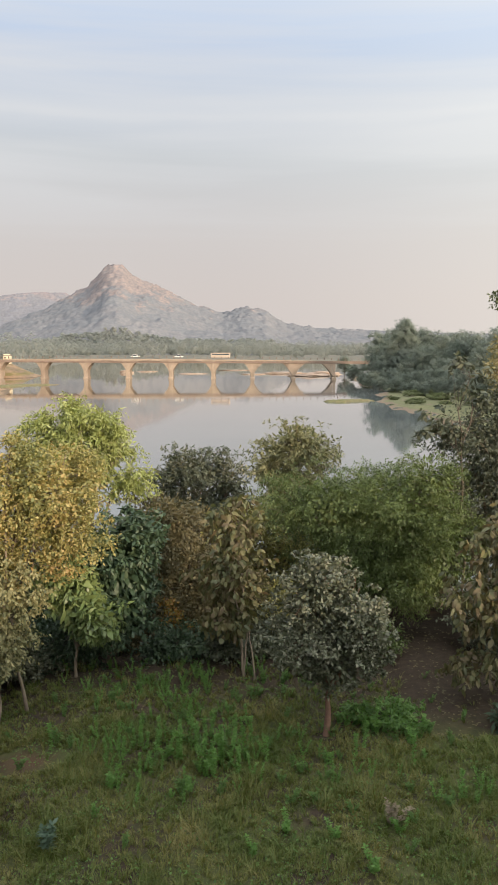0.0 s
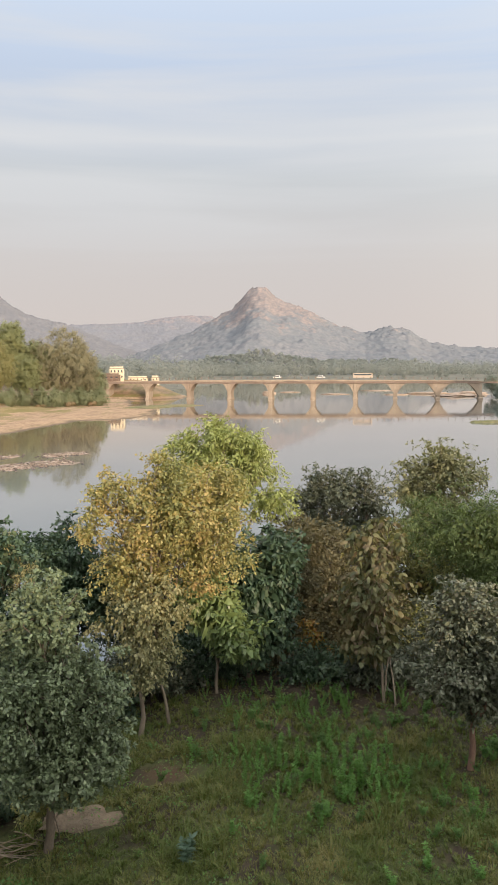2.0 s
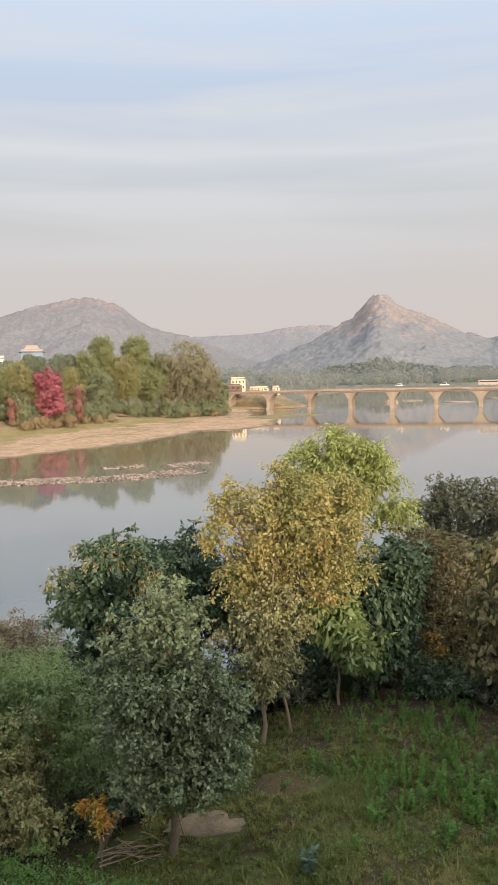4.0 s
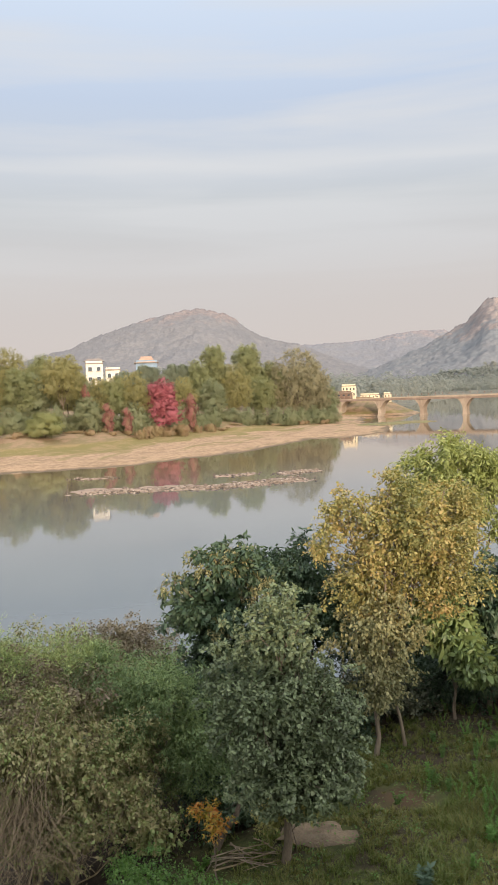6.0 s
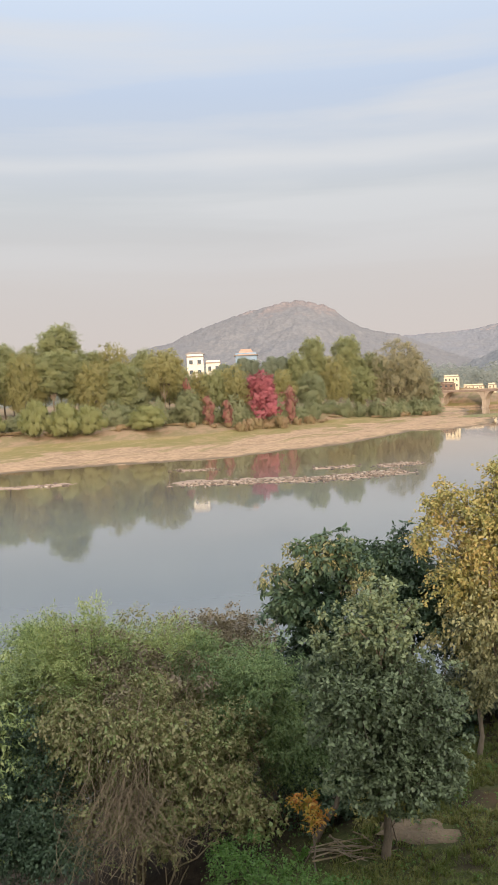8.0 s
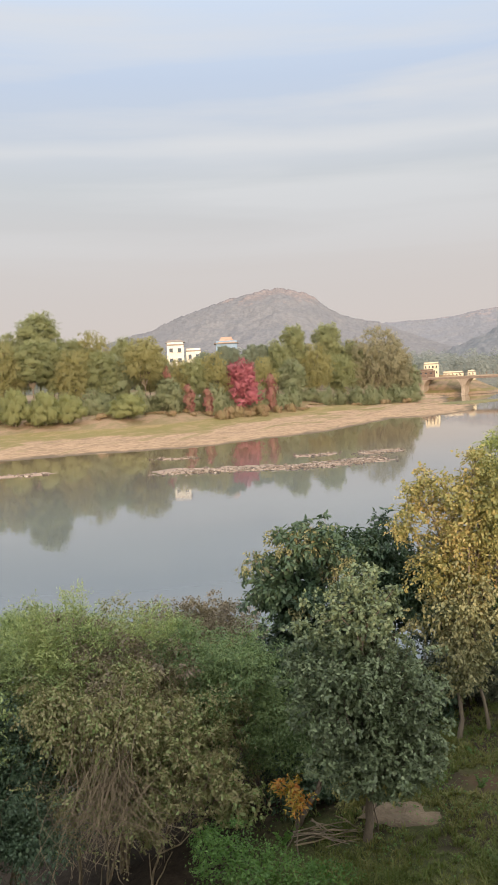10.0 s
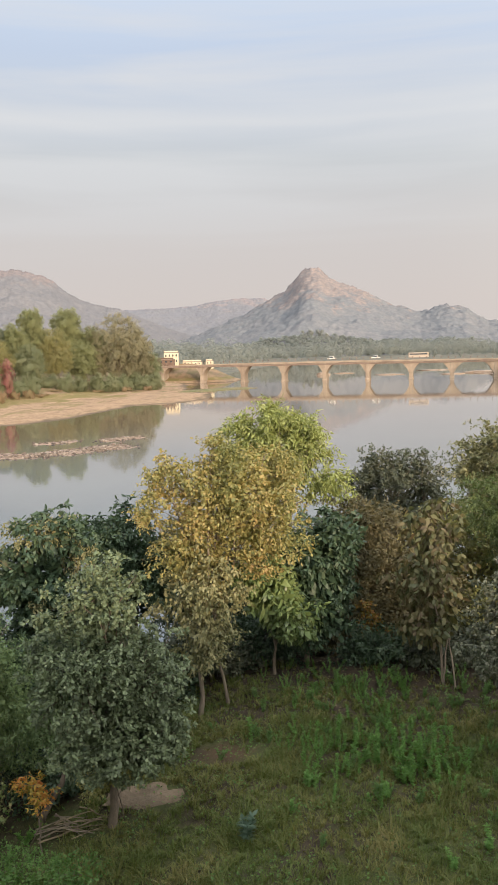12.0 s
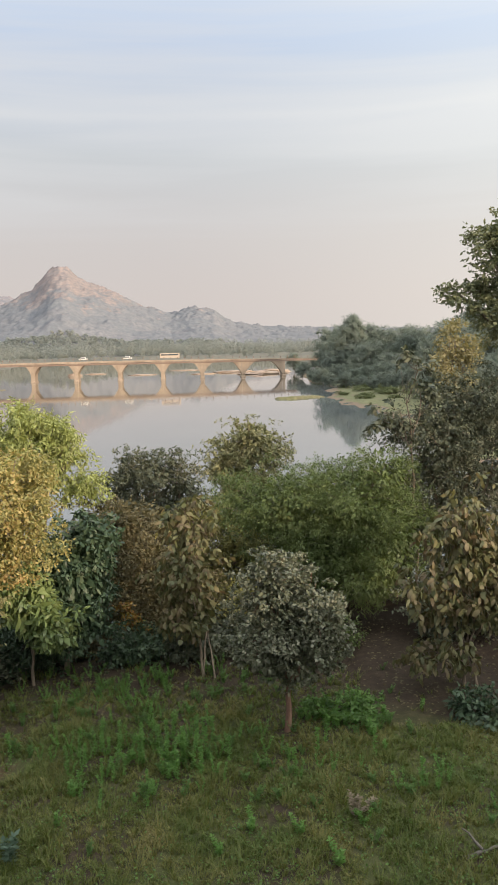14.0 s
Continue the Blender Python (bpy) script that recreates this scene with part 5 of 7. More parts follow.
    for (a, r, s, k) in [(-7.2, 330, 0.6, 1), (-8.0, 290, 0.55, 3), (-9.0, 255, 0.5, 3), (-10.3, 262, 0.62, 3), (-11.3, 290, 0.9, 1), (-12.2, 275, 0.95, 0), (-12.4, 235, 0.5, 3), (-11.2, 240, 0.45, 3),
                         (-13.2, 260, 0.85, 1), (-13.8, 215, 0.6, 3), (-14.3, 285, 1.05, 2), (-14.9, 240, 0.8, 1), (-15.4, 190, 0.6, 3), (-16.0, 225, 0.95, 0), (-16.7, 180, 0.75, 1),
                         (-17.4, 235, 1.1, 2), (-17.8, 150, 0.7, 3), (-18.5, 200, 1.0, 0), (-19.4, 160, 0.9, 1), (-20.5, 190, 1.05, 2), (-21.5, 140, 0.9, 0), (-23, 170, 1.0, 1), (-25, 130, 0.9, 0),
                         (-28, 150, 1.0, 2), (-9.6, 300, 1.0, 0), (-10.9, 275, 0.75, 1), (-11.8, 305, 1.15, 2), (-12.9, 300, 1.25, 0), (-13.6, 290, 1.1, 1), (-15.0, 275, 1.2, 0), (-16.2, 270, 1.3, 1),
                         (-17.2, 260, 1.3, 0), (-18.4, 250, 1.35, 1), (-19.6, 230, 1.3, 0), (-8.6, 275, 0.6, 3), (-9.6, 282, 0.7, 3), (-10.2, 245, 0.5, 3), (-11.0, 258, 0.6, 3), (-11.9, 252, 0.7, 3), (-12.8, 245, 0.75, 3),
                         (-13.2, 225, 0.55, 3), (-14.2, 232, 0.8, 3), (-15.0, 215, 0.7, 3), (-15.9, 205, 0.75, 3), (-16.6, 205, 0.9, 3), (-17.4, 190, 0.9, 3), (-18.6, 175, 0.8, 3), (-9.3, 262, 0.42, 3), (-12.0, 228, 0.4, 3),
                         # Some trees in this row are added, half hidden, to shade the bridge end.
                         (-18.8, 296, 1.55, 0), (-19.6, 290, 1.6, 2), (-20.6, 285, 1.6, 0), (-6.6, 400, 0.7, 0), (-8.4, 380, 0.85, 1), (-10.6, 370, 1.0, 0), (-12.6, 360, 1.0, 1), (-15.2, 340, 1.1, 0), (-12.6, 322, 0.95, 0), (-13.6, 318, 0.85, 2), (-14.6, 312, 1.0, 0), (-15.8, 306, 0.9, 2), (-11.6, 330, 1.2, 0), (-9.6, 334, 1.25, 0), (-9.3, 316, 1.35, 0)]:
        x, y = -math.sin(radians(a)) * r, math.cos(radians(a)) * r
        one(("w", k), wood[k], x, y, pose(x, y, float(height(x, y)) - 0.15, 0, 0, rng.uniform(0, 360)) @ Matrix.Scale(s, 4))

    # rank scrub and reeds over the marsh
    reed = bank_proto("marsh_scrub", "low tangled green scrub on the marshy bank", "shrub", 3, [(0, 0, 1.0, 1.9, 0.9), (1.6, 0.3, 0.8, 1.5, 0.7), (-1.6, 0.2, 0.9, 1.6, 0.8), (0.2, 0.6, 1.9, 1.1, 0.7)],
                      "marsh", 190, 7, 0.3, 0.36, 150, 0.05, BARK, "scrub on the marsh", 0.1)
    done = 0
    while done < 110:
        a, r = radians(rng.uniform(-17.5, -4.5)), rng.uniform(185, 345)
        x, y = -math.sin(a) * r, math.cos(a) * r
        z = float(height(x, y))
        if z < 0.12 or z > 3.2:
            continue
        s = rng.uniform(0.5, 1.25) * min(1.0, 0.45 + z * 0.5)
        one("m", reed, x, y, pose(x, y, z - 0.1, 0, 0, rng.uniform(0, 360)) @ Matrix.Diagonal((s * 1.3, s * 1.3, s, 1)))
        done += 1


scatter_bank()


def far_woods():
    """Woods on the plain between the river and the hills, far too many trees to count."""
    rng = np.random.default_rng(9)
    n = 2900
    az = np.radians(rng.uniform(-32, 48, n))
    r = rng.uniform(0, 1, n) ** 1.2 * 1320 + 470
    x, y = -np.sin(az) * r, np.cos(az) * r
    ok = shore_distance(x, y) > 12
    x, y, r = x[ok], y[ok], r[ok]
    n = len(x)
    per = 120
    h = rng.uniform(9, 24, (n, 1))
    c = np.stack([x, y, height(x, y)], -1) + np.concatenate([0 * h, 0 * h, h * 0.52], 1)
    rad = h * np.array((0.34, 0.34, 0.46)) * rng.uniform(0.8, 1.25, (n, 3))
    u = unit(rng.normal(0, 1, (n, per, 3)) + np.array((0, 0, 0.25)))
    lump = 1 + 0.22 * np.sin(u[..., :1] * 5 + x[:, None, None]) * np.sin(u[..., 2:] * 6 + y[:, None, None])
    pos = c[:, None, :] + u * rad[:, None, :] * lump * rng.uniform(0.8, 1.1, (n, per, 1))
    V, F = leaves(rng, pos.reshape(-1, 3), u.reshape(-1, 3), 1.9, 1.7, thin=True, wild=0.12)
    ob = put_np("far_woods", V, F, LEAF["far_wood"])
    tagged(ob, "hazy woods at the foot of the hills", "woods", kind="stuff")


far_woods()


def far_rocks():
    """Scrubby rock islets in the river beyond the bridge."""
    rng = np.random.default_rng(19)
    rock = rough_mat("river_rock", (0.26, 0.20, 0.16), (0.36, 0.29, 0.23), 0.3, 0.9, 0.6, 0.2)
    for k, (x, y, s, w) in enumerate([(30, 395, 1.2, 11), (18, 435, 1.0, 12), (38, 420, 1.6, 9), (-30, 430, 0.5, 7), (-58, 470, 0.5, 6), (-66, 445, 1.6, 4), (-8, 500, 0.5, 10), (2, 420, 0.5, 6)]):
        bm = bmesh.new()
        bmesh.ops.create_icosphere(bm, subdivisions=4, radius=1)
        for v in bm.verts:
            f = 1 + 0.35 * noise.noise(v.co * 2.2 + Vector((k * 3.1, 0, 0))) + 0.2 * noise.noise(v.co * 6)
            v.co = Vector((v.co.x * w * f, v.co.y * w * 0.4 * f, v.co.z * s * f))
        o = part("river_rock", bm, rock, None, "low brown rock shelf in the river beyond the bridge", True)
        o.location = (x, y, 0)
        tagged(o, category="rock", group="rocks in the river")


far_rocks()


# ---------------------------------------------------------------- the house from which one looks out
def viewing_house():
    """The building that the viewer leans out of, behind the path."""
    wall = rough_mat("house_plaster", (0.55, 0.50, 0.42), (0.62, 0.57, 0.48), 0.6, 0.85, 0.2, 0.01)
    # Out of view; made wide enough to keep the low sun off the garden.
    root = empty("viewing_house", (0, 0, 4.4), "plastered two-storey house behind the garden", "building")
    part("wall", box(bmesh.new(), -16, -14.6, -0.5, 26, -0.6, 6.9, 0.03), wall, root)
    part("roof", box(bmesh.new(), -16.3, -14.9, 6.9, 26.3, -0.5, 7.15, 0.03), ROOF, root)
    part("parapet", box(bmesh.new(), -16.2, -0.72, 7.152, 26.2, -0.52, 7.75, 0.02), wall, root)
    for k in range(7):
        x = -13 + k * 4.4
        w = part("window", box(bmesh.new(), x - 0.7, -0.66, 1.2, x + 0.7, -0.58, 2.6, 0.02), WHITE, root)
        part("pane", box(bmesh.new(), x - 0.6, -0.675, 1.3, x + 0.6, -0.565, 2.5), DARKGLASS, w)


viewing_house()


# ---------------------------------------------------------------- the garden
def gz(x, y):
    return float(height(x, y))


def at(x, y):
    return (x, y, gz(x, y))


plant("grey_leaved_tree", "young grey-leaved tree with a reddish trunk in grass", "tree", at(1.75, 17.6),
      [(1.47, 17.54, 7.69, 0.91, 1.1), (2.4, 17.03, 7.1, 0.8, 0.9), (1.28, 17.25, 6.58, 0.89, 0.85), (1.98, 17.49, 6.05, 0.95, 0.42)],
      "grey_brown", 2900, 8, 0.085, 0.082, 0.05, 201, 0.085, BARK_RED, 0.4, 90, hollow=0.5, ragged=0.5, gap=0.5, gap_scale=0.4, up=0.7, whorl=True, bough=2.4, tuft=7, broad=True, core=0.25)
plant("grey_leaved_tree", "rounded grey-green young tree beside a stone slab", "tree", at(-6.25, 13.75),
      [(-5.84, 12.94, 8.73, 0.75, 0.94), (-6.11, 12.6, 7.58, 0.98, 1.17), (-5.48, 13.32, 7.09, 0.99, 1.16), (-5.75, 12.95, 6.3, 1.2, 0.7), (-5.05, 13.27, 6.27, 0.58, 0.61)],
      "grey_green", 4000, 8, 0.085, 0.078, 0.046, 202, 0.095, BARK, 0.35, 120, hollow=0.45, ragged=0.35, gap=0.42, gap_scale=0.4, up=0.7, whorl=True, bough=2.4, tuft=8, broad=True, core=0.3)
plant("yellow_tree", "tall slender tree with yellowing autumn leaves", "tree", at(-6.0, 18.6),
      [(-5.18, 18.9, 9.62, 1.55, 1.12), (-6.11, 18.62, 8.46, 1.02, 1.0), (-4.69, 19.44, 8.63, 1.23, 1.09), (-6.6, 18.45, 9.79, 0.59, 0.59), (-4.26, 20.15, 9.79, 0.88, 0.81), (-6.95, 18.4, 9.2, 0.35, 0.25), (-6.3, 18.5, 10.4, 0.35, 0.3), (-5.5, 18.8, 10.75, 0.45, 0.25), (-4.4, 19.6, 10.5, 0.5, 0.25)],
      "yellow", 3700, 8, 0.13, 0.088, 0.054, 203, 0.06, BARK_PALE, 0.55, 110, hollow=0.6, ragged=0.5, gap=0.55, gap_scale=0.5, droop=0.3, bough=2.3, tuft=10, core=0.25)
plant("small_leaved_tree", "thin-trunked tree with drooping pale olive leaves", "tree", at(-5.35, 19.0),
      [(-5.53, 18.28, 7.48, 0.84, 1.12), (-5.71, 18.12, 6.29, 0.75, 0.8), (-6.3, 18.3, 7.2, 0.6, 0.7)],
      "pale_olive", 900, 8, 0.12, 0.095, 0.064, 204, 0.05, BARK_PALE, 0.5, 60, hollow=0.6, ragged=0.5, gap=0.5, gap_scale=0.4, droop=0.6, bough=2.4, core=0.1)
plant("lime_tree", "bright lime-green tree with an airy crown", "tree", at(-4.9, 25.2),
      [(-5.16, 24.46, 11.1, 0.8, 0.4), (-5.9, 24.4, 10.5, 0.8, 0.4), (-6.5, 24.3, 9.9, 0.5, 0.3), (-4.5, 24.6, 10.6, 0.7, 0.4), (-5.3, 24.4, 10.2, 0.9, 0.5),
       (-4.0, 24.7, 9.9, 0.6, 0.4), (-4.6, 24.5, 9.5, 0.8, 0.5), (-3.5, 24.7, 8.9, 0.45, 0.6), (-5.7, 24.4, 9.5, 0.8, 0.4), (-3.9, 24.7, 9.2, 0.5, 0.4)],
      "lime", 1900, 10, 0.17, 0.15, 0.05, 205, 0.09, BARK_PALE, 0.6, 90, hollow=0.6, ragged=0.6, gap=0.75, gap_scale=0.5, droop=0.45, core=0.06, bough=2.2, tuft=8)
plant("broad_leaved_tree", "dark green tree with large glossy leaves", "tree", at(-3.9, 21.9),
      [(-3.6, 21.68, 7.1, 1.1, 1.37), (-3.07, 21.79, 8.12, 0.61, 0.64), (-3.4, 21.2, 6.0, 0.8, 0.7)],
      "dark_broad", 1500, 7, 0.13, 0.18, 0.075, 206, 0.09, BARK, 0.4, 60, hollow=0.45, ragged=0.4, gap=0.35, gap_scale=0.5, droop=0.5, whorl=True, tuft=6, broad=True, bough=2.2)
# The lit side of the dark tree, split off in a lighter leaf colour.
plant("broad_leaved_tree", "lit part of the dark tree, drooping large leaves in lighter green", "tree", at(-4.5, 20.6),
      [(-4.44, 20.52, 6.7, 0.78, 0.8), (-3.95, 20.6, 6.1, 0.7, 0.6), (-4.9, 20.6, 7.4, 0.7, 0.7)],
      "lit_broad", 700, 7, 0.13, 0.2, 0.085, 226, 0.05, BARK, 0.4, 50, hollow=0.55, ragged=0.45, gap=0.4, gap_scale=0.5, droop=0.6, whorl=True, tuft=6, broad=True, bough=2.2)
plant("orange_shrub", "small rust-orange leaved shrub in the shade", "bush", at(-2.3, 23.2), [(-2.3, 23.2, 5.2, 0.4, 0.55), (-2.0, 23.3, 4.9, 0.3, 0.3)],
      "orange", 90, 5, 0.08, 0.11, 0.06, 227, 0.02, BARK, 0.3, 12, 2, gap=0.3)
plant("pale_tree", "dry tan-leaved tree on the near bank", "tree", at(25.5, 81),
      [(25.0, 81, 13.6, 1.6, 1.9), (26.6, 81, 12.2, 1.8, 1.8), (24.2, 81, 11.0, 1.6, 1.6), (25.6, 81, 9.0, 2.2, 2.0)],
      "tan", 480, 7, 0.3, 0.3, 0.2, 228, 0.14, BARK_PALE, 0.6, 50, hollow=0.6, ragged=0.5, gap=0.5, gap_scale=1.0)
plant("brown_bush", "brownish half-bare bush at the edge of the trees", "bush", at(-2.5, 24.9),
      [(-2.62, 24.86, 7.79, 1.35, 0.9), (-3.07, 24.81, 6.38, 1.1, 1.37), (-1.77, 24.94, 5.99, 1.01, 1.38), (-2.38, 23.88, 5.25, 0.8, 0.8)],
      "brown", 2000, 7, 0.13, 0.115, 0.055, 207, 0.06, BARK, 0.3, 120, 4, hollow=0.6, ragged=0.4, gap=0.4, gap_scale=0.5, tuft=8)
plant("dusky_tree", "dusky grey-green tree near the water", "tree", at(-1.7, 30),
      [(-1.89, 29.94, 8.63, 1.39, 0.81), (-2.93, 29.86, 8.01, 0.9, 0.9), (-0.75, 29.99, 8.2, 0.86, 0.97), (-1.7, 30, 6.9, 1.9, 1.4)],
      "dusk", 2300, 8, 0.16, 0.125, 0.055, 208, 0.10, BARK, 0.5, 70, hollow=0.55, ragged=0.45, gap=0.4, gap_scale=0.5, whorl=True, tuft=8)
plant("olive_tree", "thin olive-leaved tree with open twigs", "tree", at(1.6, 32),
      [(1.96, 31.94, 9.34, 1.41, 0.87), (0.98, 31.99, 8.44, 1.14, 1.03), (2.74, 31.88, 8.9, 0.73, 0.96), (1.7, 32, 7.4, 1.4, 1.2)],
      "pale_olive", 1300, 8, 0.2, 0.15, 0.065, 209, 0.09, BARK_PALE, 0.55, 80, hollow=0.7, ragged=0.55, gap=0.65, gap_scale=0.6, tuft=7, whorl=True)
plant("big_leaved_sapling", "spindly sapling with large browning leaves", "tree", at(-0.1, 20.6),
      [(-0.38, 21.0, 8.53, 0.7, 0.68), (-0.58, 20.99, 7.33, 0.85, 0.92), (-0.43, 21.0, 6.18, 0.75, 0.7)],
      "teak", 600, 4, 0.11, 0.21, 0.11, 210, 0.045, BARK_PALE, 0.5, 60, 3, hollow=0.7, ragged=0.4, gap=0.2, droop=0.7, broad=True, core=0, tuft=6)
plant("feathery_bush", "broad mass of fresh green feathery foliage", "bush", at(3.8, 25.2),
      [(2.75, 24.85, 8.15, 1.98, 1.35), (4.44, 24.6, 8.19, 1.89, 1.53), (5.61, 24.36, 7.2, 1.36, 1.63), (3.46, 24.76, 6.66, 1.82, 1.37), (1.37, 24.96, 8.3, 1.08, 1.08), (5.41, 24.41, 9.09, 1.07, 0.86), (4.73, 24.04, 5.98, 1.35, 0.9)],
      "fresh", 5600, 10, 0.16, 0.115, 0.03, 211, 0.07, BARK, 0.3, 150, 5, hollow=0.45, ragged=0.4, gap=0.35, gap_scale=0.6, droop=0.4, tuft=12)
plant("creeper_tree", "dark tree smothered in grey creepers", "tree", at(8.3, 26),
      [(7.85, 25.83, 10.22, 1.82, 1.82), (8.84, 25.51, 11.3, 1.15, 1.15), (7.34, 25.98, 8.94, 1.45, 1.16), (6.3, 26.26, 10.05, 0.9, 0.4), (9.02, 25.45, 8.77, 1.06, 1.55), (10.42, 24.91, 10.41, 1.73, 2.3), (8.2, 25.8, 7.0, 2.0, 1.6)],
      "dusk", 5000, 9, 0.16, 0.11, 0.05, 212, 0.14, BARK, 0.45, 110, hollow=0.45, ragged=0.5, gap=0.35, gap_scale=0.6, droop=0.4, tuft=11)
plant("broad_leaved_sapling", "slender sapling with a few large leaves at its top", "tree", at(6.6, 24.9),
      [(6.65, 25.0, 12.3, 0.35, 0.4), (6.8, 25.05, 11.5, 0.45, 0.5), (5.7, 25.3, 10.6, 0.6, 0.3), (6.2, 25.2, 10.9, 0.4, 0.35)],
      "dusk", 90, 6, 0.13, 0.22, 0.1, 229, 0.045, BARK, 0.8, 40, hollow=0.6, ragged=0.5, gap=0.4, droop=0.4, core=0, whorl=True, broad=True)
plant("tall_tree", "tall tree with clumped dark foliage against the sky", "tree", at(17.3, 41.5),
      [(15.1, 42.42, 17.6, 1.2, 1.3), (13.76, 42.84, 15.4, 1.34, 0.7), (15.23, 42.34, 15.2, 1.59, 0.9), (15.9, 42.16, 18.7, 1.0, 0.9), (17.27, 41.55, 17.3, 2.56, 3.2), (16.8, 41.75, 14.2, 2.55, 1.75)],
      "tall", 3000, 9, 0.24, 0.24, 0.12, 213, 0.28, BARK, 0.6, 80, hollow=0.6, ragged=0.6, gap=0.5, gap_scale=0.8, core=0.05)
plant("big_leaved_bush", "large-leaved bush turning brown and yellow", "bush", at(6.3, 19.2),
      [(5.94, 19.1, 8.34, 0.87, 0.73), (6.56, 18.89, 9.12, 0.55, 0.65), (5.63, 19.19, 7.07, 0.86, 0.74), (6.57, 18.89, 7.12, 0.81, 1.25), (6.2, 19.01, 5.83, 0.6, 0.57), (5.56, 19.21, 5.28, 0.58, 0.42), (7.6, 18.9, 7.6, 1.0, 1.4)],
      "teak", 1250, 4, 0.12, 0.21, 0.105, 214, 0.06, BARK, 0.35, 70, 3, hollow=0.6, ragged=0.4, gap=0.25, droop=0.7, broad=True, core=0, tuft=6)
plant("broad_leaved_tree", "dark glossy tree behind the grey-green one", "tree", at(-9.2, 17.2),
      [(-9.06, 16.7, 7.96, 0.97, 1.04), (-9.68, 16.35, 8.13, 0.62, 0.62), (-9.22, 16.61, 6.55, 0.71, 1.28), (-8.79, 16.85, 8.95, 0.76, 0.52), (-10.0, 16.16, 5.79, 0.5, 0.86), (-8.2, 17.0, 6.5, 0.9, 1.5)],
      "dark_broad", 1800, 7, 0.13, 0.15, 0.065, 215, 0.08, BARK, 0.4, 80, 2, hollow=0.5, ragged=0.45, gap=0.35, gap_scale=0.5, droop=0.45, whorl=True, tuft=6, broad=True)
plant("yellowish_creeper", "yellow-green creeper over the dark glossy tree", "creeper", at(-8.5, 17.3),
      [(-8.6, 16.8, 9.15, 0.5, 0.4), (-8.2, 16.9, 8.4, 0.4, 0.6), (-9.3, 16.5, 9.1, 0.35, 0.35), (-8.9, 16.3, 7.6, 0.35, 0.5), (-9.9, 16.1, 8.7, 0.3, 0.25)],
      "pale_olive", 420, 8, 0.09, 0.085, 0.045, 237, 0.025, VINE, 0.6, 50, hollow=0.7, ragged=0.6, gap=0.4, gap_scale=0.3, core=0, droop=0.5)
plant("broad_leaved_tree", "dark leafy tree close to the water's edge", "tree", at(-9.0, 22.5),
      [(-10.29, 21.68, 7.68, 1.04, 0.7), (-9.3, 22.13, 7.73, 0.96, 0.78), (-8.25, 22.54, 6.79, 0.88, 1.05), (-9.2, 22.2, 6.4, 1.3, 1.0)],
      "dark_broad", 1500, 7, 0.15, 0.15, 0.065, 216, 0.08, BARK, 0.4, 60, hollow=0.5, ragged=0.45, gap=0.35, gap_scale=0.5, whorl=True, tuft=6, broad=True)
plant("creeper_thicket", "thicket overgrown with creepers and dry hanging vines", "bush", at(-11.3, 12.4),
      [(-12.91, 13.25, 6.88, 2.2, 1.17), (-11.52, 14.47, 6.48, 1.53, 1.11), (-11.73, 11.6, 6.04, 1.77, 1.46), (-10.2, 12.33, 5.8, 1.55, 1.43), (-9.85, 13.86, 5.47, 1.05, 1.51), (-10.5, 11.3, 5.2, 1.4, 0.9), (-10.9, 11.9, 6.9, 1.2, 0.6), (-9.61, 14.63, 5.83, 0.53, 1.07)],
      "creeper", 9000, 8, 0.11, 0.06, 0.038, 217, 0.06, VINE, 0.25, 320, 6, hollow=0.45, ragged=0.45, gap=0.4, gap_scale=0.4, droop=0.4, tuft=12, up=0.45)
plant("creeper_thicket", "thicket of thorn bushes and creepers by the water", "bush", at(-13.3, 9.6),
      [(-13.69, 11.69, 6.46, 1.61, 1.21), (-13.04, 9.27, 7.05, 1.43, 1.31), (-13.77, 8.14, 6.95, 1.55, 1.43), (-13.0, 9.33, 5.74, 1.6, 1.36), (-13.74, 8.19, 5.75, 1.6, 1.48)],
      "feather", 3600, 9, 0.12, 0.1, 0.042, 218, 0.06, VINE, 0.25, 150, 4, hollow=0.45, ragged=0.4, gap=0.35, gap_scale=0.5, droop=0.4, tuft=12, up=1.0)
plant("tan_creeper", "tan and yellowing creeper draped over the thicket", "creeper", at(-9.6, 11.2),
      [(-9.4, 11.9, 6.0, 0.75, 0.7), (-8.9, 12.3, 5.3, 0.75, 0.7), (-8.4, 12.6, 4.9, 0.55, 0.45), (-10.0, 11.5, 6.2, 0.55, 0.5), (-9.5, 11.4, 5.0, 0.5, 0.6)],
      "creeper", 2000, 7, 0.09, 0.085, 0.052, 230, 0.03, VINE, 0.4, 90, 3, hollow=0.6, ragged=0.5, gap=0.5, gap_scale=0.4, droop=0.6, core=0.1, whorl=True, tuft=8, up=0.3)
plant("feathery_shrub", "fresh green feathery branches over the thicket", "bush", at(-12.6, 10.6),
      [(-12.5, 10.5, 6.65, 0.8, 0.5), (-13.0, 11.2, 7.05, 0.9, 0.45), (-11.6, 11.6, 6.75, 0.8, 0.4), (-12.9, 10.0, 5.95, 0.7, 0.6)],
      "feather", 1100, 16, 0.16, 0.085, 0.023, 231, 0.04, VINE, 0.4, 60, 2, hollow=0.6, ragged=0.6, gap=0.5, core=0.05, droop=0.3, up=1.0)
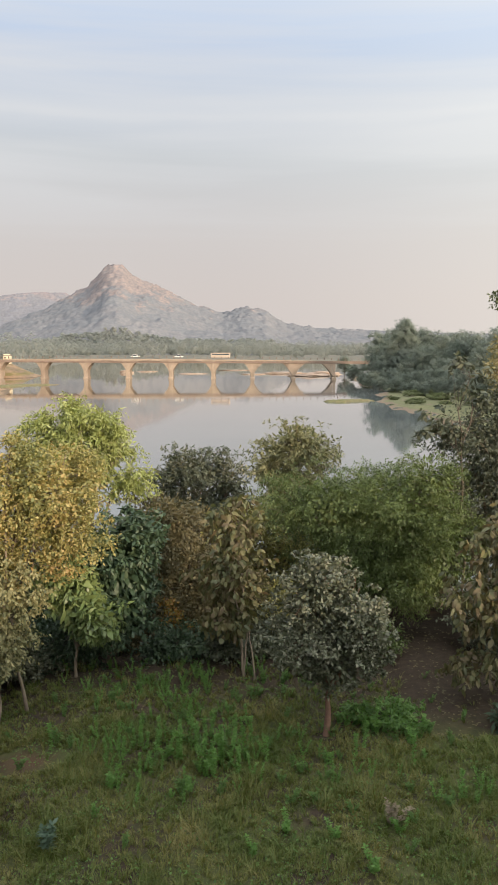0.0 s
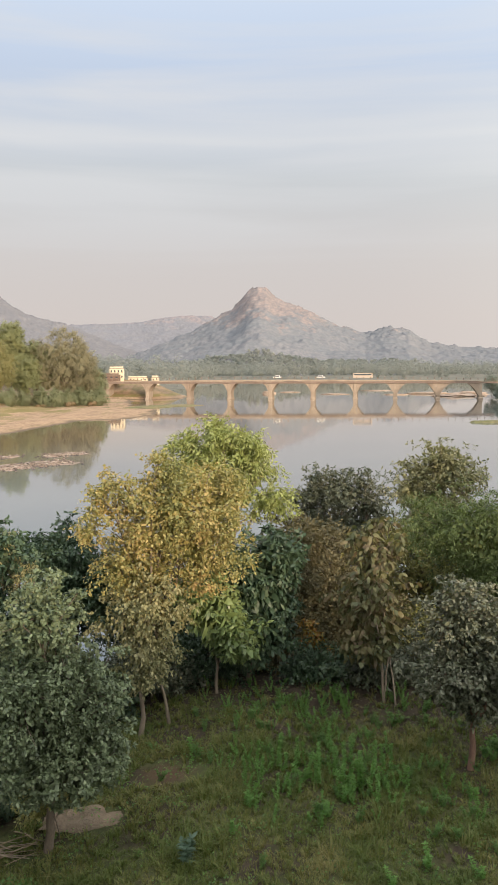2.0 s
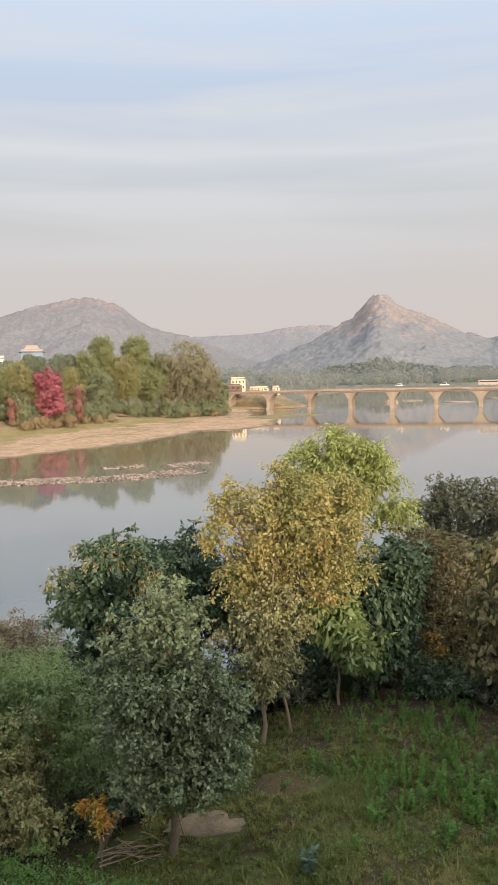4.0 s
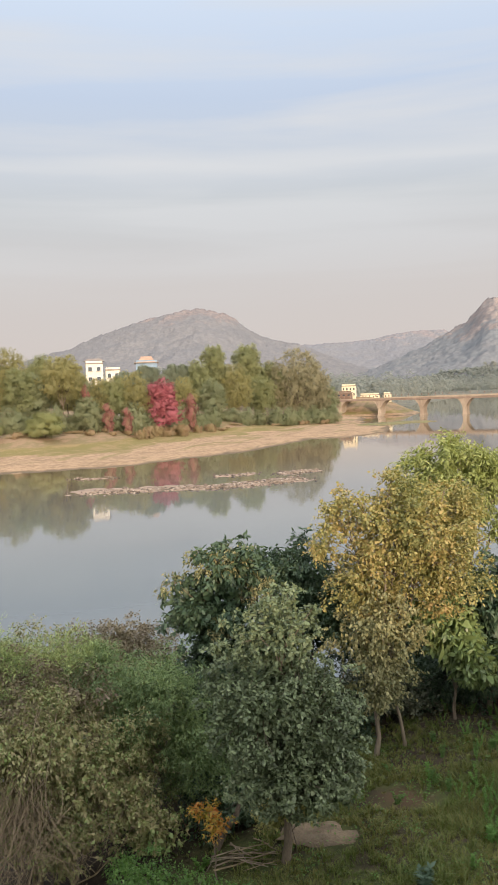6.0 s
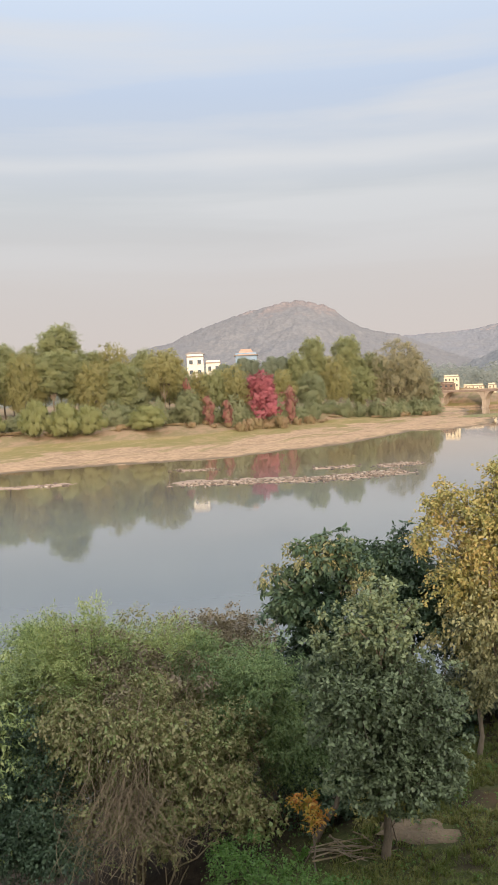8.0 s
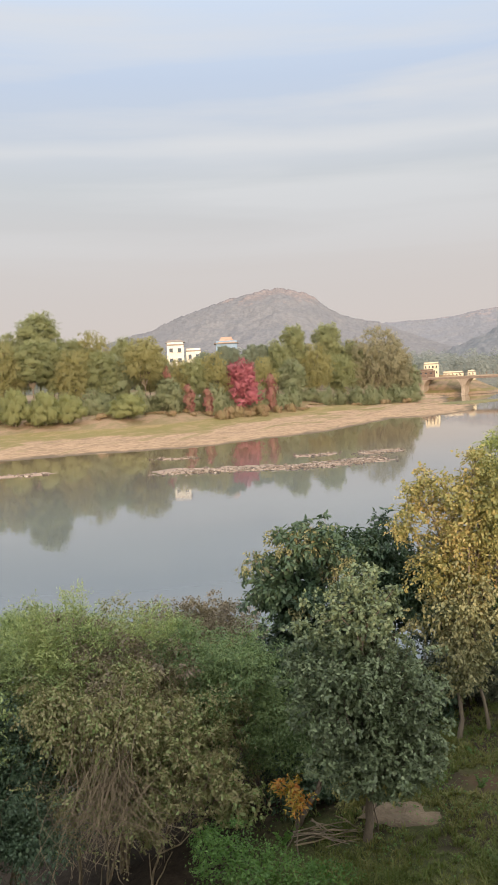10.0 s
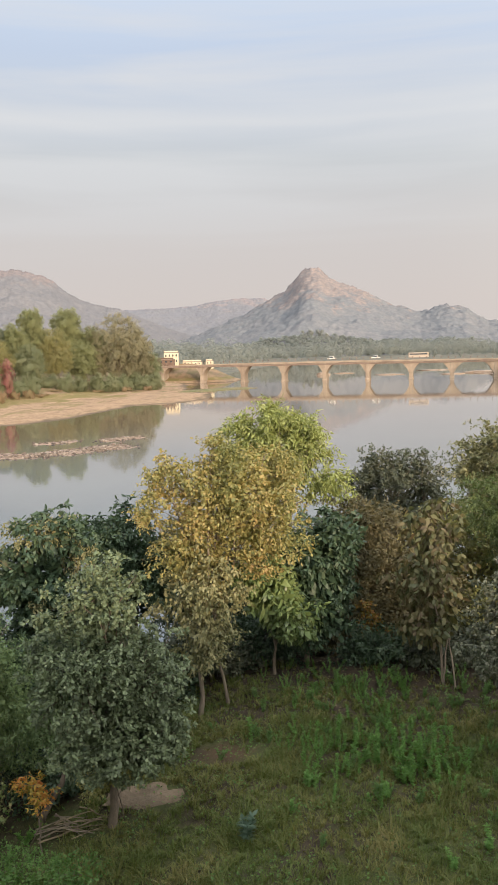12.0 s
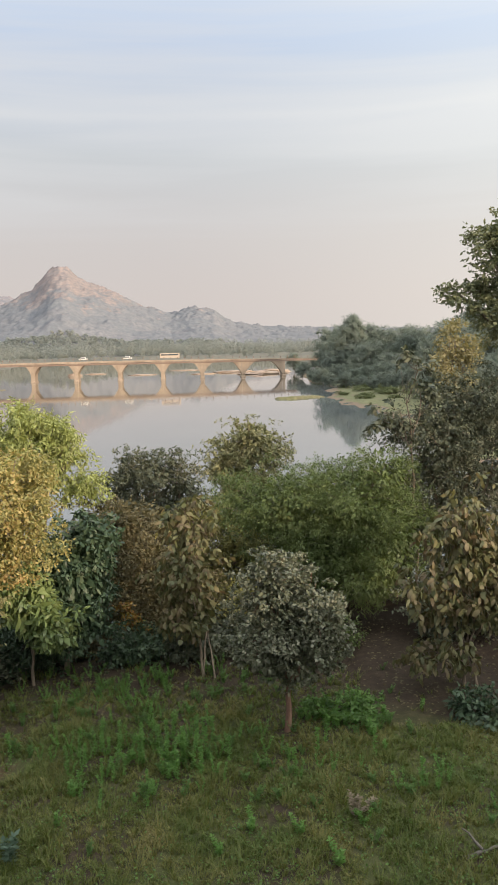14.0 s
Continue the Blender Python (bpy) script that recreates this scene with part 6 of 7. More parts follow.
plant("feathery_shrub", "dark feathery green bush against the thicket", "bush", at(-9.2, 14.6),
      [(-9.3, 14.3, 6.9, 0.9, 0.7), (-8.9, 14.7, 6.0, 0.95, 0.9), (-10.3, 13.9, 7.2, 0.9, 0.5), (-8.6, 14.8, 5.2, 0.8, 0.7), (-9.8, 13.6, 6.4, 0.7, 0.5)],
      "feather_dark", 2300, 16, 0.15, 0.085, 0.022, 232, 0.04, VINE, 0.35, 80, 3, hollow=0.6, ragged=0.6, gap=0.45, gap_scale=0.4, droop=0.3, core=0.1, up=0.9)
plant("feathery_shrub", "light feathery sprigs rising out of the thicket", "bush", at(-12.0, 11.9),
      [(-12.1, 11.3, 8.15, 0.45, 0.4), (-11.7, 11.9, 8.25, 0.3, 0.45), (-12.6, 11.2, 7.85, 0.7, 0.35), (-11.3, 12.6, 7.85, 0.5, 0.3), (-10.8, 13.2, 7.75, 0.45, 0.3), (-11.8, 11.9, 7.45, 0.9, 0.4)],
      "feather", 900, 16, 0.16, 0.085, 0.023, 233, 0.03, VINE, 0.5, 60, 2, hollow=0.7, ragged=0.6, gap=0.5, gap_scale=0.4, core=0, droop=-0.3)
# Its dark leaves also stand in for the shaded hollow under the vines.
plant("feathery_shrub", "dark feathery bush beside the hanging vines", "bush", at(-11.4, 9.9),
      [(-11.7, 10.1, 5.7, 0.9, 0.9), (-11.0, 9.7, 5.0, 0.8, 0.6), (-12.2, 10.4, 6.3, 0.8, 0.7), (-11.9, 9.4, 5.2, 0.9, 0.8)],
      "dark_broad", 2400, 10, 0.15, 0.075, 0.035, 235, 0.04, VINE, 0.35, 80, 3, hollow=0.6, ragged=0.6, gap=0.2, gap_scale=0.4, droop=0.3, core=0.5, up=0.9)
plant("green_creeper", "fresh green creeper hanging over the vines", "creeper", at(-10.6, 11.3),
      [(-10.3, 10.9, 6.9, 0.5, 0.35), (-10.9, 10.5, 6.5, 0.45, 0.5), (-9.7, 11.2, 6.6, 0.5, 0.45), (-10.1, 10.7, 6.2, 0.3, 0.4), (-11.3, 10.5, 7.0, 0.5, 0.4), (-9.3, 11.5, 6.9, 0.4, 0.35)],
      "creeper", 1100, 8, 0.09, 0.07, 0.045, 236, 0.02, VINE, 0.5, 60, 2, hollow=0.7, ragged=0.6, gap=0.5, gap_scale=0.3, core=0.1, droop=0.7, up=0.5)
plant("brown_creeper", "withered brown creeper over the crest of the thicket", "creeper", at(-11.6, 13.0),
      [(-11.4, 12.5, 7.50, 0.9, 0.35), (-12.3, 12.3, 7.80, 0.9, 0.3), (-10.4, 13.0, 7.20, 0.7, 0.3), (-10.9, 11.7, 6.80, 0.6, 0.4)],
      "dry", 900, 7, 0.10, 0.085, 0.05, 234, 0.03, VINE, 0.4, 90, 2, hollow=0.6, ragged=0.5, gap=0.5, gap_scale=0.4, core=0, droop=0.5)
plant("dry_bush", "dry brown bush on the slope to the water", "bush", at(-13.9, 19.6),
      [(-13.97, 19.52, 5.97, 1.24, 0.49), (-14.83, 18.87, 5.97, 0.88, 0.42), (-12.88, 20.25, 5.38, 0.71, 0.71), (-13.9, 19.4, 5.2, 1.6, 0.8)],
      "dry", 1900, 8, 0.11, 0.08, 0.045, 219, 0.05, VINE, 0.3, 120, 4, hollow=0.5, ragged=0.4, gap=0.35)
plant("feathery_shrub", "light green feathery thorn shrub above the thicket", "bush", at(-12.9, 15.4),
      [(-14.28, 14.0, 7.20, 1.02, 0.37), (-11.45, 16.4, 5.78, 0.9, 0.67), (-13.04, 15.16, 6.65, 0.88, 0.32), (-12.6, 15.6, 5.65, 1.4, 0.8), (-10.5, 15.0, 5.25, 0.9, 1.0), (-14.9, 13.2, 7.35, 0.9, 0.35)],
      "feather", 2500, 16, 0.16, 0.085, 0.023, 220, 0.05, VINE, 0.3, 80, 3, hollow=0.6, ragged=0.6, gap=0.4, up=1.0)
plant("croton_bush", "small bush with orange and yellow leaves", "bush", at(-7.3, 12.9), [(-7.42, 12.95, 5.22, 0.28, 0.18), (-7.25, 12.9, 4.98, 0.3, 0.16), (-7.6, 13.0, 5.12, 0.16, 0.12)],
      "croton", 110, 5, 0.05, 0.075, 0.035, 221, 0.02, BARK, 0.3, 12, 2, gap=0.1)
plant("yellowish_shrub", "low yellow-green shrub behind the young tree", "bush", at(-6.2, 13.8), [(-6.4, 13.6, 5.2, 0.45, 0.35), (-5.9, 13.9, 5.1, 0.4, 0.3)],
      "olive", 130, 6, 0.07, 0.09, 0.045, 222, 0.02, BARK, 0.3, 15, 2, gap=0.1)
plant("leafy_shrub", "low bluish leafy shrub on bare soil", "bush", at(5.95, 17.5), [(5.92, 17.53, 4.75, 0.64, 0.43), (6.33, 17.38, 4.7, 0.58, 0.4)],
      "dark_broad", 160, 6, 0.09, 0.15, 0.08, 223, 0.02, BARK, 0.3, 15, 2, gap=0.1)
plant("leafy_shrub", "lush low green plants at the lawn's edge", "bush", at(3.3, 17.9), [(3.24, 17.71, 4.72, 0.75, 0.38), (2.6, 18.0, 4.6, 0.5, 0.3)],
      "weed", 260, 6, 0.08, 0.11, 0.06, 224, 0.02, BARK, 0.3, 15, 2, gap=0.1)
plant("leafy_shrub", "lush green ground plants below the thicket", "bush", at(-6.8, 10.9), [(-6.6, 11.0, 4.75, 0.83, 0.36), (-7.3, 10.9, 4.8, 0.8, 0.38), (-5.8, 11.5, 4.65, 0.6, 0.26), (-7.9, 11.4, 4.75, 0.6, 0.34)],
      "weed", 1100, 6, 0.07, 0.05, 0.03, 225, 0.02, BARK, 0.3, 15, 2, gap=0.1)

for _k, (_x, _y, _w, _top, _leaf) in enumerate([(-4.2, 27.5, 1.7, 7.6, "dusk"), (-1.9, 27.2, 1.6, 7.4, "brown"), (0.4, 27.4, 1.7, 8.0, "olive"), (2.4, 28.2, 1.7, 8.2, "dusk"), (4.6, 28.0, 1.8, 8.6, "fresh"), (6.8, 28.4, 1.7, 8.6, "dusk"),
                                                (-7.2, 24.0, 1.6, 7.6, "dark_broad"), (-0.6, 24.0, 1.1, 6.9, "brown"), (1.2, 23.6, 1.1, 6.3, "olive")]):
    _z = gz(_x, _y)
    plant("hedge_bush", "tall tangled bush in the belt of trees", "bush", at(_x, _y),
          [(_x, _y, _top - 0.9, _w * 0.7, 0.9), (_x - 0.6 * _w, _y, _top - 1.8, _w * 0.7, 1.3), (_x + 0.6 * _w, _y, _top - 1.7, _w * 0.7, 1.2), (_x, _y, (_z + _top) / 2 - 0.6, _w, (_top - _z) * 0.4)],
          _leaf, 1300, 7, 0.13, 0.11, 0.055, 270 + _k, 0.06, BARK, 0.35, 70, 3, "tall bushes", hollow=0.5, ragged=0.45, gap=0.25, gap_scale=0.6, core=1.1)

# dark undergrowth beneath the trees
_rng = np.random.default_rng(31)
for _k, (_x, _y, _w, _h, _leaf) in enumerate([(-7.6, 19.6, 1.2, 1.6, "dark_broad"), (-6.6, 20.8, 1.3, 1.8, "dusk"), (-5.0, 22.0, 1.3, 1.7, "dark_broad"), (-1.2, 23.6, 1.0, 1.3, "brown"), (0.6, 23.2, 1.2, 1.4, "dusk"),
                                              (-4.2, 24.0, 1.2, 1.5, "brown"), (-0.2, 21.9, 0.9, 0.9, "dusk"), (1.9, 21.6, 1.0, 1.1, "dusk"), (-2.0, 22.2, 1.0, 1.0, "dark_broad"), (3.2, 22.2, 1.0, 1.2, "fresh"), (7.4, 23.0, 1.6, 2.0, "dusk"), (-7.2, 16.4, 0.9, 1.2, "dusk"), (-8.0, 14.9, 0.9, 1.3, "dark_broad"), (1.2, 27.5, 2.0, 2.4, "dusk"),
                                              (-3.0, 27.5, 2.2, 2.6, "dusk"), (5.0, 29.0, 2.6, 2.6, "dusk"), (-6.8, 24.2, 2.0, 2.6, "dark_broad"), (-10.5, 19.5, 1.6, 2.0, "dusk"), (9.5, 21.0, 1.6, 2.4, "teak"), (-11.5, 23.0, 2.2, 2.0, "dry")]):
    plant("undergrowth_bush", "shaded undergrowth bush beneath the trees", "bush", at(_x, _y),
          [(_x, _y, gz(_x, _y) + _h * 0.5, _w, _h * 0.5), (_x + _w * 0.5, _y + 0.2, gz(_x, _y) + _h * 0.35, _w * 0.7, _h * 0.4), (_x - _w * 0.5, _y - 0.2, gz(_x, _y) + _h * 0.4, _w * 0.7, _h * 0.4)],
          _leaf, int(430 * _w), 6, 0.11, 0.11, 0.06, 240 + _k, 0.03, BARK, 0.3, 40, 4, "undergrowth", hollow=0.6, gap=0.25, core=1.0)


# ---------------------------------------------------------------- lawn
def lawn():
    rng = np.random.default_rng(41)
    n, per = 30000, 13
    az = np.radians(rng.uniform(-24, 36, n))
    r = np.sqrt(rng.uniform(10.5 ** 2, 22.5 ** 2, n))
    x, y = -np.sin(az) * r, np.cos(az) * r
    thick = waves(x, y, 3.0, 51) + 0.6 * waves(x, y, 1.1, 52)
    soil = (x > 3.2 + 0.5 * np.sin(y)) & (y > 17.3)
    soil |= np.hypot((x + 4.7) / 1.1, (y - 16.5) / 0.9) < 0.8
    soil |= (x < -7.0) & (y > 11.8)
    soil |= np.hypot((x + 5.8) / 1.2, (y - 14.6) / 0.6) < 0.8
    keep = (thick > rng.uniform(-2.5, 0.1, n)) & ~(soil & (rng.uniform(0, 1, n) < 0.96)) & (rng.uniform(0, 1, n) < np.clip((21.0 - y) / 3.2, 0.06, 1))
    x, y, thick = x[keep], y[keep], thick[keep]
    n = len(x)
    tall = (rng.gamma(5.0, 0.022, (n, 1)) + 0.04) * np.clip(0.8 + 0.35 * thick[:, None], 0.5, 1.5)
    base = np.repeat(np.stack([x, y, height(x, y) - 0.01], -1), per, 0)
    a = rng.uniform(0, 6.28, n * per)
    ring = np.stack([np.cos(a), np.sin(a), np.zeros(n * per)], -1)
    base = base + ring * rng.uniform(0.0, 0.07, (n * per, 1))
    h = np.repeat(tall, per, 0) * rng.uniform(0.45, 1.2, (n * per, 1))
    wind = np.repeat(rng.normal(0, 0.35, (n, 3)) * np.array((1, 1, 0)), per, 0)
    bend = ring * rng.uniform(0.15, 0.95, (n * per, 1)) + wind
    wide = np.stack([-np.sin(a), np.cos(a), np.zeros(n * per)], -1) * rng.uniform(0.004, 0.0085, (n * per, 1))
    mid = base + bend * h * 0.35 + np.array((0, 0, 0.62)) * h
    tip = base + bend * h * 1.05 + np.array((0, 0, 0.85)) * h
    V = np.stack([base - wide, base + wide, mid + wide * 0.8, mid - wide * 0.8, tip], 1).reshape(-1, 3)
    o = np.arange(n * per)[:, None] * 5
    F = np.concatenate([o + np.array([f]) for f in ((0, 1, 2), (0, 2, 3), (3, 2, 4))], 1).reshape(-1, 3)
    tagged(put_np("grass", V, F, LEAF["grass"]), "rough uncut lawn grass, green to straw", "grass", kind="stuff")
    n = 26000
    az = np.radians(rng.uniform(-24, 38, n))
    r = np.sqrt(rng.uniform(10.5 ** 2, 20.5 ** 2, n))
    x, y = -np.sin(az) * r, np.cos(az) * r
    keep = (waves(x, y, 2.4, 53) + 0.7 * waves(x, y, 0.8, 54) > rng.uniform(-0.4, 0.9, n)) & ~((x > 3.2) & (y > 17.0))
    x, y = x[keep], y[keep]
    pos = np.stack([x, y, height(x, y) + rng.uniform(0.01, 0.12, len(x))], -1)
    V, F = leaves(rng, pos, unit(np.stack([rng.normal(0, 1, len(x)), rng.normal(0, 1, len(x)), np.full(len(x), 0.4)], -1)), 0.055, 0.04, droop=0.0, spread=0.4, up=1.5)
    tagged(put_np("ground_cover", V, F, LEAF["weed"]), "small broad-leaved ground cover among the grass", "ground cover", kind="stuff")
    # fallen leaves on the bare soil and under the trees
    n = 5200
    x, y = rng.uniform(-9, 9.5, n), rng.uniform(14.5, 25, n)
    ok = ((x > 3.0) & (y > 16.5)) | (y > 18.5) | (rng.uniform(0, 1, n) < 0.05)
    x, y = x[ok], y[ok]
    pos = np.stack([x, y, height(x, y) + 0.015], -1)
    V, F = leaves(rng, pos, unit(np.stack([rng.normal(0, 1, len(x)), rng.normal(0, 1, len(x)), np.zeros(len(x))], -1)), 0.10, 0.06, droop=0.0, spread=0.2, up=1.6)
    tagged(put_np("fallen_leaves", V, F, LEAF["brown"]), "dry fallen leaves scattered on the soil", "leaf litter", kind="stuff")


lawn()


def weed(name, label, leaf, h, seed, width=0.12, leaf_len=0.072, leaf_w=0.032, stems=1):
    rng = np.random.default_rng(seed)
    root = empty(name, (0, 0, 0), label, "weed", "weeds in the lawn")
    pieces, pos, out = [], [], []
    for s in range(stems):
        top = np.array((rng.normal(0, 0.12) * (stems > 1) + rng.normal(0, 0.03), rng.normal(0, 0.12) * (stems > 1), h * rng.uniform(0.75, 1.0)))
        p = bent_path((rng.normal(0, 0.02), rng.normal(0, 0.02), -0.05), top, rng, 5, 0, 0.02)
        pieces.append(tube(p, np.linspace(0.008, 0.003, 5), 5))
        for k in range(int(80 * h / 0.6)):
            f = rng.uniform(0.15, 1.0)
            q = np.array([np.interp(f, np.linspace(0, 1, 5), p[:, c]) for c in range(3)])
            a = rng.uniform(0, 6.28)
            pos.append(q)
            out.append((math.cos(a), math.sin(a), 0.45))
    put_np("stem", *join_np(pieces), LEAF[leaf], root, True)
    V, F = leaves(rng, np.array(pos), np.array(out), leaf_len, leaf_w, droop=0.1, spread=0.35, up=1.2)
    put_np("foliage", V, F, LEAF[leaf], root)
    return root


def weeds():
    rng = np.random.default_rng(61)
    kinds = [weed("weed", "tall spike of pale green weed in the lawn", "bright_weed", 0.9, 300, leaf_len=0.075, leaf_w=0.036), weed("weed", "tall leafy green weed in the lawn", "bright_weed", 0.75, 301, leaf_len=0.08, leaf_w=0.038, stems=2),
             weed("weed", "bright light-green leafy weed", "bright_weed", 0.5, 302, leaf_len=0.11, leaf_w=0.05, stems=3), weed("weed", "low bushy green weed", "weed", 0.38, 303, stems=4)]
    used = set()

    def put(k, x, y, s):
        m = pose(x, y, gz(x, y), rng.normal(0, 4), rng.normal(0, 4), rng.uniform(0, 360)) @ Matrix.Scale(s, 4)
        if k in used:
            copy_thing(kinds[k], m)
        else:
            kinds[k].matrix_basis = m
            used.add(k)

    for cx, cy, sx, sy, n, ks in [(-1.8, 16.6, 1.0, 0.6, 50, (0, 0, 1)), (-0.6, 16.2, 0.9, 0.8, 45, (0, 0, 1, 3)), (0.8, 16.6, 1.3, 1.0, 38, (0, 1, 3)), (3.3, 17.6, 0.7, 0.5, 30, (2, 3)),
                                  (-3.0, 19.8, 0.9, 0.8, 40, (3, 1)), (-0.4, 19.0, 1.2, 0.9, 26, (3, 1)), (3.6, 15.2, 1.3, 1.0, 18, (3, 1)), (-3.8, 17.6, 1.2, 0.8, 14, (3,)), (0.5, 13.6, 2.5, 0.8, 12, (3, 2)), (-1.5, 20.6, 1.6, 0.5, 34, (3, 1)), (1.5, 20.2, 1.2, 0.5, 22, (3,))]:
        for _ in range(n):
            put(int(rng.choice(ks)), rng.normal(cx, sx), rng.normal(cy, sy), rng.uniform(0.6, 1.05))
    for x, y, s in [(-2.75, 15.2, 0.9), (-2.6, 15.3, 0.7), (-0.75, 16.0, 1.2), (-0.9, 15.7, 0.9), (-1.5, 14.9, 0.5), (3.2, 17.7, 1.0), (-1.75, 16.3, 1.0)]:
        put(2, x, y, s)


weeds()
_w = weed("blue_plant", "low bluish-green plant in the lawn", "blue_weed", 0.42, 310, leaf_len=0.14, leaf_w=0.07, stems=3)
_w.matrix_basis = pose(-3.45, 13.28, gz(-3.45, 13.28))


def slab_and_sticks():
    stone = rough_mat("pale_stone", (0.14, 0.105, 0.07), (0.205, 0.155, 0.105), 3.0, 0.9, 0.9, 0.04, c3=(0.10, 0.08, 0.055))
    bm = bmesh.new()
    mid = bm.verts.new((0, 0, 0.06))
    ring = [mid]
    for k in range(1, 9):
        f = k / 8
        now = []
        for j in range(36):
            t = j / 36 * math.tau
            w = 1 + 0.22 * noise.noise(Vector((math.cos(t) * 1.3, math.sin(t) * 1.3, 4.0))) + 0.22 * noise.noise(Vector((math.cos(t) * 3, math.sin(t) * 3, 2.0))) + 0.12 * noise.noise(Vector((math.cos(t) * 7, math.sin(t) * 7, 6.0)))
            x, y = 0.84 * f * w * math.cos(t), 0.46 * f * w * math.sin(t)
            now.append(bm.verts.new((x, y, 0.06 * (1 - f ** 4) - 0.05 * f ** 6 + 0.06 * noise.noise(Vector((x * 3, y * 3, 0))) + 0.03 * noise.noise(Vector((x * 8, y * 8, 3))))))
        for j in range(36):
            n = (j + 1) % 36
            if k == 1:
                bm.faces.new((mid, now[j], now[n]))
            else:
                bm.faces.new((ring[j], now[j], now[n], ring[n]))
        ring = now
    o = part("stone_slab", bm, stone, None, "flat pale stone slab lying in the grass", True)
    o.location, o.rotation_euler = (-5.9, 14.65, gz(-5.9, 14.65) + 0.01), (0, 0, 0.25)
    tagged(o, category="stone")
    rng = np.random.default_rng(71)
    root = empty("stick_pile", at(-6.8, 13.45), "heap of dry sticks at the foot of a tree", "sticks")
    for k in range(16):
        a = rng.normal(0.35, 0.5)
        ln = rng.uniform(0.5, 1.3)
        c = rng.normal(0, 0.16, 3) * np.array((1.4, 1, 0.2)) + np.array((0, 0, 0.07 + 0.012 * k))
        d = np.array((math.cos(a), math.sin(a), rng.normal(0.02, 0.05))) * ln / 2
        put_np("stick", *tube(bent_path(c - d, c + d, rng, 4, 0, 0.02), np.array((0.013, 0.012, 0.010, 0.006)) * rng.uniform(0.6, 1.5), 6), BARK_PALE if k % 3 else VINE, root, True)
    lean = empty("leaning_trunk", at(-7.9, 13.9), "bare leaning trunk beside the young tree", "trunk")
    put_np("trunk", *tube(bent_path((0, 0, -0.1), (0.42, 0.2, 0.75), rng, 6, 0.03, 0.02), np.linspace(0.075, 0.05, 6), 10), BARK, lean, True)
    put_np("limb", *tube(bent_path((0.42, 0.2, 0.72), (0.75, 0.5, 1.5), rng, 5, 0.03, 0.03), np.linspace(0.06, 0.03, 5), 8), BARK, lean, True)


slab_and_sticks()


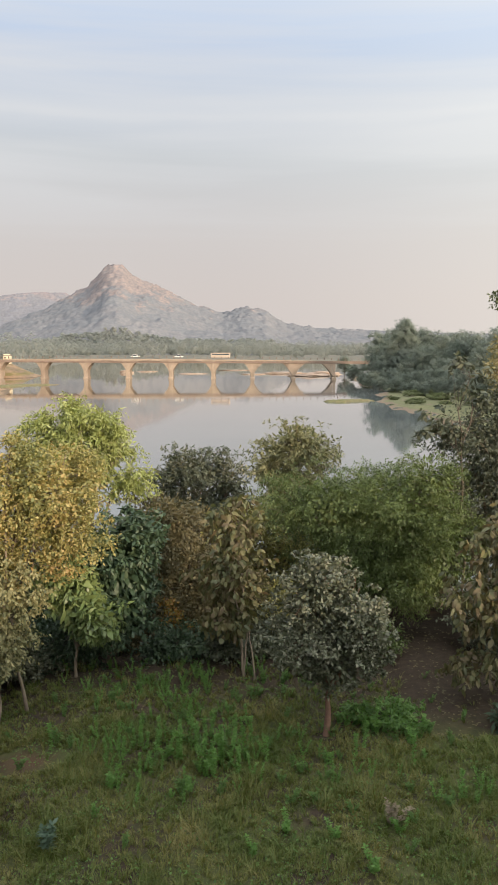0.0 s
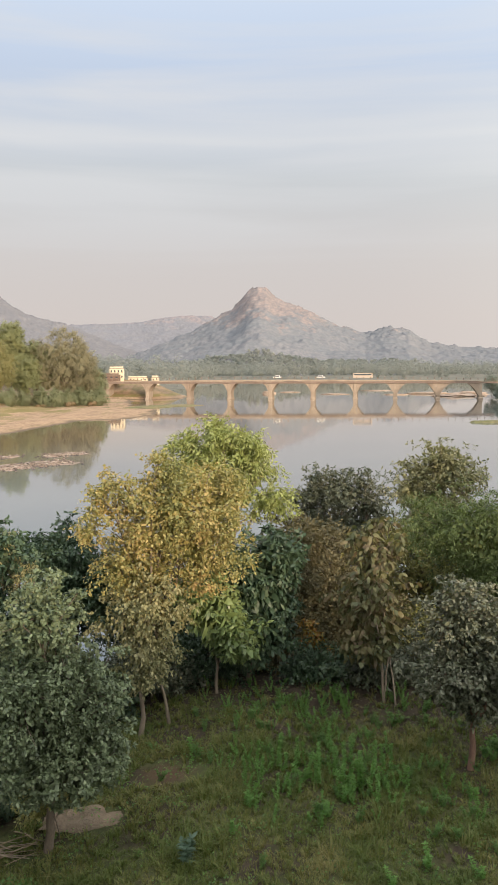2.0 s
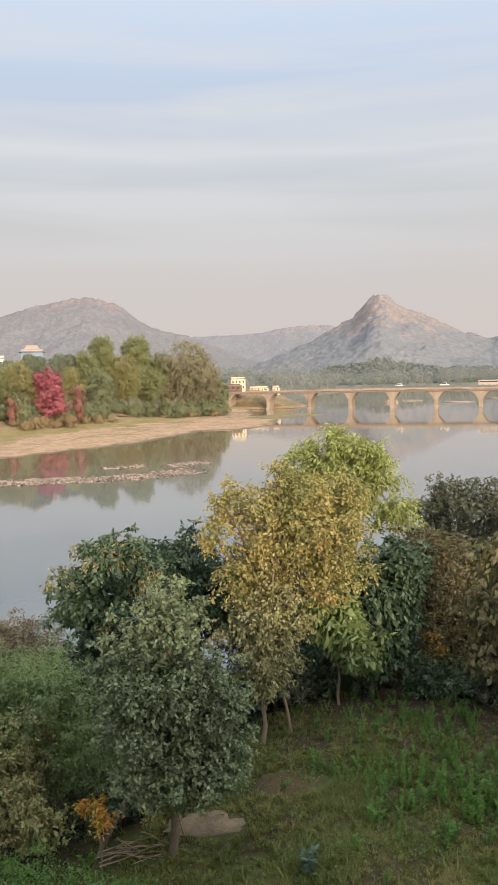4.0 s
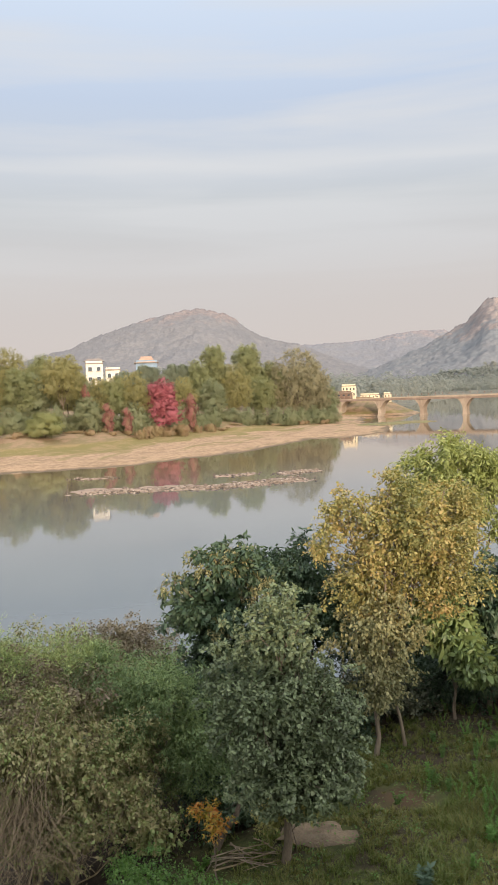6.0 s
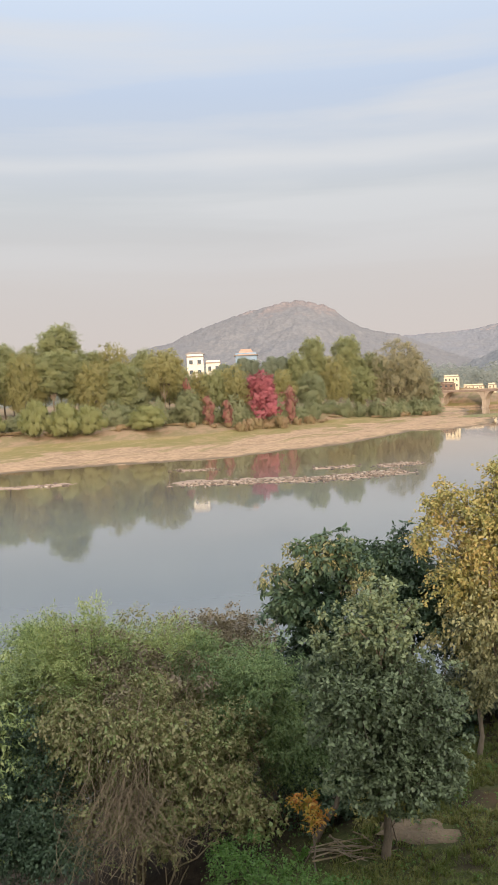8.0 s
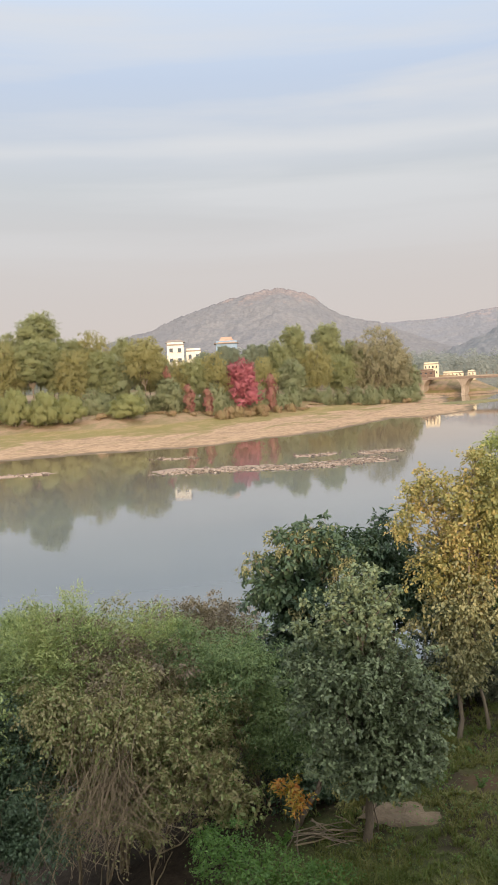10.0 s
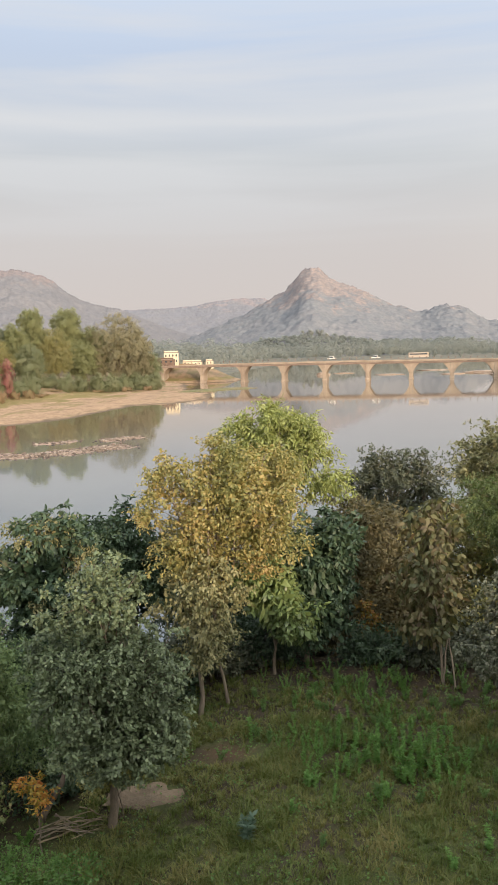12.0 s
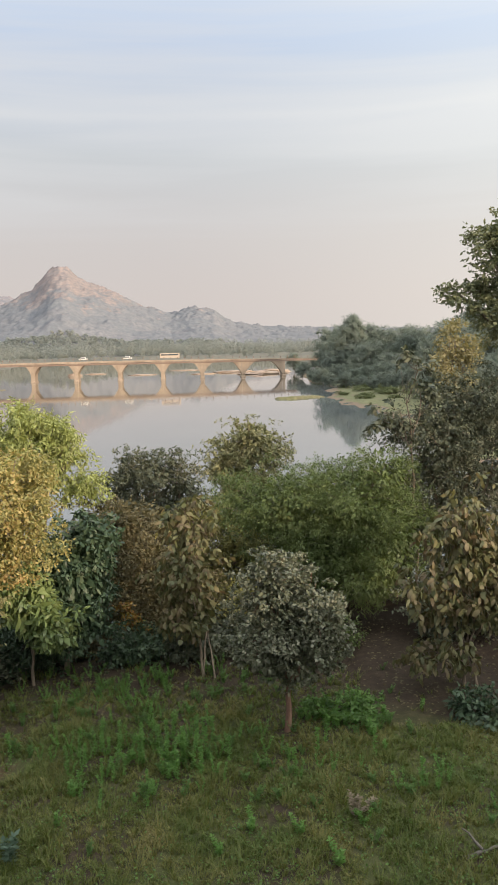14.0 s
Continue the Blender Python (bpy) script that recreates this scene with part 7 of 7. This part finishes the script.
def hanging_vines():
    """Dry lianas that spill over the front of the thicket and gather towards the ground."""
    rng = np.random.default_rng(81)
    root = empty("hanging_vines", at(-10.0, 11.0), "tangle of dry tan vines hanging over the thicket", "vines")
    o = np.array(at(-10.0, 11.0))
    # a sheaf that falls from one spot of the crest and fans out over a dark hollow
    for g in range(9):
        mid = rng.uniform(-1.0, 1.0)
        for k in range(12):
            a0 = 42.6 + 1.6 * mid + rng.normal(0, 1.1)
            a1 = 43.6 + 3.4 * mid + rng.normal(0, 1.2)
            top, low = rng.uniform(6.0, 7.3), rng.uniform(4.5, 5.5)
            u = np.linspace(0, 1, 14)
            r = 15.7 - (1.5 + rng.uniform(0, 0.6)) * np.sin(u * np.pi * 0.5) ** 0.9 - rng.uniform(-0.4, 0.5) * u
            az = np.radians(a0 + (a1 - a0) * u ** 1.4 + rng.uniform(0.5, 2.2) * np.sin(u * rng.uniform(3, 11) + rng.uniform(0, 6.28)) * (0.3 + u))
            z = top + (low - top) * u ** 1.25 + 0.12 * np.sin(np.pi * np.clip(u * 3, 0, 1))
            p = np.stack([-np.sin(az) * r, np.cos(az) * r, z], -1) + rng.normal(0, 0.015, (14, 3))
            put_np("vine", *tube(p - o, np.linspace(1.0, 0.55, 14) * rng.choice([0.004, 0.006, 0.009, 0.014], p=[0.4, 0.35, 0.2, 0.05]), 4), VINE, root, True)
    # thin wandering stems that mat the crest and the face of the thicket
    pieces = []
    for k in range(364):
        a0, z0 = rng.uniform(36.5, 48.0), rng.uniform(5.2, 7.7)
        u = np.linspace(0, 1, 10)
        az = np.radians(a0 + rng.normal(0, 1.3) * u + rng.uniform(0.1, 0.7) * np.sin(u * rng.uniform(3, 11) + rng.uniform(0, 6.28)))
        z = z0 - rng.uniform(0.2, 1.3) * u ** 1.2 + rng.uniform(0.0, 0.12) * np.sin(u * rng.uniform(3, 9))
        r = 14.4 + 1.0 * np.clip(z - 5.2, 0, 3) + rng.uniform(-0.25, 0.5)
        p = np.stack([-np.sin(az) * r, np.cos(az) * r, z], -1) + rng.normal(0, 0.012, (10, 3))
        pieces.append(tube(p - o, np.linspace(1.0, 0.5, 10) * rng.choice([0.0035, 0.005, 0.008], p=[0.5, 0.35, 0.15]), 4))
    tagged(put_np("vine_mat", *join_np(pieces), VINE, root, True), "matted thin stems", kind="stuff")


hanging_vines()


def log_and_dead_plant():
    rng = np.random.default_rng(91)
    grey = rough_mat("weathered_wood", (0.09, 0.08, 0.07), (0.15, 0.135, 0.12), 5, 0.9, 0.6, 0.02, (1, 0.3, 1))
    log = empty("fallen_branch", at(4.5, 12.7), "weathered grey branch lying in the grass", "branch")
    put_np("trunk", *tube(bent_path((-0.35, -0.1, 0.03), (0.4, 0.1, 0.06), rng, 6, 0.02, 0.03), np.linspace(0.045, 0.025, 6), 9), grey, log, True)
    put_np("limb", *tube(bent_path((0.0, 0.0, 0.1), (-0.25, 0.35, 0.28), rng, 4, 0.02, 0.03), np.linspace(0.03, 0.012, 4), 6), grey, log, True)
    put_np("limb", *tube(bent_path((0.3, 0.05, 0.12), (0.55, -0.3, 0.25), rng, 4, 0.02, 0.03), np.linspace(0.028, 0.01, 4), 6), grey, log, True)
    w = weed("dead_weed", "pale withered weed in the lawn", "dry", 0.45, 311, leaf_len=0.10, leaf_w=0.04, stems=4)
    w.matrix_basis = pose(2.58, 13.94, gz(2.58, 13.94))


log_and_dead_plant()
